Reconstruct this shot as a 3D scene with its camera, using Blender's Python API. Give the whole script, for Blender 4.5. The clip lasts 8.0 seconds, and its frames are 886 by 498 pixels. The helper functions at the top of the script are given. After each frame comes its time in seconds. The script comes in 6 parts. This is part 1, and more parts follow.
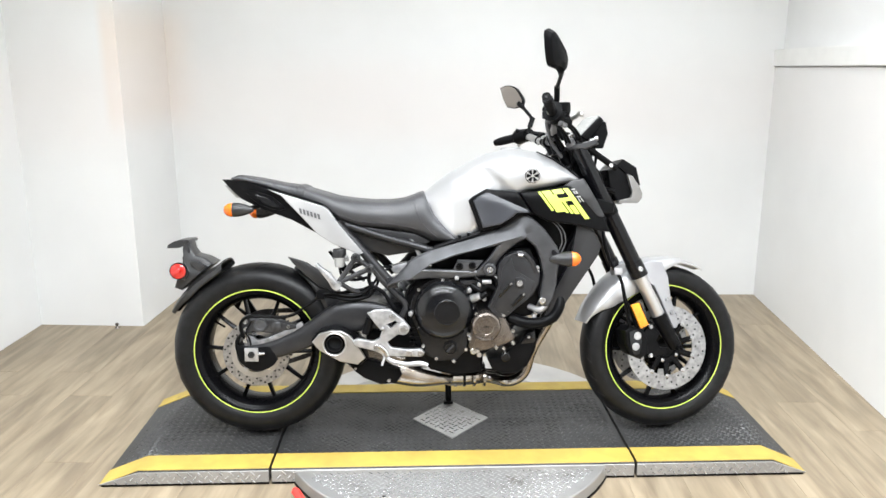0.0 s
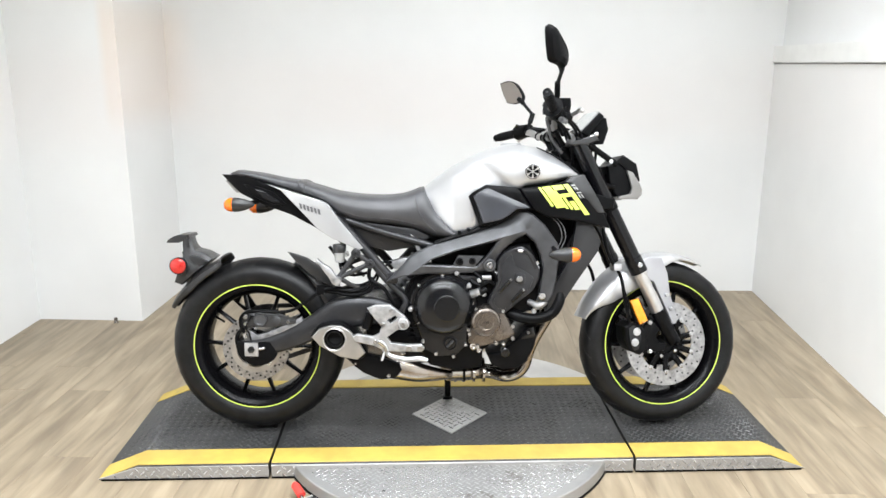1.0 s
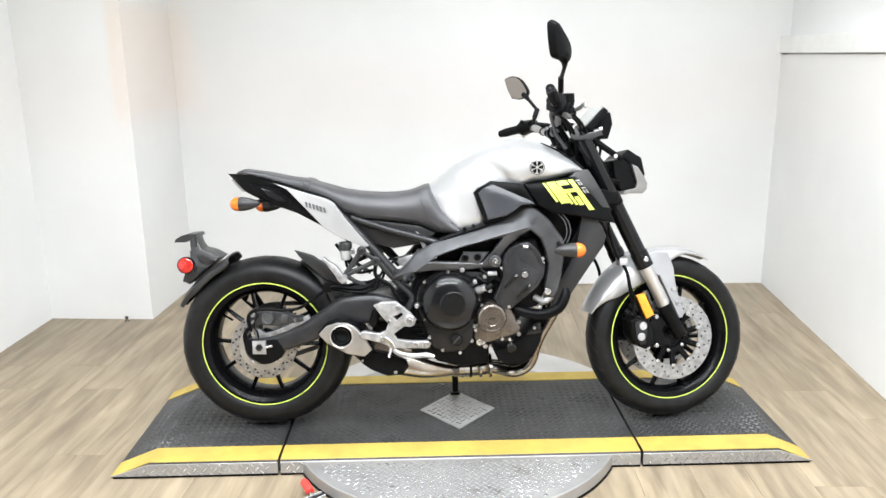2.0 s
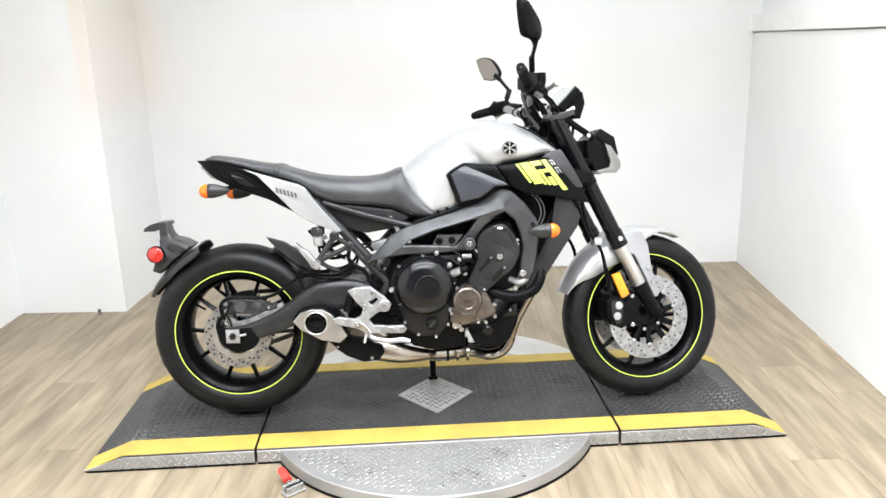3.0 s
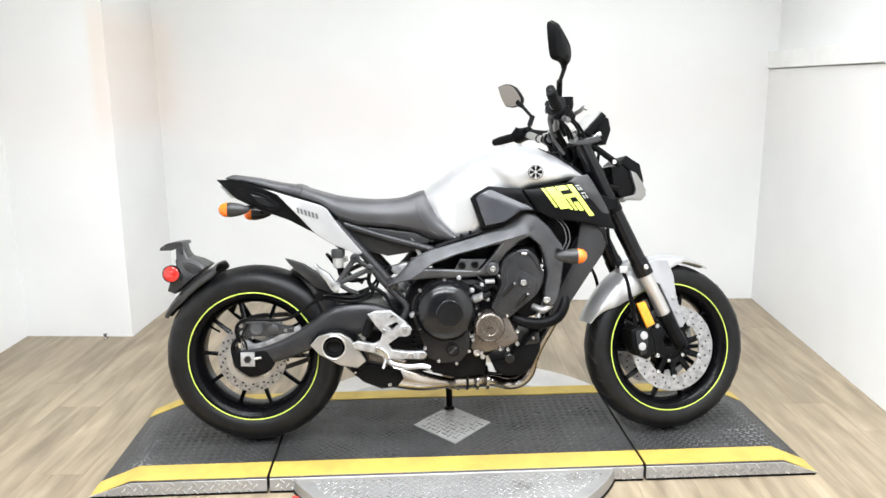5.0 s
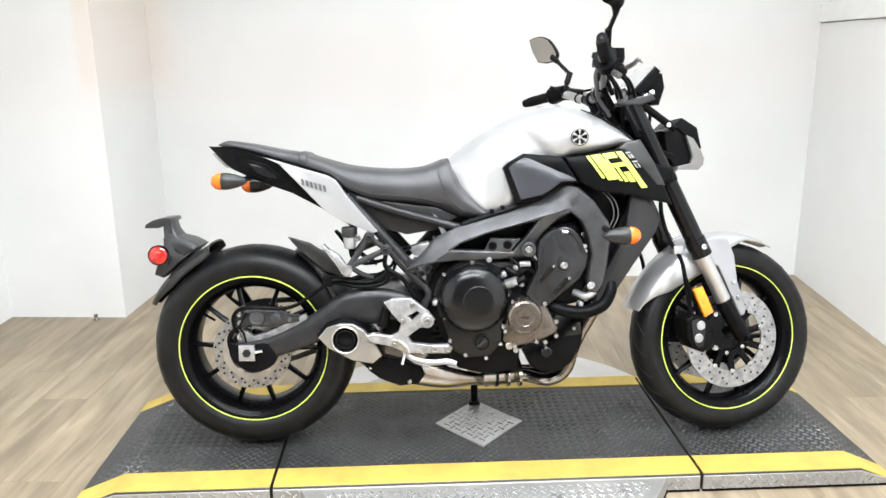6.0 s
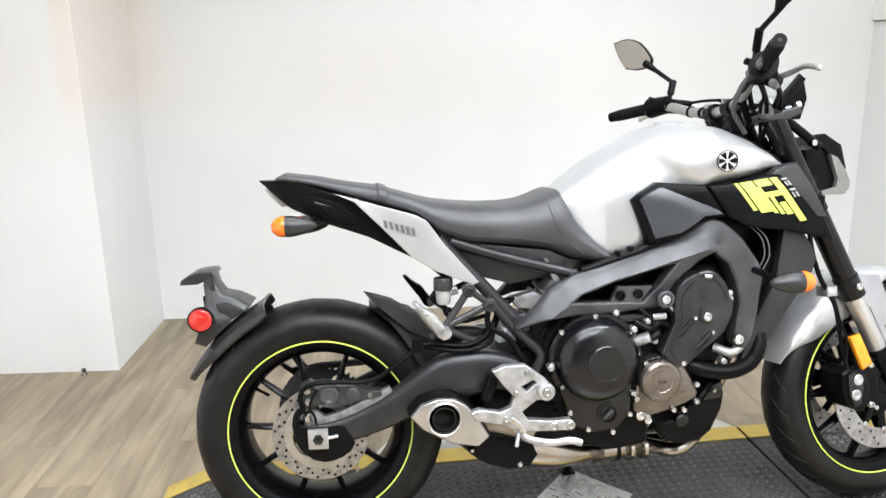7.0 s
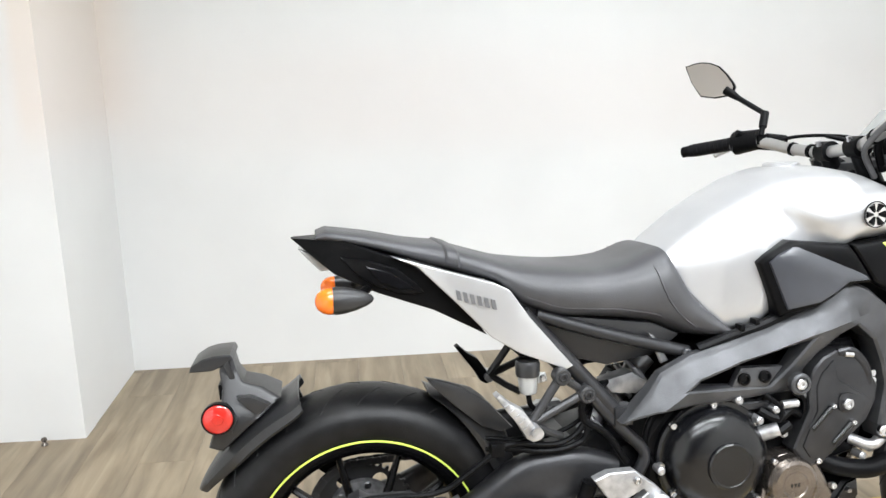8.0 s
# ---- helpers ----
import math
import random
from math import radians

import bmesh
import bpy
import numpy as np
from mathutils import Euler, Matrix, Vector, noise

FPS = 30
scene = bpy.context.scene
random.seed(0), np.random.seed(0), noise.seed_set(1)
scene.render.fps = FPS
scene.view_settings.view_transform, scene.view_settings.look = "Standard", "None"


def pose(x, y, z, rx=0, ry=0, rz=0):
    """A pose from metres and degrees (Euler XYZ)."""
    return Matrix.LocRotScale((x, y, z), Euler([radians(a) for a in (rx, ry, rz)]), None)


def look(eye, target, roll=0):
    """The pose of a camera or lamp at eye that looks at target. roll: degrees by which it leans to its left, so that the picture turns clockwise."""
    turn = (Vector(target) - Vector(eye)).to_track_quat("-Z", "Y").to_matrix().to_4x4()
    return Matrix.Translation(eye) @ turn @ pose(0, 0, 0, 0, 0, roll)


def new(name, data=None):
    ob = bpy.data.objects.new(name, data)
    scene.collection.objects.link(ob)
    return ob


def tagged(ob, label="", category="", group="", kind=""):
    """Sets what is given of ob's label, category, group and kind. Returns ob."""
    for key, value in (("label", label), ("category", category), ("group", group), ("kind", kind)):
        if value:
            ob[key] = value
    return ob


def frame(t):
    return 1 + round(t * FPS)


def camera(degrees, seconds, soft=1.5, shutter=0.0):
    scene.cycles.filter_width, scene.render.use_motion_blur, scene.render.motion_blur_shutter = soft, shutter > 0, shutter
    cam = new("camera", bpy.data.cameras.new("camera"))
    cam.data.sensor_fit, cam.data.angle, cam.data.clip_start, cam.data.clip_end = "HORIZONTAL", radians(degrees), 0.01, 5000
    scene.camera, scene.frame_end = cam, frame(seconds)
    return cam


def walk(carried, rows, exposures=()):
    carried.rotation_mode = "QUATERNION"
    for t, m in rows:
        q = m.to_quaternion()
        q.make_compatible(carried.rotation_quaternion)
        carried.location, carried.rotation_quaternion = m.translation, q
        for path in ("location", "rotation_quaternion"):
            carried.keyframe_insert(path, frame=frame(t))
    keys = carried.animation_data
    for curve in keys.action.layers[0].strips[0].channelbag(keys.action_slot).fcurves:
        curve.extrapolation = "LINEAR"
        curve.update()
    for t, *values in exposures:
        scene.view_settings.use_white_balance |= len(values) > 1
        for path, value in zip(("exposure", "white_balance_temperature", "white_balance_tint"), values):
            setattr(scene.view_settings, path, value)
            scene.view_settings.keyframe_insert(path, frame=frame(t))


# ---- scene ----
cam = camera(60.0, 8.0)
PATH = [
    (0, (-0.154, -2.574, 1.328), (-0.092, -0.629, 0.867), -0.1),
    (0.5, (-0.153, -2.576, 1.329), (-0.09, -0.634, 0.854), -0.1),
    (1, (-0.162, -2.576, 1.328), (-0.094, -0.634, 0.856), 0.1),
    (2.3, (-0.136, -2.583, 1.341), (-0.099, -0.649, 0.835), -0.9),
    (2.5, (-0.13, -2.574, 1.325), (-0.054, -0.648, 0.794), -1.6),
    (3, (-0.124, -2.565, 1.319), (-0.033, -0.635, 0.799), -1.6),
    (3.2, (-0.125, -2.561, 1.319), (-0.078, -0.628, 0.806), -3.0),
    (3.5, (-0.124, -2.557, 1.32), (-0.101, -0.625, 0.804), -3.0),
    (4, (-0.127, -2.55, 1.322), (-0.128, -0.616, 0.813), -1.4),
    (5.3, (-0.221, -2.491, 1.25), (-0.074, -0.539, 0.841), 0.6),
    (5.5, (-0.225, -2.435, 1.241), (-0.042, -0.494, 0.798), 1.0),
    (5.6, (-0.219, -2.387, 1.222), (-0.020, -0.451, 0.763), 0.2),
    (5.8, (-0.236, -2.299, 1.196), (-0.094, -0.349, 0.773), -0.2),
    (6, (-0.244, -2.184, 1.22), (-0.165, -0.25, 0.715), -0.6),
    (6.1, (-0.276, -2.154, 1.224), (-0.187, -0.213, 0.752), -0.5),
    (6.3, (-0.323, -2.071, 1.221), (-0.302, -0.135, 0.722), 0.4),
    (6.5, (-0.4, -1.974, 1.217), (-0.36, -0.036, 0.723), 0.9),
    (6.8, (-0.539, -1.809, 1.238), (-0.401, 0.131, 0.771), -1.1),
    (7, (-0.604, -1.727, 1.236), (-0.392, 0.198, 0.736), -1.3),
    (7.1, (-0.620, -1.689, 1.232), (-0.389, 0.235, 0.740), -0.6),
    (7.3, (-0.668, -1.610, 1.220), (-0.451, 0.314, 0.719), 0.1),
    (7.5, (-0.718, -1.517, 1.212), (-0.509, 0.423, 0.769), -1.1),
    (7.7, (-0.752, -1.398, 1.234), (-0.503, 0.532, 0.775), -3.4),
    (7.8, (-0.766, -1.378, 1.244), (-0.498, 0.566, 0.861), -2.9),
    (8, (-0.796, -1.32, 1.259), (-0.461, 0.596, 0.792), -0.7),
]
EXPOSURES = [(0.0, 0.06), (1.0, 0.03), (2.4, 0.12), (4.2, 0.15), (5.3, 0.15), (6.0, 0.13), (6.5, 0.05), (8.0, 0.0)]
walk(cam, [(t, look(eye, target, roll)) for t, eye, target, roll in PATH], EXPOSURES)

# ---------------------------------------------------------------- light


world = bpy.data.worlds.new("world")
scene.world = world
world.use_nodes = True
world.node_tree.nodes["Background"].inputs[0].default_value = (0.9, 0.93, 1.0, 1)
world.node_tree.nodes["Background"].inputs[1].default_value = 0.15

CEIL = 3.0
LAMPS = [(-0.6, 0.25, 0.44), (0.85, 0.25, 0.52), (-0.75, -1.3, 1.2), (0.75, -1.3, 1.42), (-0.9, -3.0, 2.85), (0.45, -3.0, 3.1)]


def area_lamp(x, y, gain):
    data = bpy.data.lights.new("ceiling_lamp_light", "AREA")
    data.shape, data.size, data.size_y = "RECTANGLE", 1.2, 0.55
    data.energy, data.color = 30.5 * gain, (0.91, 0.955, 1.0)
    data.spread = radians(138)
    ob = new("ceiling_lamp_light", data)
    ob.matrix_world = pose(x, y, CEIL - 0.075, 0, 0, -3.3)
    return ob


for lx, ly, lg in LAMPS:
    area_lamp(lx, ly, lg)


# ---------------------------------------------------------------- materials
def material(name, color, rough=0.5, metal=0.0, vary=0.08, scale=8.0, bump=0.0, bscale=200.0, spec=0.5, coat=0.0, rvary=0.08, second=None, trans=0.0, alpha=1.0, ior=1.45):
    """A surface with slow stains and fine grain in colour, gloss and relief."""
    m = bpy.data.materials.new(name)
    m.use_nodes = True
    nt = m.node_tree
    b = nt.nodes["Principled BSDF"]
    b.inputs["Roughness"].default_value, b.inputs["Metallic"].default_value = rough, metal
    b.inputs["Specular IOR Level"].default_value, b.inputs["Coat Weight"].default_value = spec, coat
    b.inputs["Coat Roughness"].default_value = 0.12
    b.inputs["Transmission Weight"].default_value, b.inputs["Alpha"].default_value, b.inputs["IOR"].default_value = trans, alpha, ior
    tc = nt.nodes.new("ShaderNodeTexCoord")
    n1, n2 = nt.nodes.new("ShaderNodeTexNoise"), nt.nodes.new("ShaderNodeTexNoise")
    for n, sc in ((n1, scale), (n2, bscale)):
        nt.links.new(tc.outputs["Object"], n.inputs["Vector"])
        n.inputs["Scale"].default_value, n.inputs["Detail"].default_value = sc, 4
    ramp = nt.nodes.new("ShaderNodeMix")
    ramp.data_type = "RGBA"
    two = second or tuple(c * (1 - 3 * vary) for c in color)
    ramp.inputs[6].default_value, ramp.inputs[7].default_value = (*[min(c * (1 + vary), 1) for c in color], 1), (*two, 1)
    mr = nt.nodes.new("ShaderNodeMapRange")
    mr.inputs[1].default_value, mr.inputs[2].default_value = 0.35, 0.75
    nt.links.new(n1.outputs[0], mr.inputs[0])
    nt.links.new(mr.outputs[0], ramp.inputs[0])
    nt.links.new(ramp.outputs[2], b.inputs["Base Color"])
    rr = nt.nodes.new("ShaderNodeMapRange")
    rr.inputs[3].default_value, rr.inputs[4].default_value = max(rough - rvary, 0.02), min(rough + rvary, 1)
    nt.links.new(n1.outputs[0], rr.inputs[0])
    nt.links.new(rr.outputs[0], b.inputs["Roughness"])
    if bump:
        bp = nt.nodes.new("ShaderNodeBump")
        bp.inputs["Strength"].default_value, bp.inputs["Distance"].default_value = bump, 0.001
        nt.links.new(n2.outputs[0], bp.inputs["Height"])
        nt.links.new(bp.outputs[0], b.inputs["Normal"])
    return m


M_TYRE = material("tyre_rubber", (0.0055, 0.0055, 0.006), 0.42, spec=0.3, vary=0.25, scale=30, bump=0.3, bscale=300)
M_RIM = material("black_rim_paint", (0.003, 0.003, 0.0035), 0.25, spec=0.13)
M_LIME = material("lime_paint", (0.6, 0.72, 0.12), 0.4, vary=0.05)
M_DISC = material("brushed_steel", (0.42, 0.42, 0.43), 0.34, 1.0, vary=0.15, scale=60, bump=0.1, bscale=500)
M_HOLE = material("drilled_dark", (0.006, 0.006, 0.006), 0.7)
M_SILVER = material("silver_paint", (0.53, 0.533, 0.543), 0.33, 0.62, vary=0.04, coat=0.12, scale=4, bump=0.04, bscale=1500)
M_SATIN = material("satin_silver", (0.37, 0.37, 0.385), 0.42, 0.45, vary=0.05)
M_BLACK = material("black_plastic", (0.0035, 0.0035, 0.004), 0.36, spec=0.11, vary=0.2, bump=0.2, bscale=700)
M_PANEL = material("blue_grey_plastic", (0.045, 0.0475, 0.056), 0.3, spec=0.65, vary=0.1, bump=0.1, bscale=700)
M_SEAT = material("seat_vinyl", (0.046, 0.046, 0.05), 0.38, spec=0.6, vary=0.12, bump=0.5, bscale=450)
M_FRAME = material("frame_paint", (0.068, 0.069, 0.073), 0.38, 0.45, spec=0.45, vary=0.12, scale=18, bump=0.35, bscale=420)
M_SWING = material("swingarm_black", (0.034, 0.034, 0.0365), 0.33, 0.5, spec=0.5, vary=0.15, scale=18, bump=0.3, bscale=420)
M_ENGINE = material("engine_black", (0.0035, 0.0035, 0.004), 0.3, 0.0, spec=0.12, vary=0.25, scale=20, bump=0.25, bscale=500)
M_CASE = material("engine_cover", (0.005, 0.0052, 0.0062), 0.2, 0.0, spec=0.5, vary=0.15, scale=15, bump=0.15, bscale=900)
M_BRONZE = material("bronze_cover", (0.175, 0.152, 0.135), 0.26, 0.9, vary=0.12, scale=25, bump=0.1, bscale=900)
M_ALU = material("cast_aluminium", (0.48, 0.48, 0.49), 0.42, 0.85, vary=0.15, scale=40, bump=0.4, bscale=500)
M_BOLT = material("bolt_zinc", (0.55, 0.55, 0.56), 0.27, 1.0)
M_PIPE = material("exhaust_steel", (0.33, 0.315, 0.3), 0.24, 1.0, vary=0.1, scale=14, second=(0.27, 0.215, 0.16))
M_MUFF = material("muffler_steel", (0.5, 0.49, 0.48), 0.32, 0.9, vary=0.06, scale=20)
M_ORANGE = material("orange_lens", (0.88, 0.17, 0.01), 0.2, coat=0.6, vary=0.1)
M_AMBER = material("amber_reflector", (0.82, 0.29, 0.01), 0.25, coat=0.6, vary=0.1, scale=60)
M_RED = material("red_lens", (0.5, 0.02, 0.014), 0.09, coat=0.7, vary=0.1, scale=40)
M_CLEAR = material("clear_lens", (0.42, 0.42, 0.41), 0.15, coat=0.6, vary=0.03)
M_MIRROR = material("mirror_glass", (0.4, 0.365, 0.34), 0.03, 1.0, vary=0.0, rvary=0.0)
M_CUP = material("fluid_cup", (0.34, 0.34, 0.33), 0.35, vary=0.04)
M_BAR = material("handlebar_silver", (0.55, 0.54, 0.53), 0.3, 0.8, vary=0.06)
M_GRIP = material("grip_rubber", (0.007, 0.007, 0.008), 0.6, spec=0.15, bump=0.5, bscale=400)
M_YELLOW = material("safety_yellow", (0.47, 0.34, 0.07), 0.55, vary=0.08, scale=9, second=(0.37, 0.26, 0.06), bump=0.3, bscale=250)
M_TREAD = material("black_tread_plate", (0.0165, 0.017, 0.0175), 0.4, spec=0.45, vary=0.15, scale=5, second=(0.04, 0.039, 0.038), bump=0.3, bscale=160)


def scuffed(m, scale, edge, color):
    """Small pale scuffs over a material."""
    nt = m.node_tree
    b = nt.nodes["Principled BSDF"]
    old = b.inputs["Base Color"].links[0].from_socket
    tc, n = nt.nodes.new("ShaderNodeTexCoord"), nt.nodes.new("ShaderNodeTexNoise")
    n.inputs["Scale"].default_value, n.inputs["Detail"].default_value, n.inputs["Roughness"].default_value = scale, 6, 0.7
    nt.links.new(tc.outputs["Object"], n.inputs["Vector"])
    r, mx = nt.nodes.new("ShaderNodeMapRange"), nt.nodes.new("ShaderNodeMix")
    r.inputs[1].default_value, r.inputs[2].default_value = edge, edge + 0.06
    mx.data_type = "RGBA"
    nt.links.new(n.outputs[0], r.inputs[0])
    nt.links.new(r.outputs[0], mx.inputs[0])
    nt.links.new(old, mx.inputs[6])
    mx.inputs[7].default_value = (*color, 1)
    nt.links.new(mx.outputs[2], b.inputs["Base Color"])


scuffed(M_TREAD, 9, 0.66, (0.13, 0.13, 0.128))
scuffed(M_YELLOW, 14, 0.67, (0.3, 0.24, 0.1))
# lugs much paler than the deck: their glints are lifted into the colour
M_LUG = material("worn_glint_lug", (0.1, 0.1, 0.101), 0.3, 0.5, vary=0.25, scale=10)
M_STEELP = material("tread_steel", (0.36, 0.355, 0.35), 0.4, 0.6, vary=0.1, scale=7, second=(0.3, 0.295, 0.285), bump=0.15, bscale=300)
M_STEELL = material("tread_steel_lug", (0.5, 0.5, 0.5), 0.26, 0.8, vary=0.08)
scuffed(M_STEELP, 7, 0.62, (0.2, 0.19, 0.175))
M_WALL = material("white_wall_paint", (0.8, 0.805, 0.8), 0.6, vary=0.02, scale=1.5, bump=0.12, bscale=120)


def tint_wall():
    """Warm reflected light painted into the wall colour: a soft column patch, a faint band."""
    nt = M_WALL.node_tree
    b = nt.nodes["Principled BSDF"]
    old = b.inputs["Base Color"].links[0].from_socket
    tc, sep = nt.nodes.new("ShaderNodeTexCoord"), nt.nodes.new("ShaderNodeSeparateXYZ")
    nt.links.new(tc.outputs["Object"], sep.inputs[0])

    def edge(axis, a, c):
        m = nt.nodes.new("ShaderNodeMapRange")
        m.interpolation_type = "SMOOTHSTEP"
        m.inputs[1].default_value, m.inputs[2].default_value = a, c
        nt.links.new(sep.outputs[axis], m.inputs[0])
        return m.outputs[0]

    def times(*socks):
        out = socks[0]
        for s in socks[1:]:
            m = nt.nodes.new("ShaderNodeMath")
            m.operation = "MULTIPLY"
            nt.links.new(out, m.inputs[0])
            if isinstance(s, float):
                m.inputs[1].default_value = s
            else:
                nt.links.new(s, m.inputs[1])
            out = m.outputs[0]
        return out

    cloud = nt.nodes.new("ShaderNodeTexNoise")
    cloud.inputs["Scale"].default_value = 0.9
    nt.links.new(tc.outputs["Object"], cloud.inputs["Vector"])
    # masks of the painted warm reflections: column patch first, then the wall band
    column_bounce = times(edge(0, -1.72, -1.66), edge(0, -1.35, -1.62), edge(2, 0.95, 1.15), edge(2, 1.75, 1.5), edge(1, 1.0, 1.2), 0.65)
    bounce_band = times(edge(2, 0.8, 1.05), edge(2, 1.5, 1.2), cloud.outputs[0], 0.7)
    for fac, color in ((column_bounce, (0.8, 0.69, 0.6, 1)), (bounce_band, (0.8, 0.748, 0.725, 1))):
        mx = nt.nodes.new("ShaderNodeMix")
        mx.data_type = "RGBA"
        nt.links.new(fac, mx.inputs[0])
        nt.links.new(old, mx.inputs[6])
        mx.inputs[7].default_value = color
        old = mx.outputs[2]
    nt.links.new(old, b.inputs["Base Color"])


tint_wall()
M_GUARD = material("guard_grey", (0.014, 0.014, 0.0155), 0.33, spec=0.5, vary=0.15, bump=0.15, bscale=700)
M_CARR = material("matt_grey_plastic", (0.022, 0.022, 0.023), 0.32, spec=0.5, vary=0.15, scale=14, bump=0.2, bscale=600)
M_CEIL = material("ceiling_paint", (0.55, 0.55, 0.54), 0.8, vary=0.02)
M_DIM = material("dim_grey_wall", (0.09, 0.09, 0.095), 0.7, vary=0.1, scale=2)
M_TRIM = material("white_trim", (0.86, 0.86, 0.84), 0.45, vary=0.02)
M_BOARD = material("pale_board", (0.5, 0.485, 0.465), 0.5, vary=0.05)
# base colour kept pale to carry the bright reflection on the screen
M_GLASS = material("dial_glass", (0.3, 0.305, 0.3), 0.06, spec=0.8, vary=0.05, coat=1.0)
M_REDG = material("red_rubber", (0.65, 0.04, 0.03), 0.5)
M_FAIR = material("grey_fairing", (0.03, 0.03, 0.031), 0.35, 0.2, vary=0.06)
M_YOKE = material("anodised_dark_grey", (0.045, 0.045, 0.047), 0.4, 0.4, vary=0.1)
M_COWL = material("pale_cowl_paint", (0.2, 0.193, 0.185), 0.4, 0.4, vary=0.05)
M_FORK = material("fork_gloss_black", (0.004, 0.004, 0.005), 0.2, spec=0.25, vary=0.1, coat=0.12)
M_CAST = material("dull_cast_metal", (0.26, 0.26, 0.27), 0.48, 0.8, vary=0.2, scale=50, bump=0.4, bscale=500)
M_GREY = material("grey_decal", (0.11, 0.11, 0.115), 0.5, vary=0.03)


def wood_material():
    m = bpy.data.materials.new("oak_vinyl")
    m.use_nodes = True
    nt = m.node_tree
    b = nt.nodes["Principled BSDF"]
    tc, oi = nt.nodes.new("ShaderNodeTexCoord"), nt.nodes.new("ShaderNodeObjectInfo")
    mp, off = nt.nodes.new("ShaderNodeMapping"), nt.nodes.new("ShaderNodeVectorMath")
    off.operation = "SCALE"
    cmb = nt.nodes.new("ShaderNodeCombineXYZ")
    for n in range(3):
        nt.links.new(oi.outputs["Random"], cmb.inputs[n])
    nt.links.new(cmb.outputs[0], off.inputs[0])
    off.inputs["Scale"].default_value = 37.0
    add = nt.nodes.new("ShaderNodeVectorMath")
    nt.links.new(tc.outputs["Object"], add.inputs[0])
    nt.links.new(off.outputs[0], add.inputs[1])
    mp.inputs["Scale"].default_value = (14, 1.3, 14)
    nt.links.new(add.outputs[0], mp.inputs["Vector"])
    grain, cloud = nt.nodes.new("ShaderNodeTexNoise"), nt.nodes.new("ShaderNodeTexNoise")
    nt.links.new(mp.outputs[0], grain.inputs["Vector"])
    grain.inputs["Scale"].default_value, grain.inputs["Detail"].default_value, grain.inputs["Distortion"].default_value = 1.6, 7, 0.6
    mp2 = nt.nodes.new("ShaderNodeMapping")
    mp2.inputs["Scale"].default_value = (5, 1.6, 5)
    nt.links.new(add.outputs[0], mp2.inputs["Vector"])
    nt.links.new(mp2.outputs[0], cloud.inputs["Vector"])
    cloud.inputs["Scale"].default_value, cloud.inputs["Detail"].default_value = 1.5, 3
    r = nt.nodes.new("ShaderNodeValToRGB")
    r.color_ramp.elements[0].position, r.color_ramp.elements[0].color = 0.34, (0.151, 0.1135, 0.0735, 1)
    r.color_ramp.elements[1].position, r.color_ramp.elements[1].color = 0.66, (0.388, 0.314, 0.217, 1)
    nt.links.new(grain.outputs[0], r.inputs[0])
    mix = nt.nodes.new("ShaderNodeMix")
    mix.data_type, mix.blend_type = "RGBA", "MIX"
    nt.links.new(cloud.outputs[0], mix.inputs[0])
    nt.links.new(r.outputs[0], mix.inputs[6])
    mix.inputs[7].default_value = (0.257, 0.2045, 0.138, 1)
    blot = nt.nodes.new("ShaderNodeTexNoise")
    mp3 = nt.nodes.new("ShaderNodeMapping")
    mp3.inputs["Scale"].default_value = (16, 3.2, 16)
    nt.links.new(add.outputs[0], mp3.inputs["Vector"])
    nt.links.new(mp3.outputs[0], blot.inputs["Vector"])
    blot.inputs["Scale"].default_value, blot.inputs["Detail"].default_value = 1.0, 5
    bm1 = nt.nodes.new("ShaderNodeMapRange")
    bm1.inputs[1].default_value, bm1.inputs[2].default_value = 0.38, 0.62
    bm1.inputs[3].default_value, bm1.inputs[4].default_value = 0.84, 1.1
    nt.links.new(blot.outputs[0], bm1.inputs[0])
    hsv = nt.nodes.new("ShaderNodeHueSaturation")
    mr = nt.nodes.new("ShaderNodeMapRange")
    mr.inputs[3].default_value, mr.inputs[4].default_value = 0.93, 1.06
    nt.links.new(oi.outputs["Random"], mr.inputs[0])
    both = nt.nodes.new("ShaderNodeMath")
    both.operation = "MULTIPLY"
    nt.links.new(mr.outputs[0], both.inputs[0])
    nt.links.new(bm1.outputs[0], both.inputs[1])
    nt.links.new(both.outputs[0], hsv.inputs["Value"])
    nt.links.new(mix.outputs[2], hsv.inputs["Color"])
    nt.links.new(hsv.outputs[0], b.inputs["Base Color"])
    b.inputs["Roughness"].default_value = 0.42
    bp = nt.nodes.new("ShaderNodeBump")
    bp.inputs["Strength"].default_value, bp.inputs["Distance"].default_value = 0.15, 0.001
    nt.links.new(grain.outputs[0], bp.inputs["Height"])
    nt.links.new(bp.outputs[0], b.inputs["Normal"])
    return m


M_WOOD = wood_material()


def glow_material():
    m = bpy.data.materials.new("lamp_diffuser")
    m.use_nodes = True
    b = m.node_tree.nodes["Principled BSDF"]
    b.inputs["Base Color"].default_value = (0.9, 0.9, 0.88, 1)
    b.inputs["Emission Color"].default_value, b.inputs["Emission Strength"].default_value = (0.91, 0.955, 1.0, 1), 4.0
    return m


M_GLOW = glow_material()


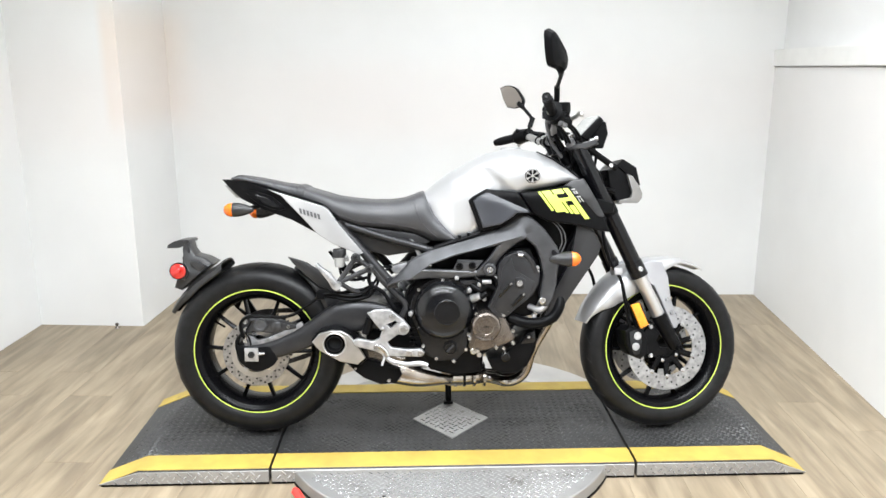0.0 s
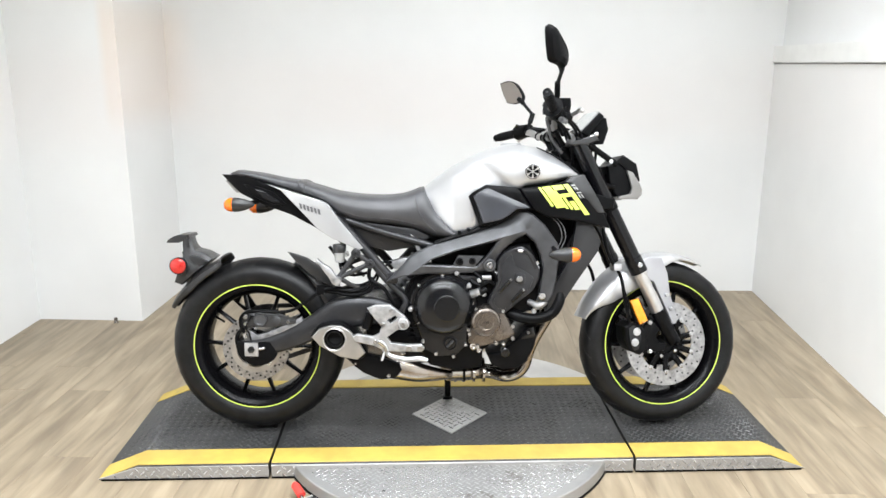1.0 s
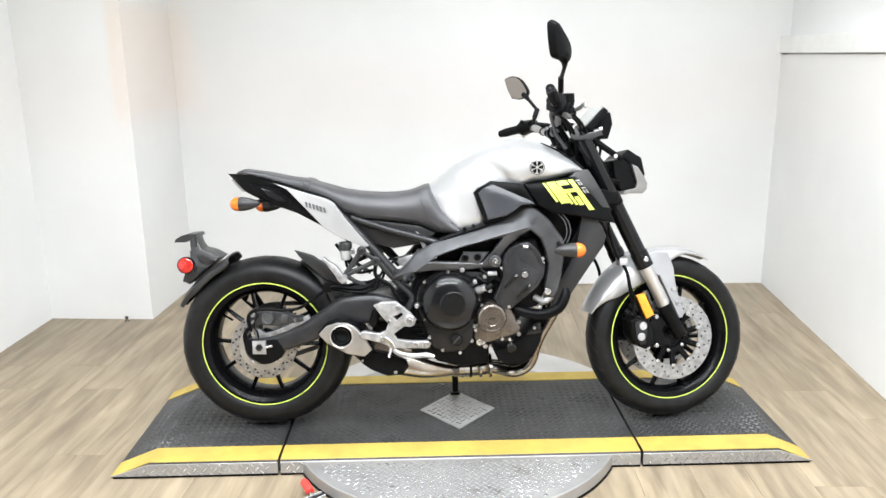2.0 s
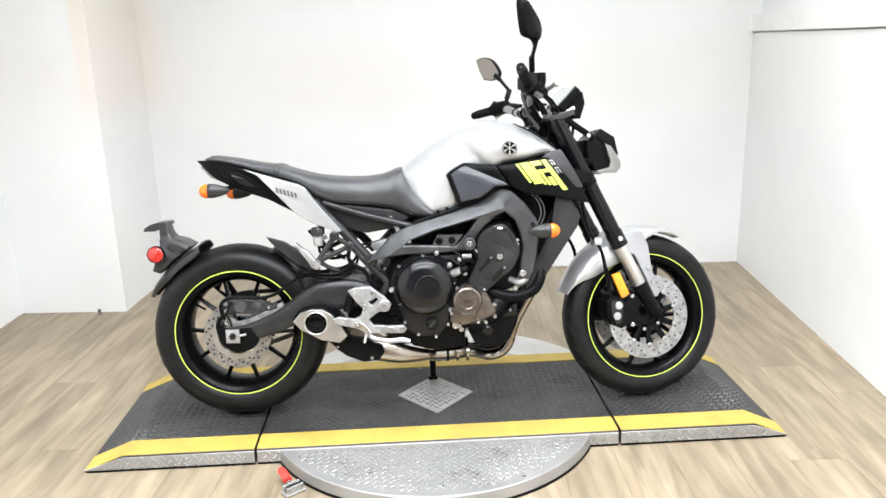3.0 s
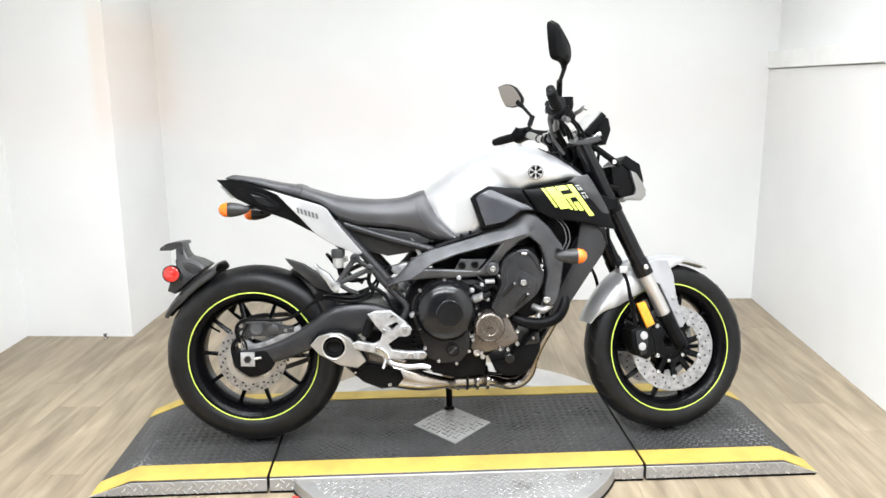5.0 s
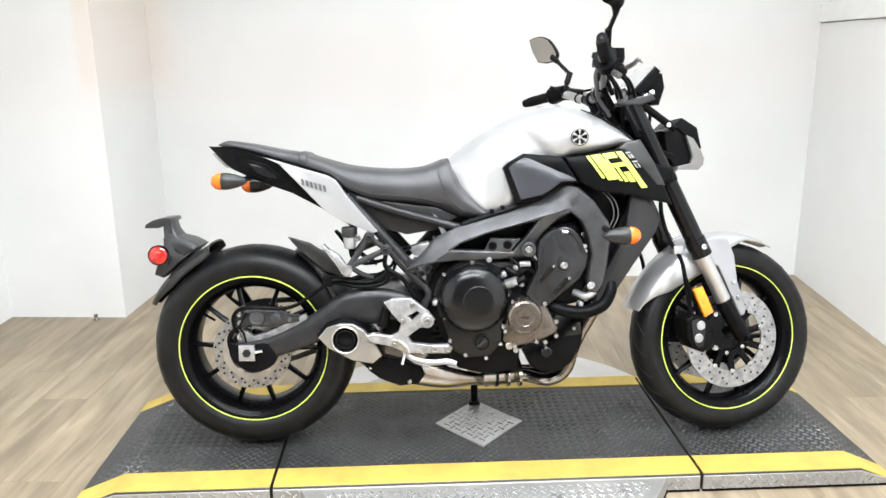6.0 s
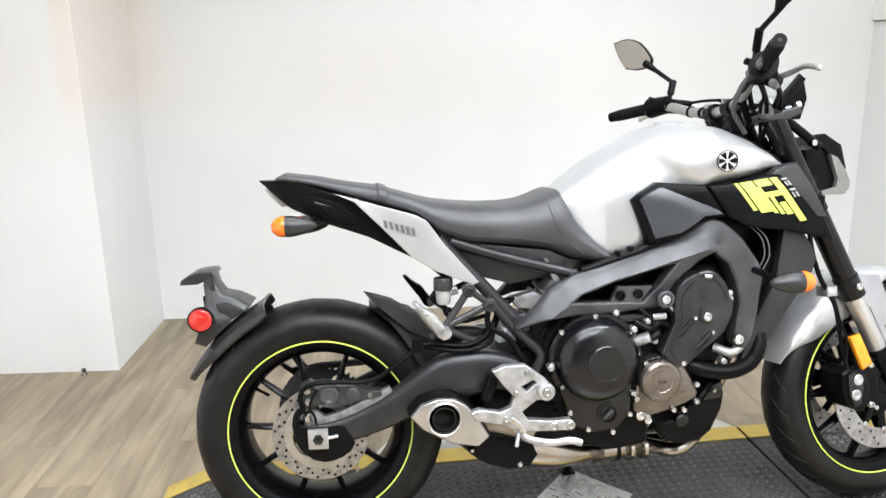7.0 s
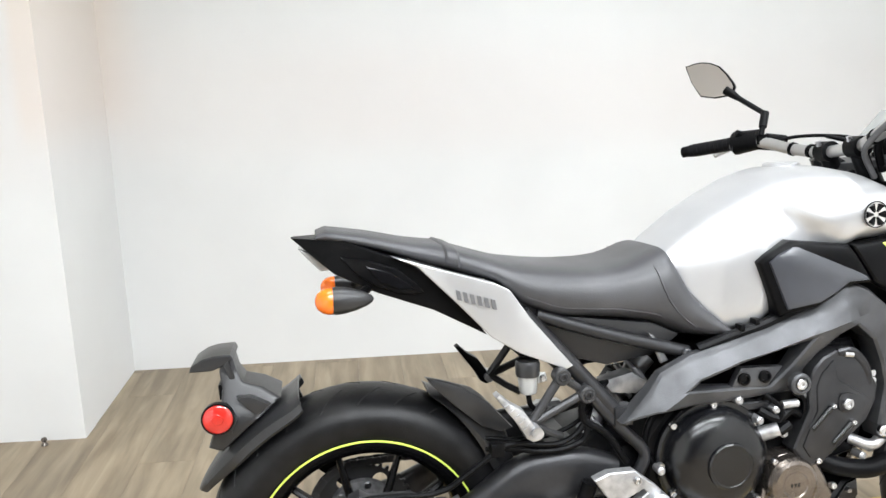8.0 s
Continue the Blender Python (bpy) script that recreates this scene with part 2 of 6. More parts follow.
# ---------------------------------------------------------------- mesh helpers
def part(name, bm, mat, parent=None, label="", sharp=35.0):
    """Links a bmesh as one mesh object under parent."""
    bmesh.ops.recalc_face_normals(bm, faces=bm.faces)
    limit = radians(sharp)
    for f in bm.faces:
        f.smooth = True
    for e in bm.edges:
        e.smooth = len(e.link_faces) == 2 and e.calc_face_angle(0) < limit
    me = bpy.data.meshes.new(name)
    bm.to_mesh(me)
    bm.free()
    me.materials.append(mat)
    ob = new(name, me)
    if parent:
        ob.parent = parent
    if label:
        tagged(ob, label)
    return ob


def rounded(pts, steps=3):
    """A closed smooth line through the points."""
    out, n = [], len(pts)
    for i in range(n):
        p = [Vector((*pts[(i + k) % n], 0)) for k in (-1, 0, 1, 2)]
        for s in range(steps):
            t = s / steps
            v = 0.5 * ((2 * p[1]) + (p[2] - p[0]) * t + (2 * p[0] - 5 * p[1] + 4 * p[2] - p[3]) * t * t + (3 * p[1] - p[0] - 3 * p[2] + p[3]) * t**3)
            out.append((v.x, v.y))
    return out


def slab(pts, y0, y1, bevel=0.006, seg=2, holes=(), soft=0, bm=None, warp=None):
    """A plate with the outline pts in x and z, between y0 and y1, with rounded edges."""
    own = bmesh.new()
    if soft:
        pts = rounded(pts, soft)
    if holes:
        edges = []
        for loop in (pts, *holes):
            vs = [own.verts.new((x, y0, z)) for x, z in loop]
            edges += [own.edges.new((vs[i], vs[(i + 1) % len(vs)])) for i in range(len(vs))]
        bmesh.ops.triangle_fill(own, use_beauty=True, edges=edges)
    else:
        own.faces.new([own.verts.new((x, y0, z)) for x, z in pts])
    caps = list(own.faces)
    ring = [e for e in own.edges if len(e.link_faces) == 1]
    ex = bmesh.ops.extrude_face_region(own, geom=caps)
    top = [v for v in ex["geom"] if isinstance(v, bmesh.types.BMVert)]
    for v in top:
        v.co.y = y1
    bmesh.ops.recalc_face_normals(own, faces=own.faces)
    if bevel:
        es = [e for e in own.edges if len(e.link_faces) == 2 and e.calc_face_angle(0) > 1.2 and abs(e.verts[0].co.y - e.verts[1].co.y) < 1e-6]
        bmesh.ops.bevel(own, geom=es, offset=bevel, segments=seg, profile=0.6, affect="EDGES", clamp_overlap=True)
    if warp:
        xs, zs = [v.co.x for v in own.verts], [v.co.z for v in own.verts]
        for q in np.arange(min(xs) + 0.0123, max(xs), 0.02):
            bmesh.ops.bisect_plane(own, geom=list(own.verts) + list(own.edges) + list(own.faces), plane_co=(q, 0, 0), plane_no=(1, 0, 0))
        for q in np.arange(math.ceil(min(zs) / 0.02) * 0.02, max(zs), 0.02):
            bmesh.ops.bisect_plane(own, geom=list(own.verts) + list(own.edges) + list(own.faces), plane_co=(0, 0, q), plane_no=(0, 0, 1))
        for v in own.verts:
            v.co = Vector(warp(*v.co))
    return joined(bm, own)


def joined(bm, own):
    """own added to bm, or own itself."""
    if bm is None:
        return own
    me = bpy.data.meshes.new("join")
    own.to_mesh(me)
    own.free()
    bm.from_mesh(me)
    bpy.data.meshes.remove(me)
    return bm


def smooth_path(pts, steps):
    pts = [Vector(p) for p in pts]
    ext = [2 * pts[0] - pts[1], *pts, 2 * pts[-1] - pts[-2]]
    out = []
    for i in range(len(pts) - 1):
        a, b, c, d = ext[i:i + 4]
        for s in range(steps):
            t = s / steps
            out.append(0.5 * ((2 * b) + (c - a) * t + (2 * a - 5 * b + 4 * c - d) * t * t + (3 * b - a - 3 * c + d) * t**3))
    return out + [pts[-1]]


def tube(pts, r, steps=5, sides=12, bm=None, r1=None, flat=1.0):
    """A round bar along the points; r1: the radius at its end."""
    own = bmesh.new()
    path = smooth_path(pts, steps) if steps > 1 else [Vector(p) for p in pts]
    rings, up = [], None
    for i, p in enumerate(path):
        d = (path[min(i + 1, len(path) - 1)] - path[max(i - 1, 0)]).normalized()
        if up is None:
            up = d.orthogonal().normalized() if abs(d.y) > 0.9 else Vector((0, 1, 0))
        side = d.cross(up).normalized()
        up = side.cross(d).normalized()
        k = i / max(len(path) - 1, 1)
        rad = r + ((r1 if r1 is not None else r) - r) * k
        rings.append([own.verts.new(p + rad * (math.cos(a) * side + flat * math.sin(a) * up)) for a in np.linspace(0, 2 * math.pi, sides, endpoint=False)])
    for a, b in zip(rings, rings[1:]):
        for j in range(sides):
            own.faces.new((a[j], a[(j + 1) % sides], b[(j + 1) % sides], b[j]))
    own.faces.new(rings[0])
    own.faces.new(rings[-1])
    return joined(bm, own)


def lathe(profile, centre, sides=48, axis="y", bm=None, closed=False):
    """Profile points (radius, along) turned round an axis through the centre."""
    own = bmesh.new()
    c = Vector(centre)
    rings = []
    for r, h in profile:
        if r < 1e-6:
            rings.append([own.verts.new(c + (Vector((0, h, 0)) if axis == "y" else Vector((h, 0, 0)) if axis == "x" else Vector((0, 0, h))))])
            continue
        ring = []
        for a in np.linspace(0, 2 * math.pi, sides, endpoint=False):
            u, v = r * math.cos(a), r * math.sin(a)
            ring.append(own.verts.new(c + (Vector((u, h, v)) if axis == "y" else Vector((h, u, v)) if axis == "x" else Vector((u, v, h)))))
        rings.append(ring)
    pairs = list(zip(rings, rings[1:])) + ([(rings[-1], rings[0])] if closed else [])
    for a, b in pairs:
        for j in range(sides):
            k = (j + 1) % sides
            if len(a) == 1 and len(b) == 1:
                break
            if len(a) == 1:
                own.faces.new((a[0], b[j], b[k]))
            elif len(b) == 1:
                own.faces.new((a[j], a[k], b[0]))
            else:
                own.faces.new((a[j], a[k], b[k], b[j]))
    if not closed:
        for ring in (rings[0], rings[-1]):
            if len(ring) > 2:
                own.faces.new(ring)
    return joined(bm, own)


def loft(rings, bm=None):
    """A skin over rings of points, closed at both ends."""
    own = bmesh.new()
    vs = [[own.verts.new(p) for p in ring] for ring in rings]
    n = len(vs[0])
    for a, b in zip(vs, vs[1:]):
        for j in range(n):
            own.faces.new((a[j], a[(j + 1) % n], b[(j + 1) % n], b[j]))
    own.faces.new(vs[0])
    own.faces.new(vs[-1])
    return joined(bm, own)


def box(x0, x1, y0, y1, z0, z1, bevel=0.003, bm=None):
    return slab([(x0, z0), (x1, z0), (x1, z1), (x0, z1)], y0, y1, bevel, 2, bm=bm)


def bolt(x, y, z, r=0.008, parent=None, mat=None):
    """A bolt head that faces the near side, with a socket."""
    bm = lathe([(r, 0.004), (r, -0.004), (r * 0.8, -0.006), (r * 0.5, -0.006), (r * 0.45, -0.003), (0, -0.003)], (x, y, z), 14)
    return part("bolt", bm, mat or M_BOLT, parent)


def mesh_object(name, verts, faces, mat, parent=None):
    me = bpy.data.meshes.new(name)
    me.from_pydata(verts, [], faces)
    me.materials.append(mat)
    me.update()
    ob = new(name, me)
    if parent:
        ob.parent = parent
    return ob


def lerp(x, table):
    return float(np.interp(x, [a for a, _ in table], [b for _, b in table]))


# ---------------------------------------------------------------- the room
def wall(name, a, b, z0, z1, thick, mat=None, label=""):
    """A wall whose inner foot runs from a to b; its thickness lies to the left of that way."""
    (ax, ay), (bx, by) = a, b
    d = Vector((bx - ax, by - ay, 0)).normalized()
    n = Vector((-d.y, d.x, 0)) * thick
    bm = bmesh.new()
    low = [bm.verts.new((x, y, z0)) for x, y in ((ax, ay), (bx, by), (bx + n.x, by + n.y), (ax + n.x, ay + n.y))]
    high = [bm.verts.new((v.co.x, v.co.y, z1)) for v in low]
    bm.faces.new(low), bm.faces.new(high)
    for i in range(4):
        bm.faces.new((low[i], low[(i + 1) % 4], high[(i + 1) % 4], high[i]))
    ob = part(name, bm, mat or M_WALL)
    return tagged(ob, label or "plain white painted interior wall", "wall", kind="structure")


BACK_L, BACK_R = (-1.572, 1.943), (1.845, 1.775)
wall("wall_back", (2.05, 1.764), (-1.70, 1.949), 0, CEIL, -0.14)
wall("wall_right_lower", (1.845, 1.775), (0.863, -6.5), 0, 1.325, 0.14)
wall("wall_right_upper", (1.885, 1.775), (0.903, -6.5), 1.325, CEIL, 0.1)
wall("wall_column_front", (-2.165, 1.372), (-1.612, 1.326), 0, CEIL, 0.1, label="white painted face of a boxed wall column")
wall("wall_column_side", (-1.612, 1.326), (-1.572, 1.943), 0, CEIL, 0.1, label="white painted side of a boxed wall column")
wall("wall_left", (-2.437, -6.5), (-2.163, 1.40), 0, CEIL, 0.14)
# unseen wall, dark so that the bike's near side reflects little light
wall("wall_front", (2.2, -6.5), (-2.7, -6.5), 0, CEIL, 0.12, M_DIM, "unseen dark grey end wall added to dim the reflections")

bm = bmesh.new()
ledge_at = [Vector((1.845, 1.775, 0)), Vector((0.863, -6.5, 0))]
d = (ledge_at[1] - ledge_at[0]).normalized()
inward = Vector((d.y, -d.x, 0))
quad = [ledge_at[0] + inward * 0.012, ledge_at[1] + inward * 0.012, ledge_at[1] - inward * 0.05, ledge_at[0] - inward * 0.05]
lo, hi = [bm.verts.new((p.x, p.y, 1.33)) for p in quad], [bm.verts.new((p.x, p.y, 1.42)) for p in quad]
bm.faces.new(lo), bm.faces.new(hi)
for i in range(4):
    bm.faces.new((lo[i], lo[(i + 1) % 4], hi[(i + 1) % 4], hi[i]))
bmesh.ops.bevel(bm, geom=[e for e in bm.edges if e.calc_length() > 1], offset=0.004, segments=2, affect="EDGES")
tagged(part("trim_ledge", bm, M_TRIM), "white wooden ledge board along the wall", "ledge", kind="structure")

bm = bmesh.new()
bm.faces.new([bm.verts.new(p) for p in ((-2.6, -6.7, CEIL), (2.2, -6.7, CEIL), (2.2, 2.2, CEIL), (-2.6, 2.2, CEIL))])
ex = bmesh.ops.extrude_face_region(bm, geom=list(bm.faces))
for v in ex["geom"]:
    if isinstance(v, bmesh.types.BMVert):
        v.co.z += 0.12
tagged(part("ceiling", bm, M_CEIL), "plain white ceiling", "ceiling", kind="structure")


def ceiling_light(x, y):
    root = new("ceiling_light")
    root.matrix_world = pose(x, y, CEIL, 0, 0, -3.3)
    bm = box(-0.63, 0.63, -0.31, 0.31, -0.055, 0.0, 0.004)
    part("frame", bm, M_TRIM, root)
    bm = box(-0.6, 0.6, -0.28, 0.28, -0.06, -0.056, 0.0)
    part("diffuser", bm, M_GLOW, root, "glowing white diffuser")
    tagged(root, "white recessed ceiling light panel, switched on", "ceiling light", "ceiling lights")
    return root


for lx, ly, lg in LAMPS:
    ceiling_light(lx, ly)

bm = box(-2.7, 2.3, -6.8, 2.3, -0.1, -0.004, 0.0)
floor = tagged(part("floor", bm, M_BOARD), "light oak vinyl plank floor", "floor", kind="structure")


# ---------------------------------------------------------------- the display platform
H = 0.052
XL, XLT, GL0, GL1, GR0, GR1, XRT, XR = -1.206, -1.075, -0.652, -0.643, 0.553, 0.562, 1.018, 1.136
YF, YB = -0.282, 0.388
SECTIONS = [
    [(XL, 0.002), (XLT, H), (GL0, H), (GL0, 0.002)],
    [(GL1, 0.002), (GL1, H), (GR0, H), (GR0, 0.002)],
    [(GR1, 0.002), (GR1, H), (XRT, H), (XR, 0.002)],
]
platform = tagged(new("display_platform"), "low black tread plate platform with yellow edge strips", "platform")


def raise_z(x):
    """Height of the platform's top over the floor."""
    return lerp(x, [(XL, 0.0), (XLT, H), (XRT, H), (XR, 0.0)])


for sec in SECTIONS:
    deck = part("deck_panel", slab(sec, YF, YB, 0.002, 1), M_TREAD, platform, "black tread plate deck")
    xs = sorted(x for x, z in sec if z > 0.01)
    ends = sorted({x for x, z in sec})
    line = [x for x in ends]
    for y0, y1 in ((YF + 0.002, YF + 0.096), (YB - 0.078, YB - 0.002)):
        top = [(x, raise_z(x) + (0.0035 if 0 < raise_z(x) else 0.004)) for x in line]
        low = [(x, max(raise_z(x) - 0.004, 0.001)) for x in reversed(line)]
        part("edge_strip", slab(top + low, y0, y1, 0.001, 1), M_YELLOW, deck, "worn yellow painted edge strip")
    skirt = [(x, max(z - 0.004, 0.007) if z > 0.01 else 0.007) for x, z in sec]
    # black strip stands in for the shadow line under the skirt
    part("base_strip", box(ends[0] + (0.012 if ends[0] == XL else 0.0), ends[-1] - (0.012 if ends[-1] == XR else 0.0), YF - 0.0075, YF - 0.0005, 0.001, 0.0068, 0.001), M_BLACK, deck, "black strip along the floor for the shaded gap")
    part("side_skirt", slab(skirt, YF - 0.006, YF - 0.0005, 0.001, 1), M_STEELP, deck, "bright diamond plate side skirt")


def lug_field(name, inside, height, mat, parent, pitch=0.034, length=0.024, width=0.0055, tall=0.0022, span=(-1.2, 1.2, -0.7, 0.5)):
    """Raised lugs of a tread plate, crossed two ways, over all places that are inside."""
    verts, faces = [], []
    row, y = 0, span[2]
    while y < span[3]:
        col, x = 0, span[0] + (row % 2) * pitch / 2
        while x < span[1]:
            if inside(x, y):
                a = radians(45 if row % 2 else -45) + random.uniform(-0.05, 0.05)
                u, w = Vector((math.cos(a), math.sin(a), 0)), Vector((-math.sin(a), math.cos(a), 0))
                n = len(verts)
                for k in (-0.5, 0.5):
                    for s in (-0.5, 0.5):
                        p = Vector((x, y, 0)) + u * length * k * (1 if s else 1) + w * width * s
                        verts.append((p.x, p.y, height(p.x)))
                for k in (-0.36, 0.36):
                    p = Vector((x, y, 0)) + u * length * k
                    verts.append((p.x, p.y, height(p.x) + tall))
                faces += [(n, n + 1, n + 4), (n + 2, n + 3, n + 5), (n, n + 2, n + 5, n + 4), (n + 1, n + 3, n + 5, n + 4)]
            x += pitch
            col += 1
        y += pitch / 2
        row += 1
    ob = mesh_object(name, verts, faces, mat, parent)
    ob["kind"] = "stuff"
    return ob


def skirt_relief(parent):
    """Raised lugs of the tread plate on the upright front skirt."""
    verts, faces = [], []
    for row in range(3):
        x = XL + 0.06 + (row % 2) * 0.017
        while x < XR - 0.06:
            z = 0.012 + 0.013 * row
            if z < raise_z(x) - 0.008 and abs(x - GL0) > 0.02 and abs(x - GR0) > 0.02:
                c, s = math.cos(radians(45 if row % 2 else -45)), math.sin(radians(45 if row % 2 else -45))
                n = len(verts)
                for k, w, up in ((-0.5, -0.5, 0), (-0.5, 0.5, 0), (0.5, -0.5, 0), (0.5, 0.5, 0), (-0.36, 0, 1), (0.36, 0, 1)):
                    u, v = 0.018 * k, 0.005 * w
                    verts.append((x + u * c - v * s, YF - 0.006 - 0.0014 * up, z + u * s + v * c))
                faces += [(n, n + 1, n + 4), (n + 2, n + 3, n + 5), (n, n + 2, n + 5, n + 4), (n + 1, n + 3, n + 5, n + 4)]
            x += 0.034
    ob = mesh_object("skirt_relief", verts, faces, M_STEELL, parent)
    ob["kind"] = "stuff"


skirt_relief(platform)
DX, DY, DC = 0.14, 0.158, (-0.043, 0.061)


def on_deck(x, y):
    if not (XL + 0.02 < x < XR - 0.02 and YF + 0.106 < y < YB - 0.09):
        return False
    if abs(x - GL0) < 0.02 or abs(x - GR0) < 0.02:
        return False
    return abs(x - DC[0]) / DX + abs(y - DC[1]) / DY > 1.05


lug_field("tread_relief", on_deck, raise_z, M_LUG, platform, pitch=0.027, length=0.0185, width=0.0062, tall=0.0024)
bm = bmesh.new()
pts = [(DC[0] - DX, DC[1]), (DC[0], DC[1] - DY), (DC[0] + DX, DC[1]), (DC[0], DC[1] + DY)]
lo, hi = [bm.verts.new((x, y, H)) for x, y in pts], [bm.verts.new((x, y, H + 0.004)) for x, y in pts]
bm.faces.new(hi)
for i in range(4):
    bm.faces.new((lo[i], lo[(i + 1) % 4], hi[(i + 1) % 4], hi[i]))
diamond = part("centre_plate", bm, M_STEELP, platform, "bare steel diamond-shaped tread plate")
lug_field("plate_relief", lambda x, y: abs(x - DC[0]) / DX + abs(y - DC[1]) / DY < 0.86, lambda x: H + 0.004, M_STEELL, diamond, tall=0.0016)

TC, TR, TZ = (-0.055, -0.027), 0.573, 0.045
turntable = tagged(new("turntable"), "round steel tread plate turntable under the platform", "turntable")
base = part("disc", lathe([(0.0, TZ), (TR - 0.003, TZ), (TR, TZ - 0.003), (TR + 0.003, 0.009), (TR - 0.002, 0.0085)], (*TC, 0), 96, "z"), M_STEELP, turntable, sharp=20)
# black ring holds the dark shadow at the foot of the disc
part("rubber_rim", lathe([(0.0, 0.0088), (TR + 0.004, 0.0088), (TR + 0.006, 0.007), (TR + 0.006, 0.001), (0.0, 0.001)], (*TC, 0), 96, "z"), M_BLACK, turntable, "black rim for the shaded gap under the disc", sharp=20)
lug_field("disc_relief", lambda x, y: y < YF - 0.02 and (x - TC[0]) ** 2 + (y - TC[1]) ** 2 < (TR - 0.03) ** 2, lambda x: TZ, M_STEELL, base, pitch=0.026, length=0.018, width=0.0048, tall=0.0012)
grip = part("lever_grip", tube([(-0.548, -0.395, 0.036), (-0.54, -0.408, 0.034), (-0.524, -0.436, 0.027)], 0.011, 3, 12, flat=1.3), M_REDG, turntable, "red rubber lever grip")
part("grip_end", lathe([(0, -0.006), (0.008, -0.003), (0.0105, 0.004), (0, 0.005)], (-0.549, -0.393, 0.036), 12), M_REDG, grip)
CU, CV = Vector((0.78, 0.62, 0)), Vector((-0.62, 0.78, 0))


def clamp_block(u0, u1, v0, v1, z0, z1):
    """A block of the clamp, along the lever and across it."""
    bm = bmesh.new()
    at = Vector((-0.505, -0.462, 0))
    lo = [bm.verts.new(at + CU * u + CV * v + Vector((0, 0, z0))) for u, v in ((u0, v0), (u1, v0), (u1, v1), (u0, v1))]
    hi = [bm.verts.new(v.co + Vector((0, 0, z1 - z0))) for v in lo]
    bm.faces.new(lo), bm.faces.new(hi)
    for i in range(4):
        bm.faces.new((lo[i], lo[(i + 1) % 4], hi[(i + 1) % 4], hi[i]))
    bmesh.ops.bevel(bm, geom=list(bm.edges), offset=0.0012, segments=1, affect="EDGES")
    return bm


clamp = part("clamp", clamp_block(-0.034, 0.036, -0.02, 0.02, 0.002, 0.008), M_STEELP, turntable, "steel toggle clamp base")
part("clamp_cheek", clamp_block(-0.028, 0.03, -0.014, -0.01, 0.008, 0.028), M_STEELP, clamp)
part("clamp_cheek", clamp_block(-0.028, 0.03, 0.01, 0.014, 0.008, 0.028), M_STEELP, clamp)
part("clamp_latch", clamp_block(-0.02, 0.034, -0.007, 0.007, 0.012, 0.024), M_SWING, clamp)
for k in (-0.02, 0.022):
    p = Vector((-0.505, -0.462, 0.02)) + CU * k
    part("clamp_pin", tube([p - CV * 0.018, p + CV * 0.018], 0.004, 1, 10), M_BOLT, clamp)
part("clamp_arm", tube([(-0.526, -0.434, 0.026), (-0.512, -0.456, 0.02)], 0.005, 1, 8), M_BOLT, clamp)
for sx, sy in ((-0.268, -0.452), (-0.05, -0.545), (0.2, -0.515)):
    part("deck_screw", lathe([(0.0, 0.002), (0.006, 0.0015), (0.007, 0.0)], (sx, sy, TZ), 12, "z"), M_BOLT, base)

# added sheet that stands in for the pale rear of the turntable
bm = bmesh.new()
arc = [(0.0 + 0.66 * math.cos(a), 0.2 + 0.62 * math.sin(a)) for a in np.linspace(radians(18), radians(162), 28)]
lo, hi = [bm.verts.new((x, y, 0.001)) for x, y in arc], [bm.verts.new((x, y, 0.008)) for x, y in arc]
bm.faces.new(hi)
for i in range(len(arc)):
    bm.faces.new((lo[i], lo[(i + 1) % len(arc)], hi[(i + 1) % len(arc)], hi[i]))
tagged(part("floor_board", bm, M_BOARD), "pale flat half-round sheet added for the turntable's rear behind the platform", "board")

knob = tagged(part("door_stop", lathe([(0.0, 0.028), (0.008, 0.026), (0.01, 0.018), (0.005, 0.012), (0.012, 0.0)], (-1.74, 1.3, 0.001), 14, "z"), M_BRONZE), "small metal stop at the foot of the wall", "door stop")


# ---------------------------------------------------------------- the motorcycle, in its own upright frame
LEANS = 7.0
moto = new("motorcycle")
moto.matrix_world = pose(0, 0, H + 0.003, -LEANS, 0, 0)
tagged(moto, "silver and black naked motorcycle with lime accents on its side stand", "motorcycle")
RX, RZ, RR = -0.719, 0.305, 0.302
FX, FZ, FR = 0.7095, 0.2918, 0.292


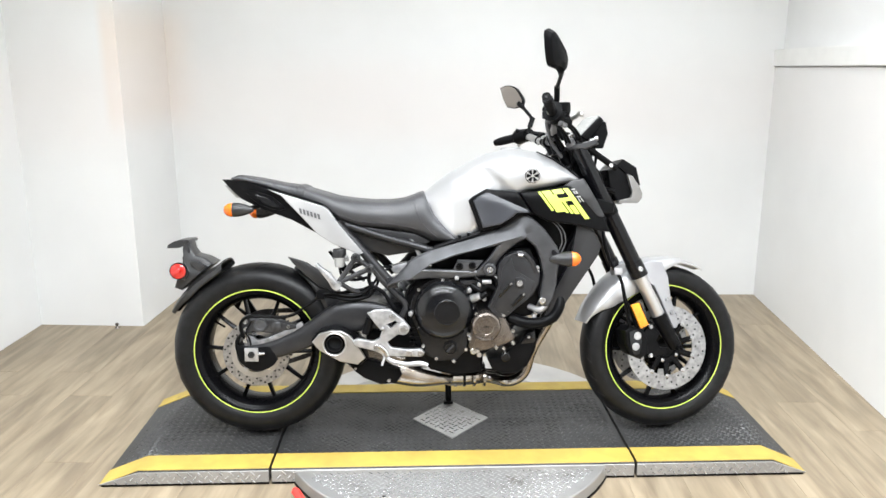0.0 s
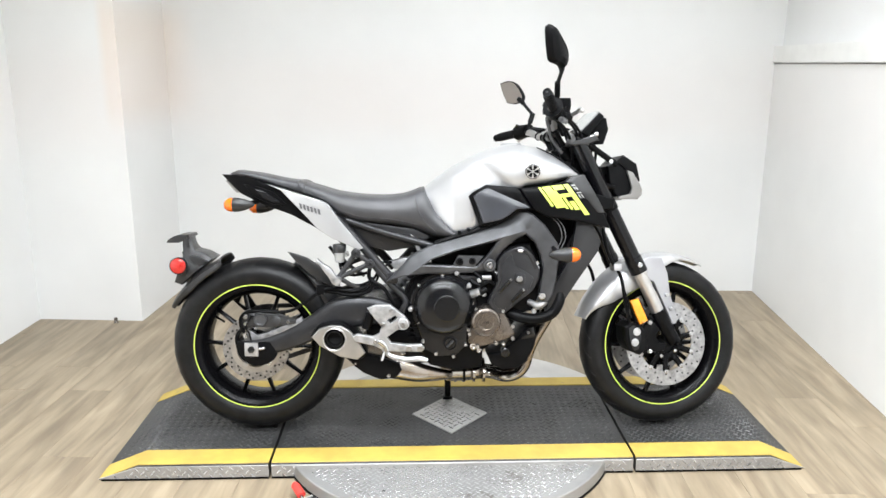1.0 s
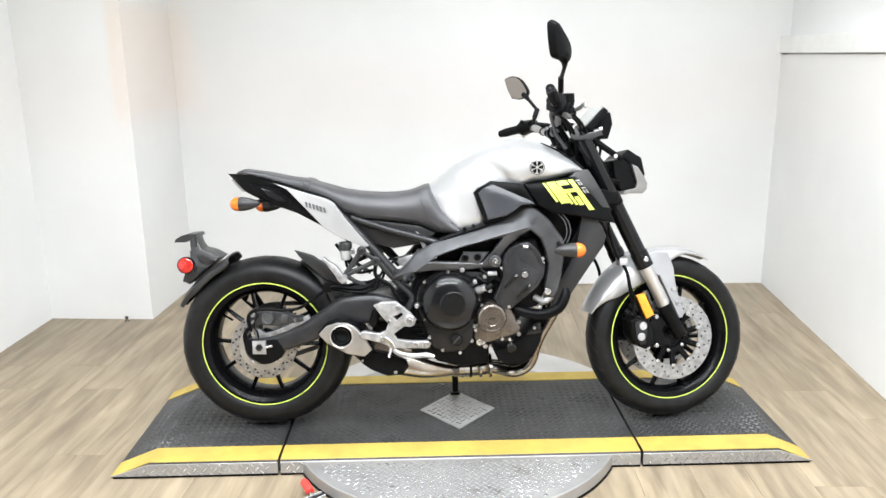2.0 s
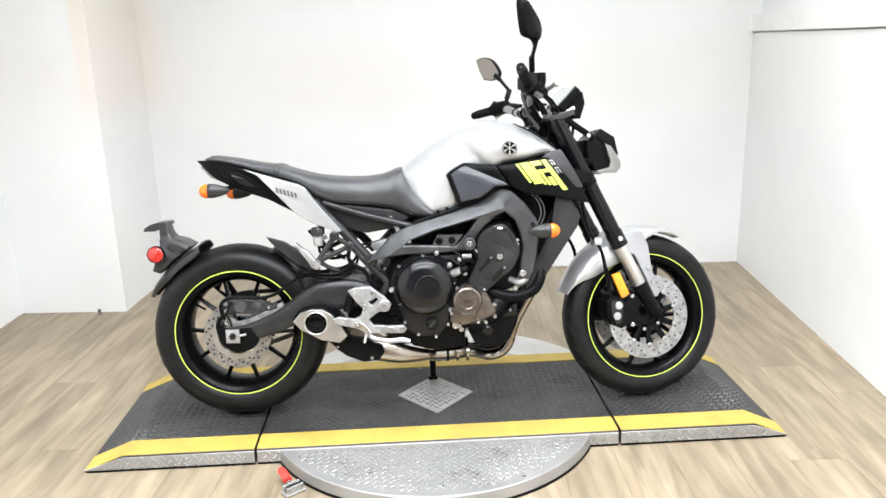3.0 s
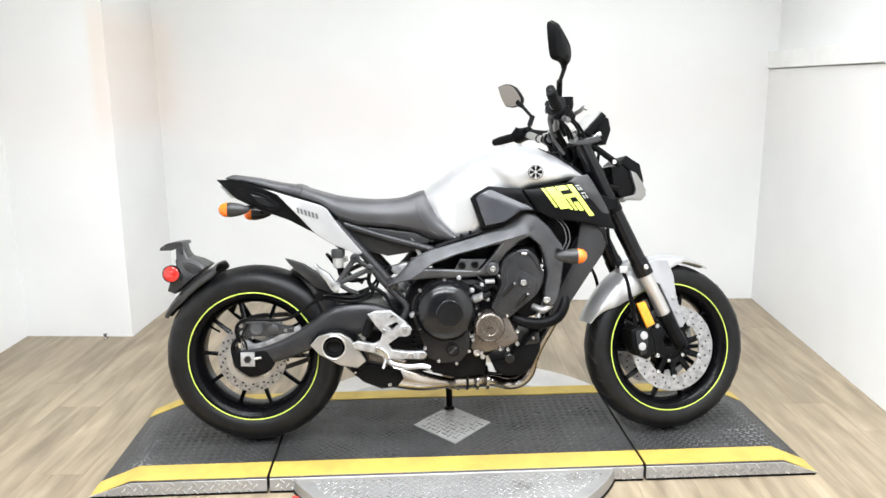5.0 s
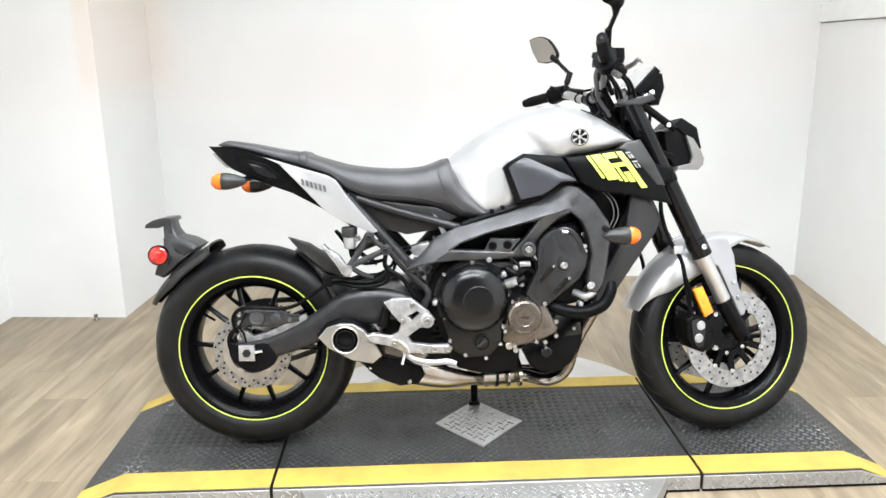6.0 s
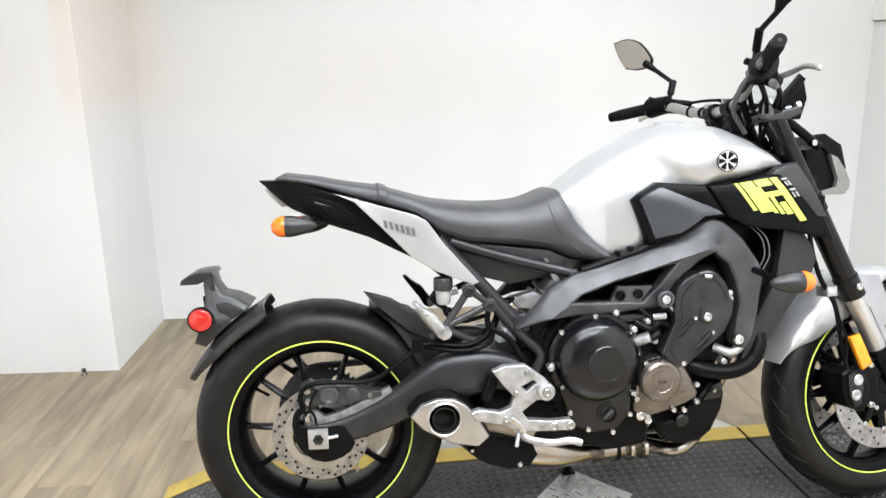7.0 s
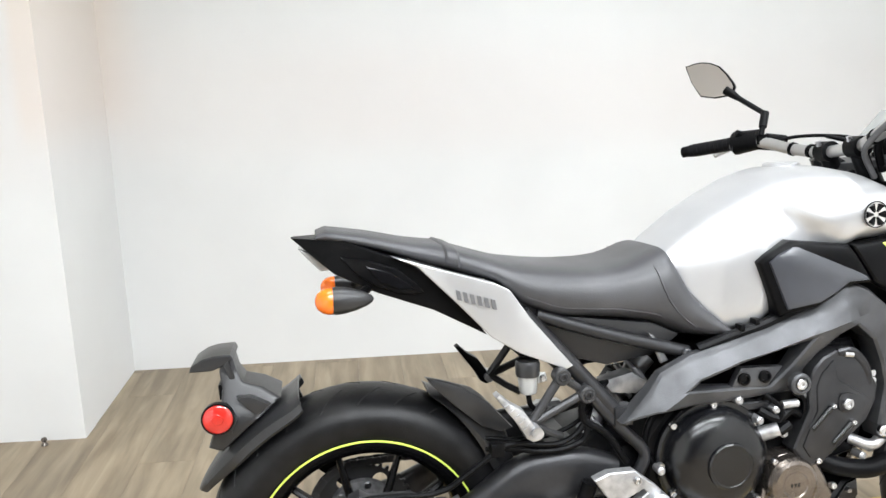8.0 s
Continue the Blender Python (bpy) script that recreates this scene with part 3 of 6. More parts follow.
def wheel(name, cx, cz, tyre_r, half, ring, phase, disc_r, disc_y, disc_in, both):
    """A cast wheel: rim, tyre, stripe, hub, paired spokes and brake disc."""
    w = half - 0.012
    rim_r = ring + 0.002
    prof = [(rim_r, -w), (rim_r - 0.004, -w - 0.004), (rim_r - 0.016, -w - 0.001), (rim_r - 0.03, -w + 0.012), (rim_r - 0.04, -w * 0.4), (rim_r - 0.04, w * 0.4),
            (rim_r - 0.03, w - 0.012), (rim_r - 0.016, w + 0.001), (rim_r - 0.004, w + 0.004), (rim_r, w), (rim_r - 0.012, w - 0.012), (rim_r - 0.02, 0), (rim_r - 0.012, -w + 0.012)]
    rim = part(name, lathe(prof, (cx, 0, cz), 72, closed=True), M_RIM, moto, "black cast wheel")
    t = [(rim_r - 0.006, -w + 0.004)]
    for k in np.linspace(0, 1, 13):
        a = math.pi * (k - 0.5)
        r0 = rim_r + 0.012
        t.append((r0 + (tyre_r - r0) * max(math.cos(a), 0) ** 0.62, half * math.sin(a) * (1.0 if abs(k - 0.5) < 0.46 else 0.96)))
    t.append((rim_r - 0.006, w - 0.004))
    t.append((rim_r - 0.006, 0))
    part("tyre", lathe(t, (cx, 0, cz), 96, closed=True), M_TYRE, rim, "black road tyre with shallow grooves", sharp=50)
    bm = bmesh.new()
    for k in range(26):
        for s in (-1, 1):
            a0 = 2 * math.pi * (k + (0.5 if s > 0 else 0)) / 26
            pts = []
            for q in np.linspace(0, 1, 5):
                yy = s * half * (0.18 + 0.6 * q)
                ang = math.asin(min(abs(yy) / half, 1))
                r0 = rim_r + 0.012
                rr = r0 + (tyre_r - r0) * max(math.cos(ang), 0) ** 0.62 - 0.0012
                a = a0 + 0.16 * q
                pts.append((cx + rr * math.cos(a), yy, cz + rr * math.sin(a)))
            tube(pts, 0.002, 1, 5, bm)
    part("tyre_grooves", bm, M_HOLE, rim)["kind"] = "stuff"
    part("rim_stripe", lathe([(ring + 0.002, -w - 0.0035), (ring + 0.001, -w - 0.0055), (ring - 0.001, -w - 0.0055), (ring - 0.002, -w - 0.0035)], (cx, 0, cz), 96, closed=True), M_LIME, rim, "lime green rim stripe")
    part("hub", lathe([(0.0, -0.06), (0.035, -0.06), (0.045, -0.045), (0.05, 0), (0.045, 0.045), (0.035, 0.06), (0, 0.06)], (cx, 0, cz), 32), M_RIM, rim)
    if both:
        part("hub_flange", lathe([(0.03, -0.052), (0.072, -0.046), (0.082, -0.034), (0.078, 0.0), (0.082, 0.034), (0.072, 0.046), (0.03, 0.052)], (cx, 0, cz), 40, closed=True), M_RIM, rim)
    for k in range(5):
        for s in (-1, 1):
            a0, a1 = radians(phase + 72 * k + s * 9), radians(phase + 72 * k + s * 17)
            p0 = Vector((cx + 0.045 * math.cos(a0), -0.012, cz + 0.045 * math.sin(a0)))
            p1 = Vector((cx + (rim_r - 0.036) * math.cos(a1), -w * 0.3, cz + (rim_r - 0.036) * math.sin(a1)))
            mid = (p0 + p1) / 2 + Vector((0, -0.012, 0))
            bm = tube([p0, mid, p1], 0.0095, 4, 8, r1=0.0065, flat=1.9)
            part("spoke", bm, M_RIM, rim)
    p = Vector((cx + (rim_r - 0.04) * math.cos(radians(150)), -0.005, cz + (rim_r - 0.04) * math.sin(radians(150))))
    part("valve", tube([p, p + Vector((0.03, -0.012, -0.014))], 0.004, 1, 8), M_RIM, rim)
    for s in ((-1, 1) if both else (-1,)):
        yy = s * disc_y
        disc = part("brake_disc", lathe([(disc_in, yy - 0.0025), (disc_r - 0.001, yy - 0.0025), (disc_r, yy - 0.0015), (disc_r, yy + 0.0015), (disc_r - 0.001, yy + 0.0025), (disc_in, yy + 0.0025)], (cx, 0, cz), 72, closed=True), M_DISC, rim, "drilled steel brake disc")
        bm = bmesh.new()
        rows = 3
        for i in range(48):
            a = 2 * math.pi * i / 48
            r = disc_in + (disc_r - disc_in) * (0.22 + 0.28 * (i % rows))
            lathe([(0.0036, yy - 0.0032), (0.0, yy - 0.0032)], (cx + r * math.cos(a), 0, cz + r * math.sin(a)), 8, bm=bm)
        part("drill_holes", bm, M_HOLE, disc)["kind"] = "stuff"
        if not both:
            lobes = [(cx + (0.0655 - 0.011 * max(math.cos(5 * (q - 0.38)), 0) ** 6) * math.cos(q), cz + (0.0655 - 0.011 * max(math.cos(5 * (q - 0.38)), 0) ** 6) * math.sin(q)) for q in np.linspace(0, 2 * math.pi, 100, endpoint=False)]
            edge = [(cx + 0.0855 * math.cos(q), cz + 0.0855 * math.sin(q)) for q in np.linspace(0, 2 * math.pi, 60, endpoint=False)]
            part("disc_carrier", slab(edge, yy - 0.0045, yy + 0.004, 0.001, 1, holes=[lobes]), M_MUFF, disc, "bright aluminium disc carrier")
            for i in range(5):
                a = 2 * math.pi * i / 5 + 0.38
                part("rivet", lathe([(0.0085, yy), (0.0085, yy - 0.0065), (0.006, yy - 0.0075), (0, yy - 0.0075)], (cx + 0.0675 * math.cos(a), 0, cz + 0.0675 * math.sin(a)), 14), M_BOLT, disc)
                part("carrier_arm", tube([(cx + 0.03 * math.cos(a), yy * 0.75, cz + 0.03 * math.sin(a)), (cx + 0.066 * math.cos(a), yy + 0.006, cz + 0.066 * math.sin(a))], 0.012, 1, 8, flat=0.6), M_RIM, disc)
            break
        part("disc_carrier", lathe([(0.038, yy * 0.8 + 0.005), (0.056, yy * 0.9 + 0.004), (0.056, yy * 0.9 - 0.004), (0.038, yy * 0.8 - 0.005)], (cx, 0, cz), 40, closed=True), M_RIM, disc)
        for i in range(10):
            a, b = 2 * math.pi * (i // 2 * 2 + 1 + (0.55 if i % 2 else -0.55)) / 10, 2 * math.pi * (i + 0.5) / 10
            part("carrier_arm", tube([(cx + 0.05 * math.cos(a), yy * 0.88, cz + 0.05 * math.sin(a)), (cx + 0.078 * math.cos(b), yy * 0.96, cz + 0.078 * math.sin(b)), (cx + (disc_in + 0.002) * math.cos(b), yy, cz + (disc_in + 0.002) * math.sin(b))], 0.0108, 3, 8, flat=0.6), M_RIM, disc)
        for i in range(5):
            a = 2 * math.pi * (i + 0.5) / 5
            part("carrier_bolt", lathe([(0.0065, yy * 0.85), (0.0065, yy * 0.96), (0.004, yy * 0.975), (0, yy * 0.975)], (cx + 0.047 * math.cos(a), 0, cz + 0.047 * math.sin(a)), 8), M_BOLT, disc)
        for i in range(10):
            a = 2 * math.pi * (i + 0.5) / 10
            part("disc_button", lathe([(0.008, yy), (0.008, yy - 0.005), (0.005, yy - 0.006), (0, yy - 0.006)], (cx + (disc_in + 0.002) * math.cos(a), 0, cz + (disc_in + 0.002) * math.sin(a)), 10), M_BOLT, disc)
    return rim


rear = wheel("rear_wheel", RX, RZ, RR, 0.09, 0.2168, 195, 0.1135, 0.098, 0.083, False)
front = wheel("front_wheel", FX, FZ, FR, 0.06, 0.2205, 198, 0.15, 0.07, 0.098, True)

# chain and sprocket on the far side
TEETH = [(RX + r * math.cos(2 * math.pi * (k + o) / 43), RZ + r * math.sin(2 * math.pi * (k + o) / 43)) for k in range(43) for r, o in ((0.1, -0.3), (0.108, -0.12), (0.108, 0.12), (0.1, 0.3))]
HOLES = [[(RX + 0.075 * math.cos(a) + 0.016 * math.cos(q), RZ + 0.075 * math.sin(a) + 0.016 * math.sin(q)) for q in np.linspace(0, 2 * math.pi, 12, endpoint=False)] for a in np.linspace(0, 2 * math.pi, 6, endpoint=False)]
part("sprocket", slab(TEETH, 0.098, 0.105, 0, 1, holes=HOLES), M_YOKE, rear, "toothed rear chain sprocket")
part("sprocket_spider", lathe([(0.03, 0.085), (0.07, 0.088), (0.074, 0.095), (0.06, 0.098), (0.03, 0.098)], (RX, 0, RZ), 40, closed=True), M_CAST, rear, "dull aluminium sprocket carrier")
for k in range(6):
    a = radians(60 * k + 20)
    part("sprocket_nut", lathe([(0.009, 0.1), (0.009, 0.086), (0.006, 0.084), (0, 0.084)], (RX + 0.06 * math.cos(a), 0, RZ + 0.06 * math.sin(a)), 6), M_BOLT, rear)


def chain_line():
    """The chain's way: under run, round the rear sprocket, upper run."""
    pts = [Vector((-0.24, 0.101, 0.352)), Vector((RX, 0.101, RZ - 0.108))]
    pts += [Vector((RX + 0.108 * math.cos(a), 0.101, RZ + 0.108 * math.sin(a))) for a in np.linspace(radians(260), radians(100), 14)]
    return pts + [Vector((RX, 0.101, RZ + 0.108)), Vector((-0.24, 0.101, 0.428))]


bm = bmesh.new()
line, left, odd = chain_line(), 0.0, 0
for a, b in zip(line, line[1:]):
    d = (b - a).length
    u = (b - a) / max(d, 1e-6)
    w = Vector((-u.z, 0, u.x))
    while left < d:
        c = a + u * left
        for yy in ((-0.0085, 0.0085) if odd % 2 else (-0.006, 0.006)):
            v = [bm.verts.new(c + u * p + w * q + Vector((0, yy + e, 0))) for e in (-0.001, 0.001) for p, q in ((-0.0105, -0.004), (-0.007, -0.0072), (0.007, -0.0072), (0.0105, -0.004), (0.0105, 0.004), (0.007, 0.0072), (-0.007, 0.0072), (-0.0105, 0.004))]
            bm.faces.new(v[:8]), bm.faces.new(v[8:])
            for i in range(8):
                bm.faces.new((v[i], v[(i + 1) % 8], v[8 + (i + 1) % 8], v[8 + i]))
        tube([c + u * 0.008 - Vector((0, 0.0055, 0)), c + u * 0.008 + Vector((0, 0.0055, 0))], 0.0048, 1, 8, bm)
        left += 0.0159
        odd += 1
    left -= d
part("chain", bm, M_FRAME, moto, "dark drive chain of linked plates")

# swingarm
ARM = [(-0.25, 0.468), (-0.30, 0.485), (-0.356, 0.491), (-0.432, 0.486), (-0.475, 0.462), (-0.512, 0.432), (-0.583, 0.387), (-0.652, 0.357), (-0.70, 0.345), (-0.75, 0.34), (-0.755, 0.29),
       (-0.70, 0.285), (-0.628, 0.297), (-0.54, 0.325), (-0.459, 0.37), (-0.382, 0.379), (-0.323, 0.392), (-0.25, 0.39)]
ARM_TOP = sorted(ARM[:10])
ARM_LOW = sorted(ARM[10:])


def arm_mesh(yc, hw):
    """One side of the swingarm: a rounded hollow casting that tapers to the axle."""
    rings = []
    for x in np.linspace(-0.755, -0.25, 40):
        zt = sum(lerp(x + d, ARM_TOP) for d in (-0.02, 0, 0.02)) / 3
        zb = sum(lerp(x + d, ARM_LOW) for d in (-0.02, 0, 0.02)) / 3
        k = lerp(x, [(-0.755, 0.8), (-0.6, 0.85), (-0.45, 1.1), (-0.25, 1.0)])
        ring = []
        for a in np.linspace(0, 2 * math.pi, 28, endpoint=False):
            c, s = math.cos(a), math.sin(a)
            ring.append((x, yc + hw * k * math.copysign(abs(c) ** 0.6, c), (zt + zb) / 2 + (zt - zb) / 2 * math.copysign(abs(s) ** 0.75, s)))
        rings.append(ring)
    return loft(rings)


swing = part("swingarm", arm_mesh(-0.124, 0.027), M_SWING, moto, "dark grey cast swingarm")
part("swingarm_far", arm_mesh(0.131, 0.02), M_SWING, moto)
part("cross_brace", box(-0.36, -0.26, -0.13, 0.13, 0.4, 0.47, 0.02), M_FRAME, moto)
bm = slab([(-0.70, 0.337), (-0.745, 0.337), (-0.745, 0.292), (-0.70, 0.29)], -0.162, -0.151, 0.002, 2)
block = part("axle_block", bm, M_ALU, swing, "silver chain adjuster block")
part("axle_nut", lathe([(0.012, -0.162), (0.012, -0.168), (0.007, -0.168), (0.006, -0.163), (0, -0.163)], (-0.722, 0, 0.315), 6), M_HOLE, block)
part("adjuster_bolt", tube([(-0.70, -0.156, 0.315), (-0.678, -0.156, 0.318)], 0.005, 1, 8), M_BOLT, block)
part("arm_end_plate", slab([(-0.66, 0.336), (-0.70, 0.337), (-0.758, 0.337), (-0.77, 0.35), (-0.76, 0.368), (-0.748, 0.376), (-0.757, 0.384), (-0.774, 0.371), (-0.781, 0.348), (-0.777, 0.32), (-0.769, 0.292), (-0.75, 0.27), (-0.712, 0.252), (-0.668, 0.262), (-0.64, 0.29)], -0.147, -0.118, 0.005, 2, soft=2), M_BLACK, swing)

# rear brake caliper
cal = part("rear_caliper", slab([(-0.761, 0.411), (-0.756, 0.435), (-0.736, 0.445), (-0.721, 0.434), (-0.644, 0.431), (-0.6, 0.414), (-0.575, 0.412), (-0.572, 0.398), (-0.607, 0.393), (-0.653, 0.383), (-0.724, 0.388), (-0.744, 0.378), (-0.756, 0.391)], -0.142, -0.104, 0.007, 3), M_YOKE, moto, "dull grey rear brake caliper")
part("caliper_bracket", slab([(-0.747, 0.332), (-0.751, 0.356), (-0.737, 0.377), (-0.722, 0.372), (-0.706, 0.359), (-0.673, 0.366), (-0.6, 0.398), (-0.555, 0.42), (-0.546, 0.402), (-0.556, 0.388), (-0.597, 0.378), (-0.659, 0.342), (-0.708, 0.334)], -0.137, -0.118, 0.004, 2), M_CAST, cal, "cast aluminium caliper bracket")
part("caliper_cap", lathe([(0.023, -0.138), (0.023, -0.152), (0.02, -0.156), (0.014, -0.156), (0.012, -0.1545), (0, -0.1545)], (-0.692, 0, 0.412), 28), M_FRAME, cal)
part("caliper_piston", lathe([(0.017, -0.138), (0.017, -0.146), (0.012, -0.149), (0, -0.149)], (-0.64, 0, 0.408), 22), M_YOKE, cal)
bolt(-0.742, -0.144, 0.424, 0.008, cal), bolt(-0.741, -0.144, 0.398, 0.008, cal), bolt(-0.6, -0.139, 0.404, 0.006, cal)
part("pad_pin", tube([(-0.727, -0.144, 0.43), (-0.71, -0.144, 0.428)], 0.004, 1, 8), M_YOKE, cal)
part("rear_brake_hose", tube([(-0.743, -0.142, 0.362), (-0.755, -0.15, 0.388), (-0.757, -0.152, 0.419), (-0.739, -0.155, 0.439), (-0.713, -0.157, 0.445), (-0.669, -0.157, 0.444), (-0.618, -0.157, 0.441), (-0.579, -0.157, 0.449), (-0.553, -0.157, 0.465), (-0.513, -0.157, 0.492), (-0.49, -0.157, 0.509), (-0.473, -0.157, 0.518), (-0.447, -0.155, 0.519), (-0.408, -0.152, 0.512), (-0.369, -0.15, 0.51), (-0.336, -0.148, 0.523), (-0.318, -0.145, 0.542)], 0.0055, 4, 10), M_BLACK, moto, "black brake hose")
part("hose_end", tube([(-0.743, -0.142, 0.372), (-0.743, -0.142, 0.352)], 0.008, 1, 10), M_BOLT, cal)
part("rear_hose", tube([(-0.486, -0.15, 0.513), (-0.44, -0.15, 0.506), (-0.408, -0.148, 0.498), (-0.362, -0.147, 0.497), (-0.322, -0.147, 0.51), (-0.312, -0.147, 0.533), (-0.317, -0.146, 0.556)], 0.006, 4, 10), M_BLACK, moto)
part("hose_guide", box(-0.5, -0.474, -0.166, -0.143, 0.5, 0.526, 0.004), M_BLACK, moto)
part("speed_sensor_wire", tube([(-0.725, -0.15, 0.345), (-0.728, -0.158, 0.37), (-0.738, -0.158, 0.392), (-0.72, -0.152, 0.43)], 0.003), M_BLACK, moto)
for k in (0.0, 0.022):
    part("cable", tube([(-0.50, -0.12, 0.50 + k), (-0.44, -0.135, 0.508 + k * 0.5), (-0.37, -0.13, 0.50 + k), (-0.31, -0.12, 0.525 + k), (-0.285, -0.11, 0.575 + k), (-0.25, -0.09, 0.60)], 0.0045), M_BLACK, moto)


def hugger():
    """The inner rear mudguard that follows the tyre."""
    rings = []
    for a in np.linspace(radians(66), radians(18), 10):
        k = (radians(66) - a) / radians(48)
        r_in, r_out = RR + 0.012, RR + 0.018 + 0.028 * math.sin(math.pi * min(k * 1.2, 1)) + 0.004
        hw = lerp(k, [(0, 0.05), (0.3, 0.078), (1, 0.085)])
        dip = lerp(k, [(0, 0.002), (0.25, 0.012), (0.7, 0.035)])
        r_out = r_in + (r_out - r_in) * lerp(k, [(0, 0.4), (0.3, 1)])
        ring = []
        for y, r in ((-hw, r_in - dip), (-hw - 0.004, r_in - dip * 0.57), (-hw * 0.8, r_out - 0.006), (-hw * 0.4, r_out), (hw * 0.4, r_out), (hw * 0.8, r_out - 0.006), (hw + 0.004, r_in - dip * 0.57), (hw, r_in - dip), (hw * 0.7, r_in), (-hw * 0.7, r_in)):
            ring.append((RX + r * math.cos(a), y, RZ + r * math.sin(a)))
        rings.append(ring)
    return loft(rings)


part("hugger", hugger(), M_CARR, moto, "black rear tyre hugger")
part("hugger_lip", slab([(-0.604, 0.637), (-0.575, 0.629), (-0.54, 0.617), (-0.484, 0.578), (-0.44, 0.528), (-0.46, 0.52), (-0.5, 0.535), (-0.545, 0.574), (-0.585, 0.612)], -0.095, -0.075, 0.006, 2), M_CARR, moto)

# plate carrier over the rear tyre
def fender_shell():
    """A thin arched shell over the rear of the tyre, wide and flared at its front end, narrow at its tail."""
    rings = []
    for d in (157, 155.5, 152, 148, 143, 138, 133, 128, 123, 118, 114.5, 112, 110.5):
        a = radians(d)
        hw = lerp(d, [(110, 0.1), (118, 0.094), (132, 0.082), (146, 0.062), (154, 0.04), (157, 0.022)])
        r = lerp(d, [(110, 0.338), (113, 0.331), (118, 0.329), (140, 0.33), (157, 0.337)])
        fall = lerp(d, [(110, 0.024), (125, 0.03), (140, 0.03), (157, 0.012)])
        prof = [(-hw, r - fall), (-hw * 0.95, r - fall * 0.5), (-hw * 0.75, r - fall * 0.14), (-hw * 0.35, r), (hw * 0.35, r), (hw * 0.75, r - fall * 0.14), (hw * 0.95, r - fall * 0.5), (hw, r - fall)]
        inner = [(y * 0.96, q - 0.005) for y, q in reversed(prof)]
        rings.append([(RX + q * math.cos(a), y, RZ + q * math.sin(a)) for y, q in prof + inner])
    return loft(rings)


def column_warp(x, y, z):
    """The plate column is broad at its foot and narrow at its neck."""
    return (x, 0.005 + (y - 0.005) * lerp(z, [(0.5, 1.35), (0.58, 1.5), (0.625, 1.0), (0.66, 0.72), (0.7, 0.72)]), z)


carrier = part("plate_carrier", fender_shell(), M_CARR, moto, "black plastic rear fender and plate carrier", sharp=40)
part("plate_column", slab([(-0.868, 0.61), (-0.9, 0.63), (-0.934, 0.64), (-0.945, 0.66), (-0.953, 0.69), (-0.972, 0.69), (-0.977, 0.66), (-0.972, 0.63), (-0.976, 0.6), (-0.99, 0.56), (-1.0, 0.53), (-0.975, 0.52), (-0.93, 0.56)], -0.045, 0.055, 0.007, 3, warp=column_warp), M_CARR, carrier)
part("plate_blade", slab([(-1.03, 0.664), (-1.026, 0.675), (-1.006, 0.687), (-0.985, 0.692), (-0.955, 0.693), (-0.95, 0.684), (-0.968, 0.672), (-0.99, 0.664)], -0.035, 0.075, 0.005, 3), M_CARR, carrier)
part("column_rib", slab([(-0.968, 0.675), (-0.958, 0.683), (-0.945, 0.64), (-0.955, 0.632)], -0.036, -0.024, 0.003, 2), M_CARR, carrier)
part("column_pocket", slab([(-0.945, 0.622), (-0.92, 0.622), (-0.885, 0.604), (-0.91, 0.585), (-0.928, 0.6)], -0.072, -0.05, 0.005, 2), M_CARR, carrier)
part("lamp_stub", slab([(-0.982, 0.632), (-0.97, 0.638), (-0.968, 0.606), (-0.98, 0.604)], -0.02, 0.04, 0.002, 2), M_BLACK, carrier)
part("reflector_arm", slab([(-0.99, 0.6), (-0.965, 0.612), (-0.945, 0.585), (-0.955, 0.56), (-0.985, 0.565)], -0.084, -0.05, 0.004, 2), M_CARR, carrier)
for s in (-1,):
    rf = part("side_reflector", lathe([(0.0, s * 0.094), (0.02, s * 0.093), (0.0265, s * 0.089), (0.027, s * 0.08)], (-0.977, 0, 0.591), 32), M_RED, carrier, "round red reflector")
    part("reflector_core", lathe([(0.0, s * 0.0955), (0.009, s * 0.095), (0.011, s * 0.0925)], (-0.977, 0, 0.591), 16), M_RED, rf)
    part("reflector_rim", lathe([(0.0262, s * 0.0905), (0.029, s * 0.09), (0.029, s * 0.078), (0.0262, s * 0.079)], (-0.977, 0, 0.591), 32, closed=True), M_BLACK, rf)
part("fender_bracket", slab([(-0.70, 0.33), (-0.735, 0.385), (-0.765, 0.415), (-0.8, 0.475), (-0.84, 0.575), (-0.885, 0.575), (-0.93, 0.52), (-0.88, 0.465), (-0.82, 0.405), (-0.76, 0.355), (-0.74, 0.31)], 0.122, 0.138, 0.004, 2,
                            holes=[[(-0.785, 0.408), (-0.81, 0.455), (-0.825, 0.422), (-0.8, 0.405)], [(-0.835, 0.44), (-0.828, 0.49), (-0.848, 0.53), (-0.88, 0.51), (-0.868, 0.475)]]), M_BLACK, carrier, "black bracket holding the rear fender")

# seat
SEAT = [(-0.79, 0.908), (-0.774, 0.916), (-0.70, 0.905), (-0.622, 0.888), (-0.56, 0.879), (-0.528, 0.869), (-0.475, 0.852), (-0.433, 0.84), (-0.37, 0.831), (-0.308, 0.826), (-0.25, 0.826), (-0.209, 0.831), (-0.18, 0.84), (-0.155, 0.851), (-0.14, 0.856), (-0.128, 0.853)]
SEAT_LOW = [(-0.79, 0.899), (-0.73, 0.888), (-0.66, 0.868), (-0.56, 0.834), (-0.476, 0.81), (-0.42, 0.76), (-0.36, 0.737), (-0.25, 0.728), (-0.17, 0.712), (-0.116, 0.686), (-0.06, 0.68), (-0.03, 0.69)]
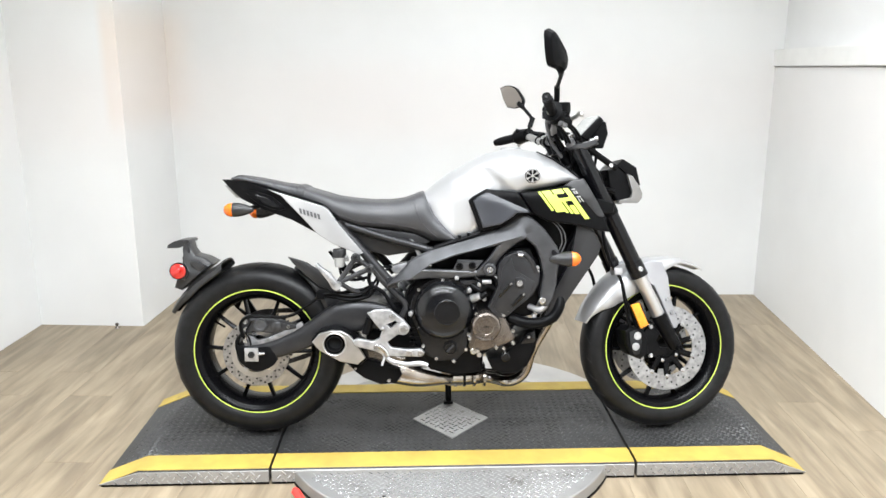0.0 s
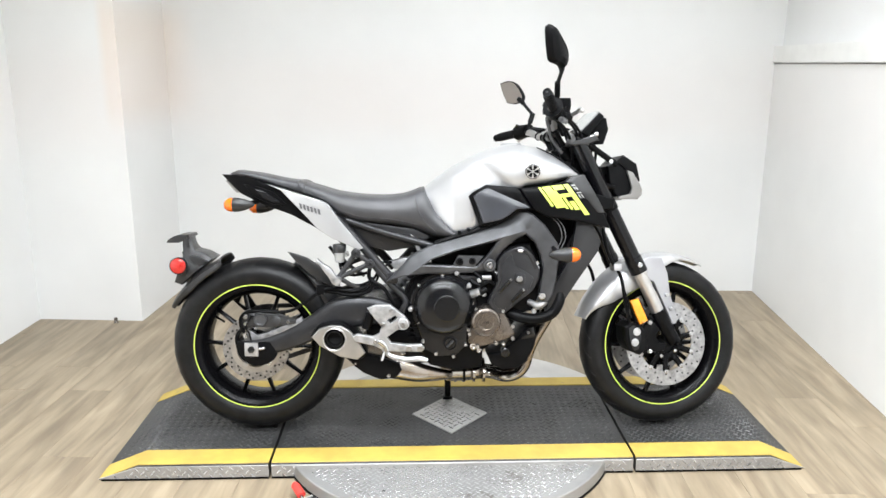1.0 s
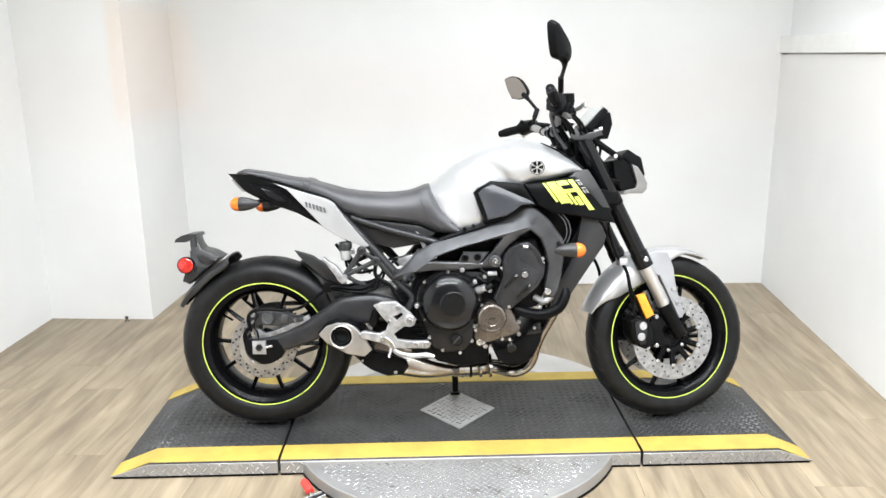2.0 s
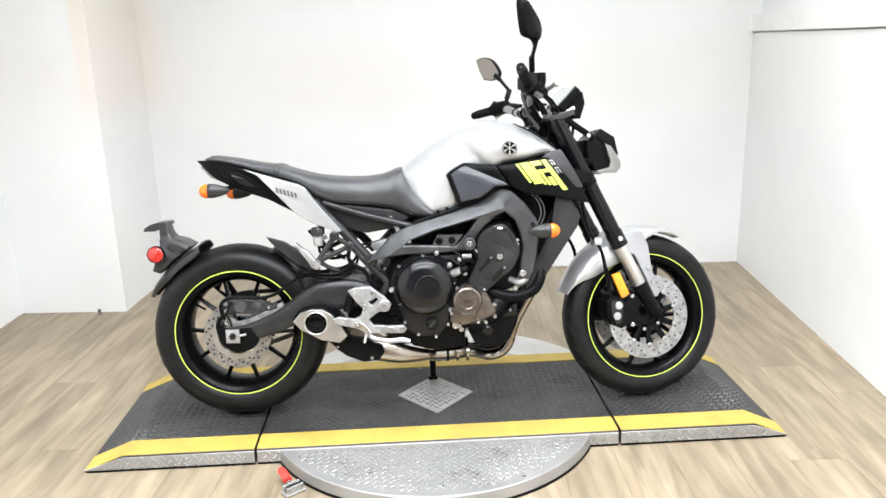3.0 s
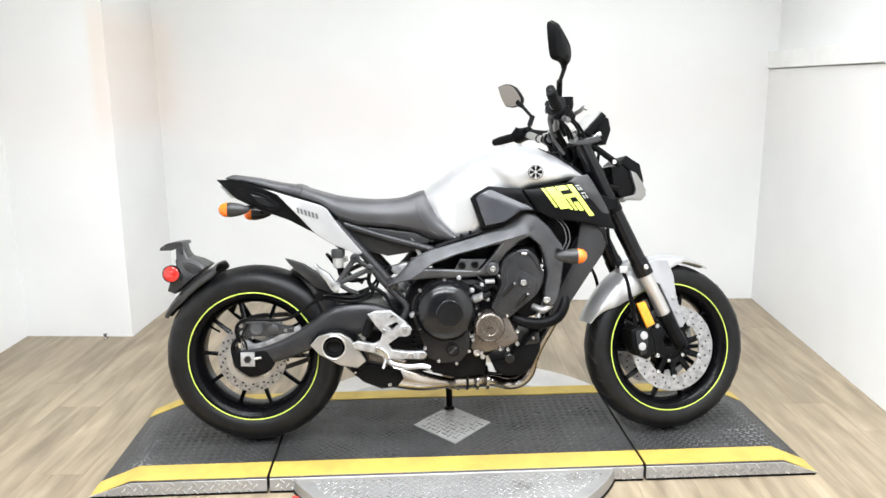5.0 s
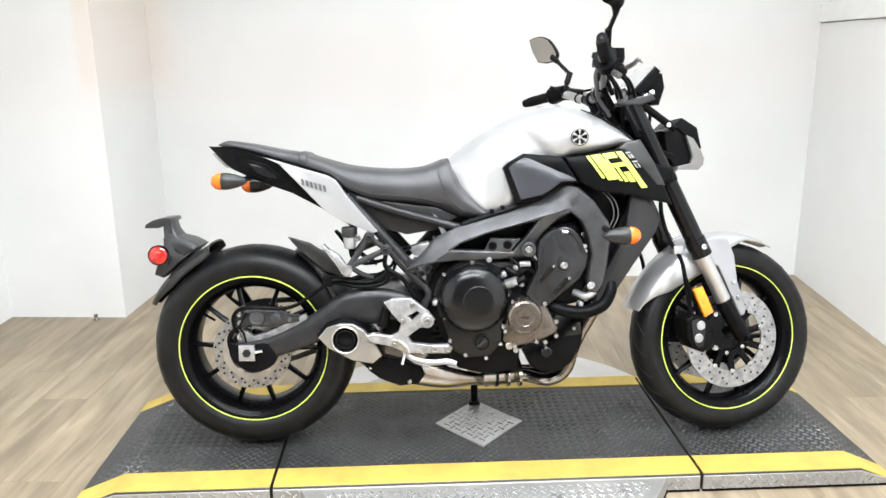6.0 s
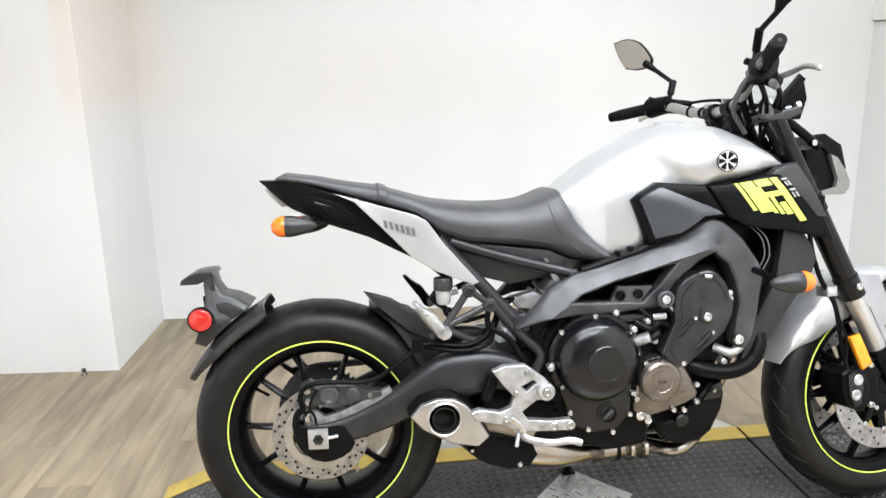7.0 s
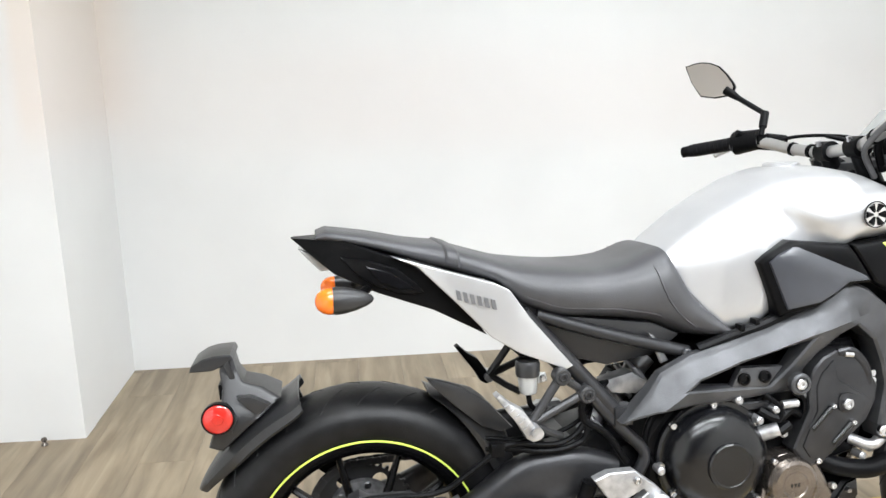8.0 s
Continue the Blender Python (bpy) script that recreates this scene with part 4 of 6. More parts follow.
SEAT_W = [(-0.79, 0.075), (-0.6, 0.095), (-0.5, 0.125), (-0.4, 0.148), (-0.28, 0.15), (-0.18, 0.142), (-0.1, 0.15), (-0.03, 0.166)]


def seat_mesh():
    rings = []
    for x in np.linspace(-0.79, -0.03, 44):
        zt = lerp(x, SEAT + [(-0.111, 0.80), (-0.066, 0.745), (-0.03, 0.705)])
        zb, w = lerp(x, SEAT_LOW), lerp(x, SEAT_W)
        zb = min(zb, zt - 0.006)
        ring = []
        for a in np.linspace(-math.pi / 2, 1.5 * math.pi, 28, endpoint=False):
            c, s = math.cos(a), math.sin(a)
            yy = w * math.copysign(abs(c) ** 0.45, c)
            zc, hh = (zt + zb) / 2, (zt - zb) / 2
            ring.append((x, yy * (1 - 0.1 * max(s, 0)), zc + hh * math.copysign(abs(s) ** 0.6, s)))
        rings.append(ring)
    return loft(rings)


seat = part("seat", seat_mesh(), M_SEAT, moto, "black stepped vinyl seat", sharp=60)
bm = bmesh.new()
rings = []
for x in (-0.562, -0.558, -0.54, -0.536):
    zt, zb, w = lerp(x, SEAT) + (0.004 if -0.56 < x < -0.538 else 0.001), lerp(x, SEAT_LOW), lerp(x, SEAT_W) + (0.004 if -0.56 < x < -0.538 else 0.001)
    rings.append([(x, w * math.copysign(abs(math.cos(a)) ** 0.45, math.cos(a)) * (1 - 0.1 * max(math.sin(a), 0)), (zt + zb) / 2 + (zt - zb) / 2 * math.copysign(abs(math.sin(a)) ** 0.6, math.sin(a))) for a in np.linspace(-math.pi / 2, 1.5 * math.pi, 28, endpoint=False)])
part("seat_strap", loft(rings, bm), M_SEAT, seat, "black passenger strap")



def seat_side(x, z, s):
    """The point of the seat's side at x and z."""
    zt, zb, w = lerp(x, SEAT + [(-0.111, 0.80), (-0.066, 0.745), (-0.03, 0.705)]), lerp(x, SEAT_LOW), lerp(x, SEAT_W)
    q = max(min((z - (zt + zb) / 2) / ((zt - zb) / 2), 0.98), -0.98)
    sn = math.copysign(abs(q) ** (1 / 0.6), q)
    return (x, s * (w * math.sqrt(max(1 - sn * sn, 0)) ** 0.45 * (1 - 0.1 * max(sn, 0)) - 0.0002), z)


for s in (-1, 1):
    line = [seat_side(x, z, s) for x, z in ((-0.172, 0.838), (-0.168, 0.82), (-0.163, 0.80), (-0.156, 0.78), (-0.145, 0.758), (-0.13, 0.738), (-0.112, 0.72), (-0.094, 0.706))]
    part("seat_seam", tube(line, 0.0016, 3, 6), M_SEAT, seat, "stitched seam")
    line = [seat_side(x, lerp(x, SEAT_LOW) + 0.024, s) for x in np.linspace(-0.42, -0.16, 12)]
    part("seat_seam", tube(line, 0.0014, 2, 6), M_SEAT, seat, "stitched seam")

# tail
TAIL = [(-0.835, 0.90), (-0.74, 0.897), (-0.66, 0.866), (-0.621, 0.849), (-0.55, 0.794), (-0.49, 0.715), (-0.585, 0.765), (-0.683, 0.80), (-0.76, 0.836)]


def tail_warp(x, y, z):
    return (x, y * lerp(x, [(-0.84, 0.12), (-0.78, 0.62), (-0.7, 0.9), (-0.6, 1.0), (-0.45, 1.2)]), z)


tail = part("tail_fairing", slab(TAIL, -0.105, 0.105, 0.004, 2, warp=tail_warp), M_BLACK, moto, "black pointed tail fairing")
for s in (-1, 1):
    y0, y1 = (-0.112, -0.1) if s < 0 else (0.1, 0.112)
    scoop = part("tail_scoop", slab([(-0.748, 0.868), (-0.70, 0.861), (-0.65, 0.845), (-0.617, 0.818), (-0.603, 0.801), (-0.62, 0.797), (-0.651, 0.801), (-0.688, 0.815), (-0.724, 0.838)], y0, y1, 0.003, 2, warp=tail_warp), M_ENGINE, tail, "raised leaf-shaped tail vent")
    part("scoop_hollow", slab([(-0.705, 0.851), (-0.66, 0.838), (-0.63, 0.818), (-0.617, 0.805), (-0.648, 0.807), (-0.682, 0.822)], *((-0.1145, -0.105) if s < 0 else (0.105, 0.1145)), 0.002, 1, warp=tail_warp), M_FORK, scoop)
part("tail_lamp", slab([(-0.822, 0.88), (-0.806, 0.861), (-0.783, 0.837), (-0.765, 0.839), (-0.786, 0.864)], -0.034, 0.034, 0.002, 1), M_CLEAR, tail, "clear tail lamp lens")
part("tail_underside", slab([(-0.72, 0.82), (-0.60, 0.77), (-0.48, 0.715), (-0.42, 0.66), (-0.36, 0.66), (-0.42, 0.74), (-0.58, 0.82)], -0.09, 0.09, 0.01, 2), M_BLACK, moto)
COVER = [(-0.66, 0.868), (-0.56, 0.838), (-0.48, 0.814), (-0.455, 0.801), (-0.42, 0.75), (-0.38, 0.702), (-0.341, 0.656), (-0.354, 0.65), (-0.439, 0.686), (-0.49, 0.718), (-0.546, 0.778), (-0.615, 0.848)]
for s in (-1, 1):
    y0, y1 = (-0.158, -0.13) if s < 0 else (0.13, 0.158)
    cov = part("side_cover", slab(COVER, y0, y1, 0.007, 3, warp=lambda x, y, z: (x, y * lerp(x, [(-0.66, 0.75), (-0.55, 0.92), (-0.45, 1.0), (-0.33, 1.0)]), z)), M_SILVER, moto, "silver painted tail side cover")
    for k in range(6):
        x0, z0 = -0.552 + 0.0122 * k, 0.798 - 0.0037 * k
        bars = slab([(x0 + 0.003, z0 - 0.009), (x0 + 0.0105, z0 - 0.0112), (x0 + 0.0075, z0 + 0.0062), (x0, z0 + 0.0084)], s * 0.1475 - 0.001, s * 0.1475 + 0.001, 0, 1, warp=lambda x, y, z: (x, y + (-1 if s < 0 else 1) * 0.0115 * (x + 0.546) / 0.08, z))
        part("mark_bar", bars, M_GREY, cov)


def blinker(x, y, z, toward, parent, stalk, k=1.0):
    """A cone-shaped turn signal; toward: the way its lens faces along x."""
    body = part("turn_signal", lathe([(k * r, k * toward * h) for r, h in ((0.0, -0.056), (0.006, -0.053), (0.0125, -0.042), (0.019, -0.024), (0.0235, -0.004), (0.0248, 0.01), (0.0238, 0.016))], (x, y, z), 28, "x"), M_CARR, parent, "grey teardrop turn signal", sharp=60)
    part("lens", lathe([(k * r, k * toward * h) for r, h in ((0.0236, 0.0162), (0.0238, 0.024), (0.021, 0.034), (0.0145, 0.0425), (0.007, 0.0465), (0.0, 0.0475))], (x, y, z), 28, "x"), M_ORANGE, body, "orange signal lens", sharp=60)
    part("stalk", tube([(x - toward * 0.02, y, z), stalk], 0.008, 1, 8), M_BLACK, body)


for s in (-1, 1):
    blinker(-0.751 if s < 0 else -0.738, s * 0.16, 0.803 if s < 0 else 0.776, -1, moto, (-0.69, s * 0.06, 0.812), 0.97)
    blinker(0.305, s * 0.345, 0.652, 1, moto, (0.29, s * 0.18, 0.66), 0.98)

# tank
TANK = [(-0.135, 0.85, 0.78, 0.10), (-0.10, 0.88, 0.725, 0.12), (-0.04, 0.922, 0.685, 0.15), (0.02, 0.955, 0.695, 0.168), (0.08, 0.984, 0.715, 0.18), (0.14, 0.999, 0.80, 0.198),
        (0.20, 1.0, 0.845, 0.217), (0.25, 0.99, 0.852, 0.216), (0.30, 0.966, 0.865, 0.205), (0.345, 0.935, 0.882, 0.185), (0.385, 0.90, 0.89, 0.15)]


def tank_mesh():
    rings = []
    xs = [r[0] for r in TANK]
    for x in np.linspace(xs[0], xs[-1], 84):
        zt, zb, w = (float(np.interp(x, xs, [r[k] for r in TANK])) for k in (1, 2, 3))
        zm = zb + (zt - zb) * lerp(x, [(-0.13, 0.5), (0.05, 0.52), (0.2, 0.42), (0.38, 0.4)])
        ring = []
        for a in np.linspace(-math.pi / 2, 1.5 * math.pi, 88, endpoint=False):
            c, s = math.cos(a), math.sin(a)
            yy = w * math.copysign(abs(c) ** (0.8 if s > 0 else lerp(x, [(0.02, 0.3), (0.16, 0.8)])), c)
            zz = zm + (zt - zm) * abs(s) ** 0.85 if s > 0 else zm - (zm - zb) * abs(s) ** lerp(x, [(0.0, 0.22), (0.15, 0.4)])
            if s < 0:
                yy *= 1 - lerp(x, [(0.0, 0.02), (0.15, 0.12)]) * abs(s)
            crease = lerp(zz, [(0.84, 0.185), (0.87, 0.165), (0.9, 0.135), (0.935, 0.09), (0.96, 0.03)])
            k = min(max((crease - x) / 0.045, 0), 1) * min(max((0.962 - zz) / 0.03, 0), 1) * lerp(x, [(0.02, 0.0), (0.09, 1.0)])
            yy -= math.copysign(0.018 * k * k * (3 - 2 * k) * min(abs(c) * 2, 1), c)
            ring.append((x, yy, zz))
        rings.append(ring)
    return loft(rings)


tank = part("fuel_tank", tank_mesh(), M_SILVER, moto, "bright silver painted fuel tank", sharp=60)
part("filler_cap", lathe([(0.0, 1.0075), (0.03, 1.007), (0.036, 1.004), (0.037, 0.985)], (0.17, 0.0, 0), 28, "z"), M_SILVER, tank)
bm = lathe([(0.0228, -0.2185), (0.0245, -0.2195), (0.0245, -0.2212), (0.0228, -0.2217)], (0.216, 0, 0.91), 32, closed=True)
emblem = part("emblem", bm, M_BLACK, tank, "round chrome and black tank badge")
part("emblem_ground", lathe([(0.0232, -0.217), (0.0232, -0.2195), (0, -0.2195)], (0.216, 0, 0.91), 32), M_BAR, emblem)
bm = bmesh.new()
for k in range(6):
    a = radians(60 * k)
    u = Vector((math.cos(a), 0, math.sin(a)))
    tube([Vector((0.216, -0.2195, 0.91)) + u * 0.005, Vector((0.216, -0.2195, 0.91)) + u * 0.0195], 0.0022, 1, 6, bm, r1=0.0068)
part("emblem_petals", bm, M_BLACK, emblem)
part("tank_trim", tube([(0.25, -0.072, 0.986), (0.305, -0.102, 0.96), (0.345, -0.125, 0.932), (0.373, -0.142, 0.908), (0.381, -0.15, 0.896)], 0.0052, 5, 10), M_ENGINE, tank, "dark trim along the tank edge")

# black side panel, shroud with the lime graphic, both sides
PANEL = [(0.01, 0.828), (0.024, 0.842), (0.068, 0.867), (0.17, 0.857), (0.2, 0.813), (0.217, 0.785), (0.17, 0.783), (0.141, 0.76), (0.112, 0.741), (0.046, 0.727)]
SHROUD = [(0.174, 0.856), (0.25, 0.863), (0.328, 0.876), (0.374, 0.868), (0.41, 0.831), (0.446, 0.783), (0.476, 0.722), (0.426, 0.732), (0.352, 0.75), (0.269, 0.76), (0.221, 0.786), (0.203, 0.812)]
for s in (-1, 1):
    def side_warp(x, y, z):
        out = lerp(x, [(0.0, 0.18), (0.07, 0.2), (0.17, 0.218), (0.25, 0.222), (0.35, 0.228), (0.48, 0.222)])
        return (x, s * (out + (abs(y) - 0.2)) - s * 0.25 * max(z - 0.84, 0), z)
    y0, y1 = (-0.2, -0.16) if s < 0 else (0.16, 0.2)
    pan = part("side_panel", slab(PANEL, y0, y1, 0.009, 3, warp=side_warp), M_BLACK, moto, "dark two-tone side panel")
    part("panel_facet", slab([(0.109 + (x - 0.105) * 0.88, 0.808 + (z - 0.805) * 0.87) for x, z in PANEL], *((-0.206, -0.195) if s < 0 else (0.195, 0.206)), 0.005, 2, warp=lambda x, y, z: side_warp(x, y - math.copysign(0.42 * max(z - lerp(x, [(0.0, 0.87), (0.055, 0.85), (0.2, 0.785)]), 0.0), y), z)), M_PANEL, pan, "blue-grey satin panel facet")
    shr = part("tank_shroud", slab(SHROUD, y0, y1, 0.008, 3, warp=side_warp), M_BLACK, moto, "black shroud with lime graphic")
    part("screw", lathe([(0.006, s * 0.204), (0.006, s * 0.214), (0.003, s * 0.215), (0, s * 0.213)], (0.205, 0, 0.835), 12), M_ENGINE, shr)
    part("fork_side_fairing", slab([(0.322, 0.876), (0.345, 0.893), (0.385, 0.9), (0.405, 0.866), (0.455, 0.775), (0.43, 0.776), (0.37, 0.846), (0.34, 0.873)], *((-0.2015, -0.17) if s < 0 else (0.17, 0.2015)), 0.003, 2, warp=side_warp), M_FAIR, moto, "grey fairing between tank and fork")
    G0, SL = (0.233, 0.858), -0.72

    def bar(u0, u1, v0, v1, mat=M_LIME):
        """A slanted stripe; u along the panel, v down the slant."""
        pts = [(G0[0] + u - SL * v, G0[1] + 0.12 * u - v) for u, v in ((u0, v0), (u1, v0), (u1, v1), (u0, v1))]
        pts = [(x, z) for x, z in pts]
        yy = (-0.2012 if s < 0 else 0.2012) + (0 if mat is M_LIME else s * 0.0016)
        part("stripe", slab(pts, yy - 0.0006, yy + 0.0006, 0, 1, warp=side_warp), mat, shr, "lime green stripe" if mat is M_LIME else "pale decal")
    bar(0.0, 0.0085, 0, 0.062), bar(0.0125, 0.04, 0, 0.069), bar(0.044, 0.077, 0, 0.0145), bar(0.04, 0.048, 0.015, 0.0745), bar(0.048, 0.082, 0.0275, 0.0385)
    bar(0.052, 0.0605, 0.0385, 0.078), bar(0.064, 0.0785, 0.053, 0.081), bar(0.082, 0.098, 0.0, 0.1)
    for u0, u1, v0, v1 in ((0.104, 0.117, 0.004, 0.008), (0.105, 0.109, 0.011, 0.021), (0.112, 0.117, 0.011, 0.021), (0.104, 0.118, 0.028, 0.032), (0.104, 0.108, 0.035, 0.047), (0.113, 0.117, 0.035, 0.047)):
        bar(u0, u1, v0, v1, M_CUP)

# frame
SPAR = [(-0.262, 0.548), (-0.208, 0.604), (-0.183, 0.634), (-0.122, 0.663), (-0.046, 0.684), (0.03, 0.707), (0.094, 0.735), (0.158, 0.781), (0.191, 0.785), (0.22, 0.772), (0.263, 0.732), (0.302, 0.676), (0.313, 0.645), (0.306, 0.6), (0.3, 0.55),
        (0.29, 0.5), (0.274, 0.474), (0.254, 0.478), (0.245, 0.509), (0.257, 0.586), (0.247, 0.632), (0.23, 0.675), (0.198, 0.703), (0.165, 0.686), (0.127, 0.651), (0.106, 0.622), (0.096, 0.59), (0.086, 0.574), (0.043, 0.572), (-0.06, 0.569), (-0.123, 0.572), (-0.2, 0.567)]
WINDOW = [(-0.136, 0.605), (-0.114, 0.62), (-0.037, 0.648), (0.047, 0.668), (0.106, 0.681), (0.073, 0.633), (0.037, 0.594), (-0.056, 0.599)]
RIDGE = [(-0.274, 0.505), (-0.2, 0.565), (-0.136, 0.607), (-0.05, 0.645), (0.04, 0.672), (0.1, 0.69), (0.14, 0.7), (0.18, 0.712), (0.25, 0.68), (0.28, 0.6)]


def faceted(bm, s):
    """Cuts the spar finely and folds it along its ridge: upper facet leans back, side facet leans under."""
    def cut(co, no):
        bmesh.ops.bisect_plane(bm, geom=list(bm.verts) + list(bm.edges) + list(bm.faces), plane_co=co, plane_no=no)
    for x, z in RIDGE:
        cut((x, 0, 0), (1, 0, 0))
    for (x0, z0), (x1, z1) in zip(RIDGE, RIDGE[1:]):
        cut((x0, 0, z0), (z0 - z1, 0, x1 - x0))
    for k in range(-5, 12):
        cut((0, 0, 0.56 + 0.03 * k), (-0.42, 0, 0.9))
    for v in bm.verts:
        if abs(v.co.y) > 0.18:
            d = v.co.z - lerp(v.co.x, RIDGE)
            fade = lerp(v.co.x, [(-0.2, 0.7), (-0.1, 1.0), (0.13, 1.0), (0.21, 0.12), (0.25, 0.0)])
            v.co.y -= s * fade * (0.7 * d if d > 0 else -0.36 * d)
    return bm


for s in (-1, 1):
    y0, y1 = (-0.21, -0.15) if s < 0 else (0.15, 0.21)
    spar = part("frame_spar", faceted(slab(SPAR, y0, y1, 0.011, 3, holes=[WINDOW]), s), M_FRAME, moto, "dark grey cast frame spar", sharp=22)
    if s < 0:
        part("window_plate", slab([(-0.045, 0.594), (0.03, 0.594), (0.06, 0.63), (-0.025, 0.633)], -0.183, -0.165, 0.003, 2), M_FRAME, spar)
        for bx, bz in ((-0.02, 0.612), (0.022, 0.614)):
            part("socket_bolt", lathe([(0.012, -0.182), (0.012, -0.188), (0.008, -0.189), (0.007, -0.185), (0, -0.185)], (bx, 0, bz), 18), M_ENGINE, spar)
        part("bolt_boss", lathe([(0.0205, -0.2), (0.0205, -0.213), (0.017, -0.216), (0.013, -0.216), (0.013, -0.21), (0, -0.21)], (0.078, 0, 0.602), 24), M_FRAME, spar)
        bolt(0.078, -0.212, 0.602, 0.0105, spar)
        bolt(0.252, -0.213, 0.498, 0.0115, spar)
part("steering_head", slab([(0.24, 0.78), (0.30, 0.72), (0.40, 0.80), (0.44, 0.86), (0.40, 0.96), (0.36, 0.94), (0.30, 0.86)], -0.06, 0.06, 0.012, 2), M_ENGINE, moto)
part("inner_shroud", slab([(0.2, 0.785), (0.27, 0.775), (0.37, 0.755), (0.40, 0.71), (0.34, 0.62), (0.27, 0.66), (0.22, 0.74)], -0.1, 0.1, 0.01, 2), M_ENGINE, moto)
for k in range(3):
    part("connector", box(0.272 + 0.012 * k, 0.29 + 0.012 * k, -0.135 - 0.01 * k, -0.1, 0.69 - 0.022 * k, 0.708 - 0.022 * k, 0.002), M_CASE if k != 1 else M_FAIR, moto)
part("airbox", slab([(-0.08, 0.70), (0.2, 0.78), (0.3, 0.86), (0.1, 0.85), (-0.05, 0.76)], -0.13, 0.13, 0.012, 2), M_BLACK, moto)
part("inner_frame", slab([(-0.12, 0.63), (-0.02, 0.685), (0.2, 0.75), (0.26, 0.64), (0.20, 0.60), (0.0, 0.56), (-0.1, 0.55)], -0.12, 0.12, 0.01, 2), M_ENGINE, moto)

part("seal_strip", tube([(-0.1, -0.16, 0.668), (-0.04, -0.165, 0.688), (0.03, -0.17, 0.71), (0.1, -0.172, 0.74), (0.15, -0.172, 0.775)], 0.012, 4, 10), M_BLACK, moto, "black rubber seal under the tank")
for x0 in (-0.025, 0.005):
    part("strip_rib", box(x0, x0 + 0.01, -0.18, -0.16, 0.695 + 0.3 * (x0 + 0.05), 0.706 + 0.3 * (x0 + 0.05), 0.002), M_BLACK, moto)

# subframe
for s in (-1, 1):
    part("subframe_tube", tube([(-0.43, s * 0.135, 0.755), (-0.337, s * 0.14, 0.651), (-0.248, s * 0.145, 0.549)], 0.0155, 3, 14), M_SWING, moto, "dark subframe tube")
    part("subframe_rail", tube([(-0.40, s * 0.125, 0.748), (-0.30, s * 0.13, 0.714), (-0.2, s * 0.135, 0.685), (-0.11, s * 0.14, 0.66)], 0.0125, 3, 12), M_SWING, moto)
part("subframe_clevis", box(-0.265, -0.228, -0.165, -0.125, 0.535, 0.572, 0.008), M_SWING, moto)
bolt(-0.246, -0.166, 0.55, 0.01, moto, M_FRAME), bolt(-0.118, -0.155, 0.662, 0.009, moto, M_FRAME)
part("frame_tube", tube([(-0.323, -0.145, 0.62), (-0.281, -0.147, 0.565), (-0.235, -0.15, 0.515), (-0.208, -0.15, 0.488), (-0.201, -0.15, 0.466), (-0.214, -0.15, 0.438)], 0.0115, 4, 12), M_SWING, moto)
part("brake_pipe", tube([(-0.318, -0.15, 0.596), (-0.324, -0.15, 0.568), (-0.317, -0.15, 0.547), (-0.288, -0.152, 0.529), (-0.269, -0.152, 0.511), (-0.252, -0.152, 0.483), (-0.237, -0.152, 0.461)], 0.0068, 4, 10), M_BLACK, moto)
part("under_seat_panel", slab([(-0.44, 0.79), (-0.355, 0.742), (-0.17, 0.716), (-0.115, 0.69), (-0.16, 0.655), (-0.26, 0.64), (-0.345, 0.665), (-0.40, 0.725)], -0.118, 0.118, 0.006, 2), M_GUARD, moto, "dark plastic under-seat panel")
part("seat_bracket", slab([(-0.185, 0.70), (-0.175, 0.695), (-0.145, 0.645), (-0.16, 0.64)], -0.135, -0.125, 0.002, 1), M_ALU, moto)
shock = part("shock_absorber", tube([(-0.27, 0.0, 0.47), (-0.13, 0.0, 0.62)], 0.022, 1, 16), M_ALU, moto, "silver rear shock absorber")
coil = [Vector((-0.255, 0, 0.485)).lerp(Vector((-0.15, 0, 0.60)), t) + 0.033 * (math.cos(t * 44) * Vector((0, 1, 0)) + math.sin(t * 44) * Vector((0.73, 0, -0.68))) for t in np.linspace(0, 1, 84)]
part("spring", tube(coil, 0.0055, 1, 8), M_SATIN, shock)
part("linkage", slab([(-0.26, 0.60), (-0.20, 0.615), (-0.16, 0.59), (-0.19, 0.57), (-0.24, 0.575)], -0.09, -0.05, 0.006, 2), M_ALU, moto)

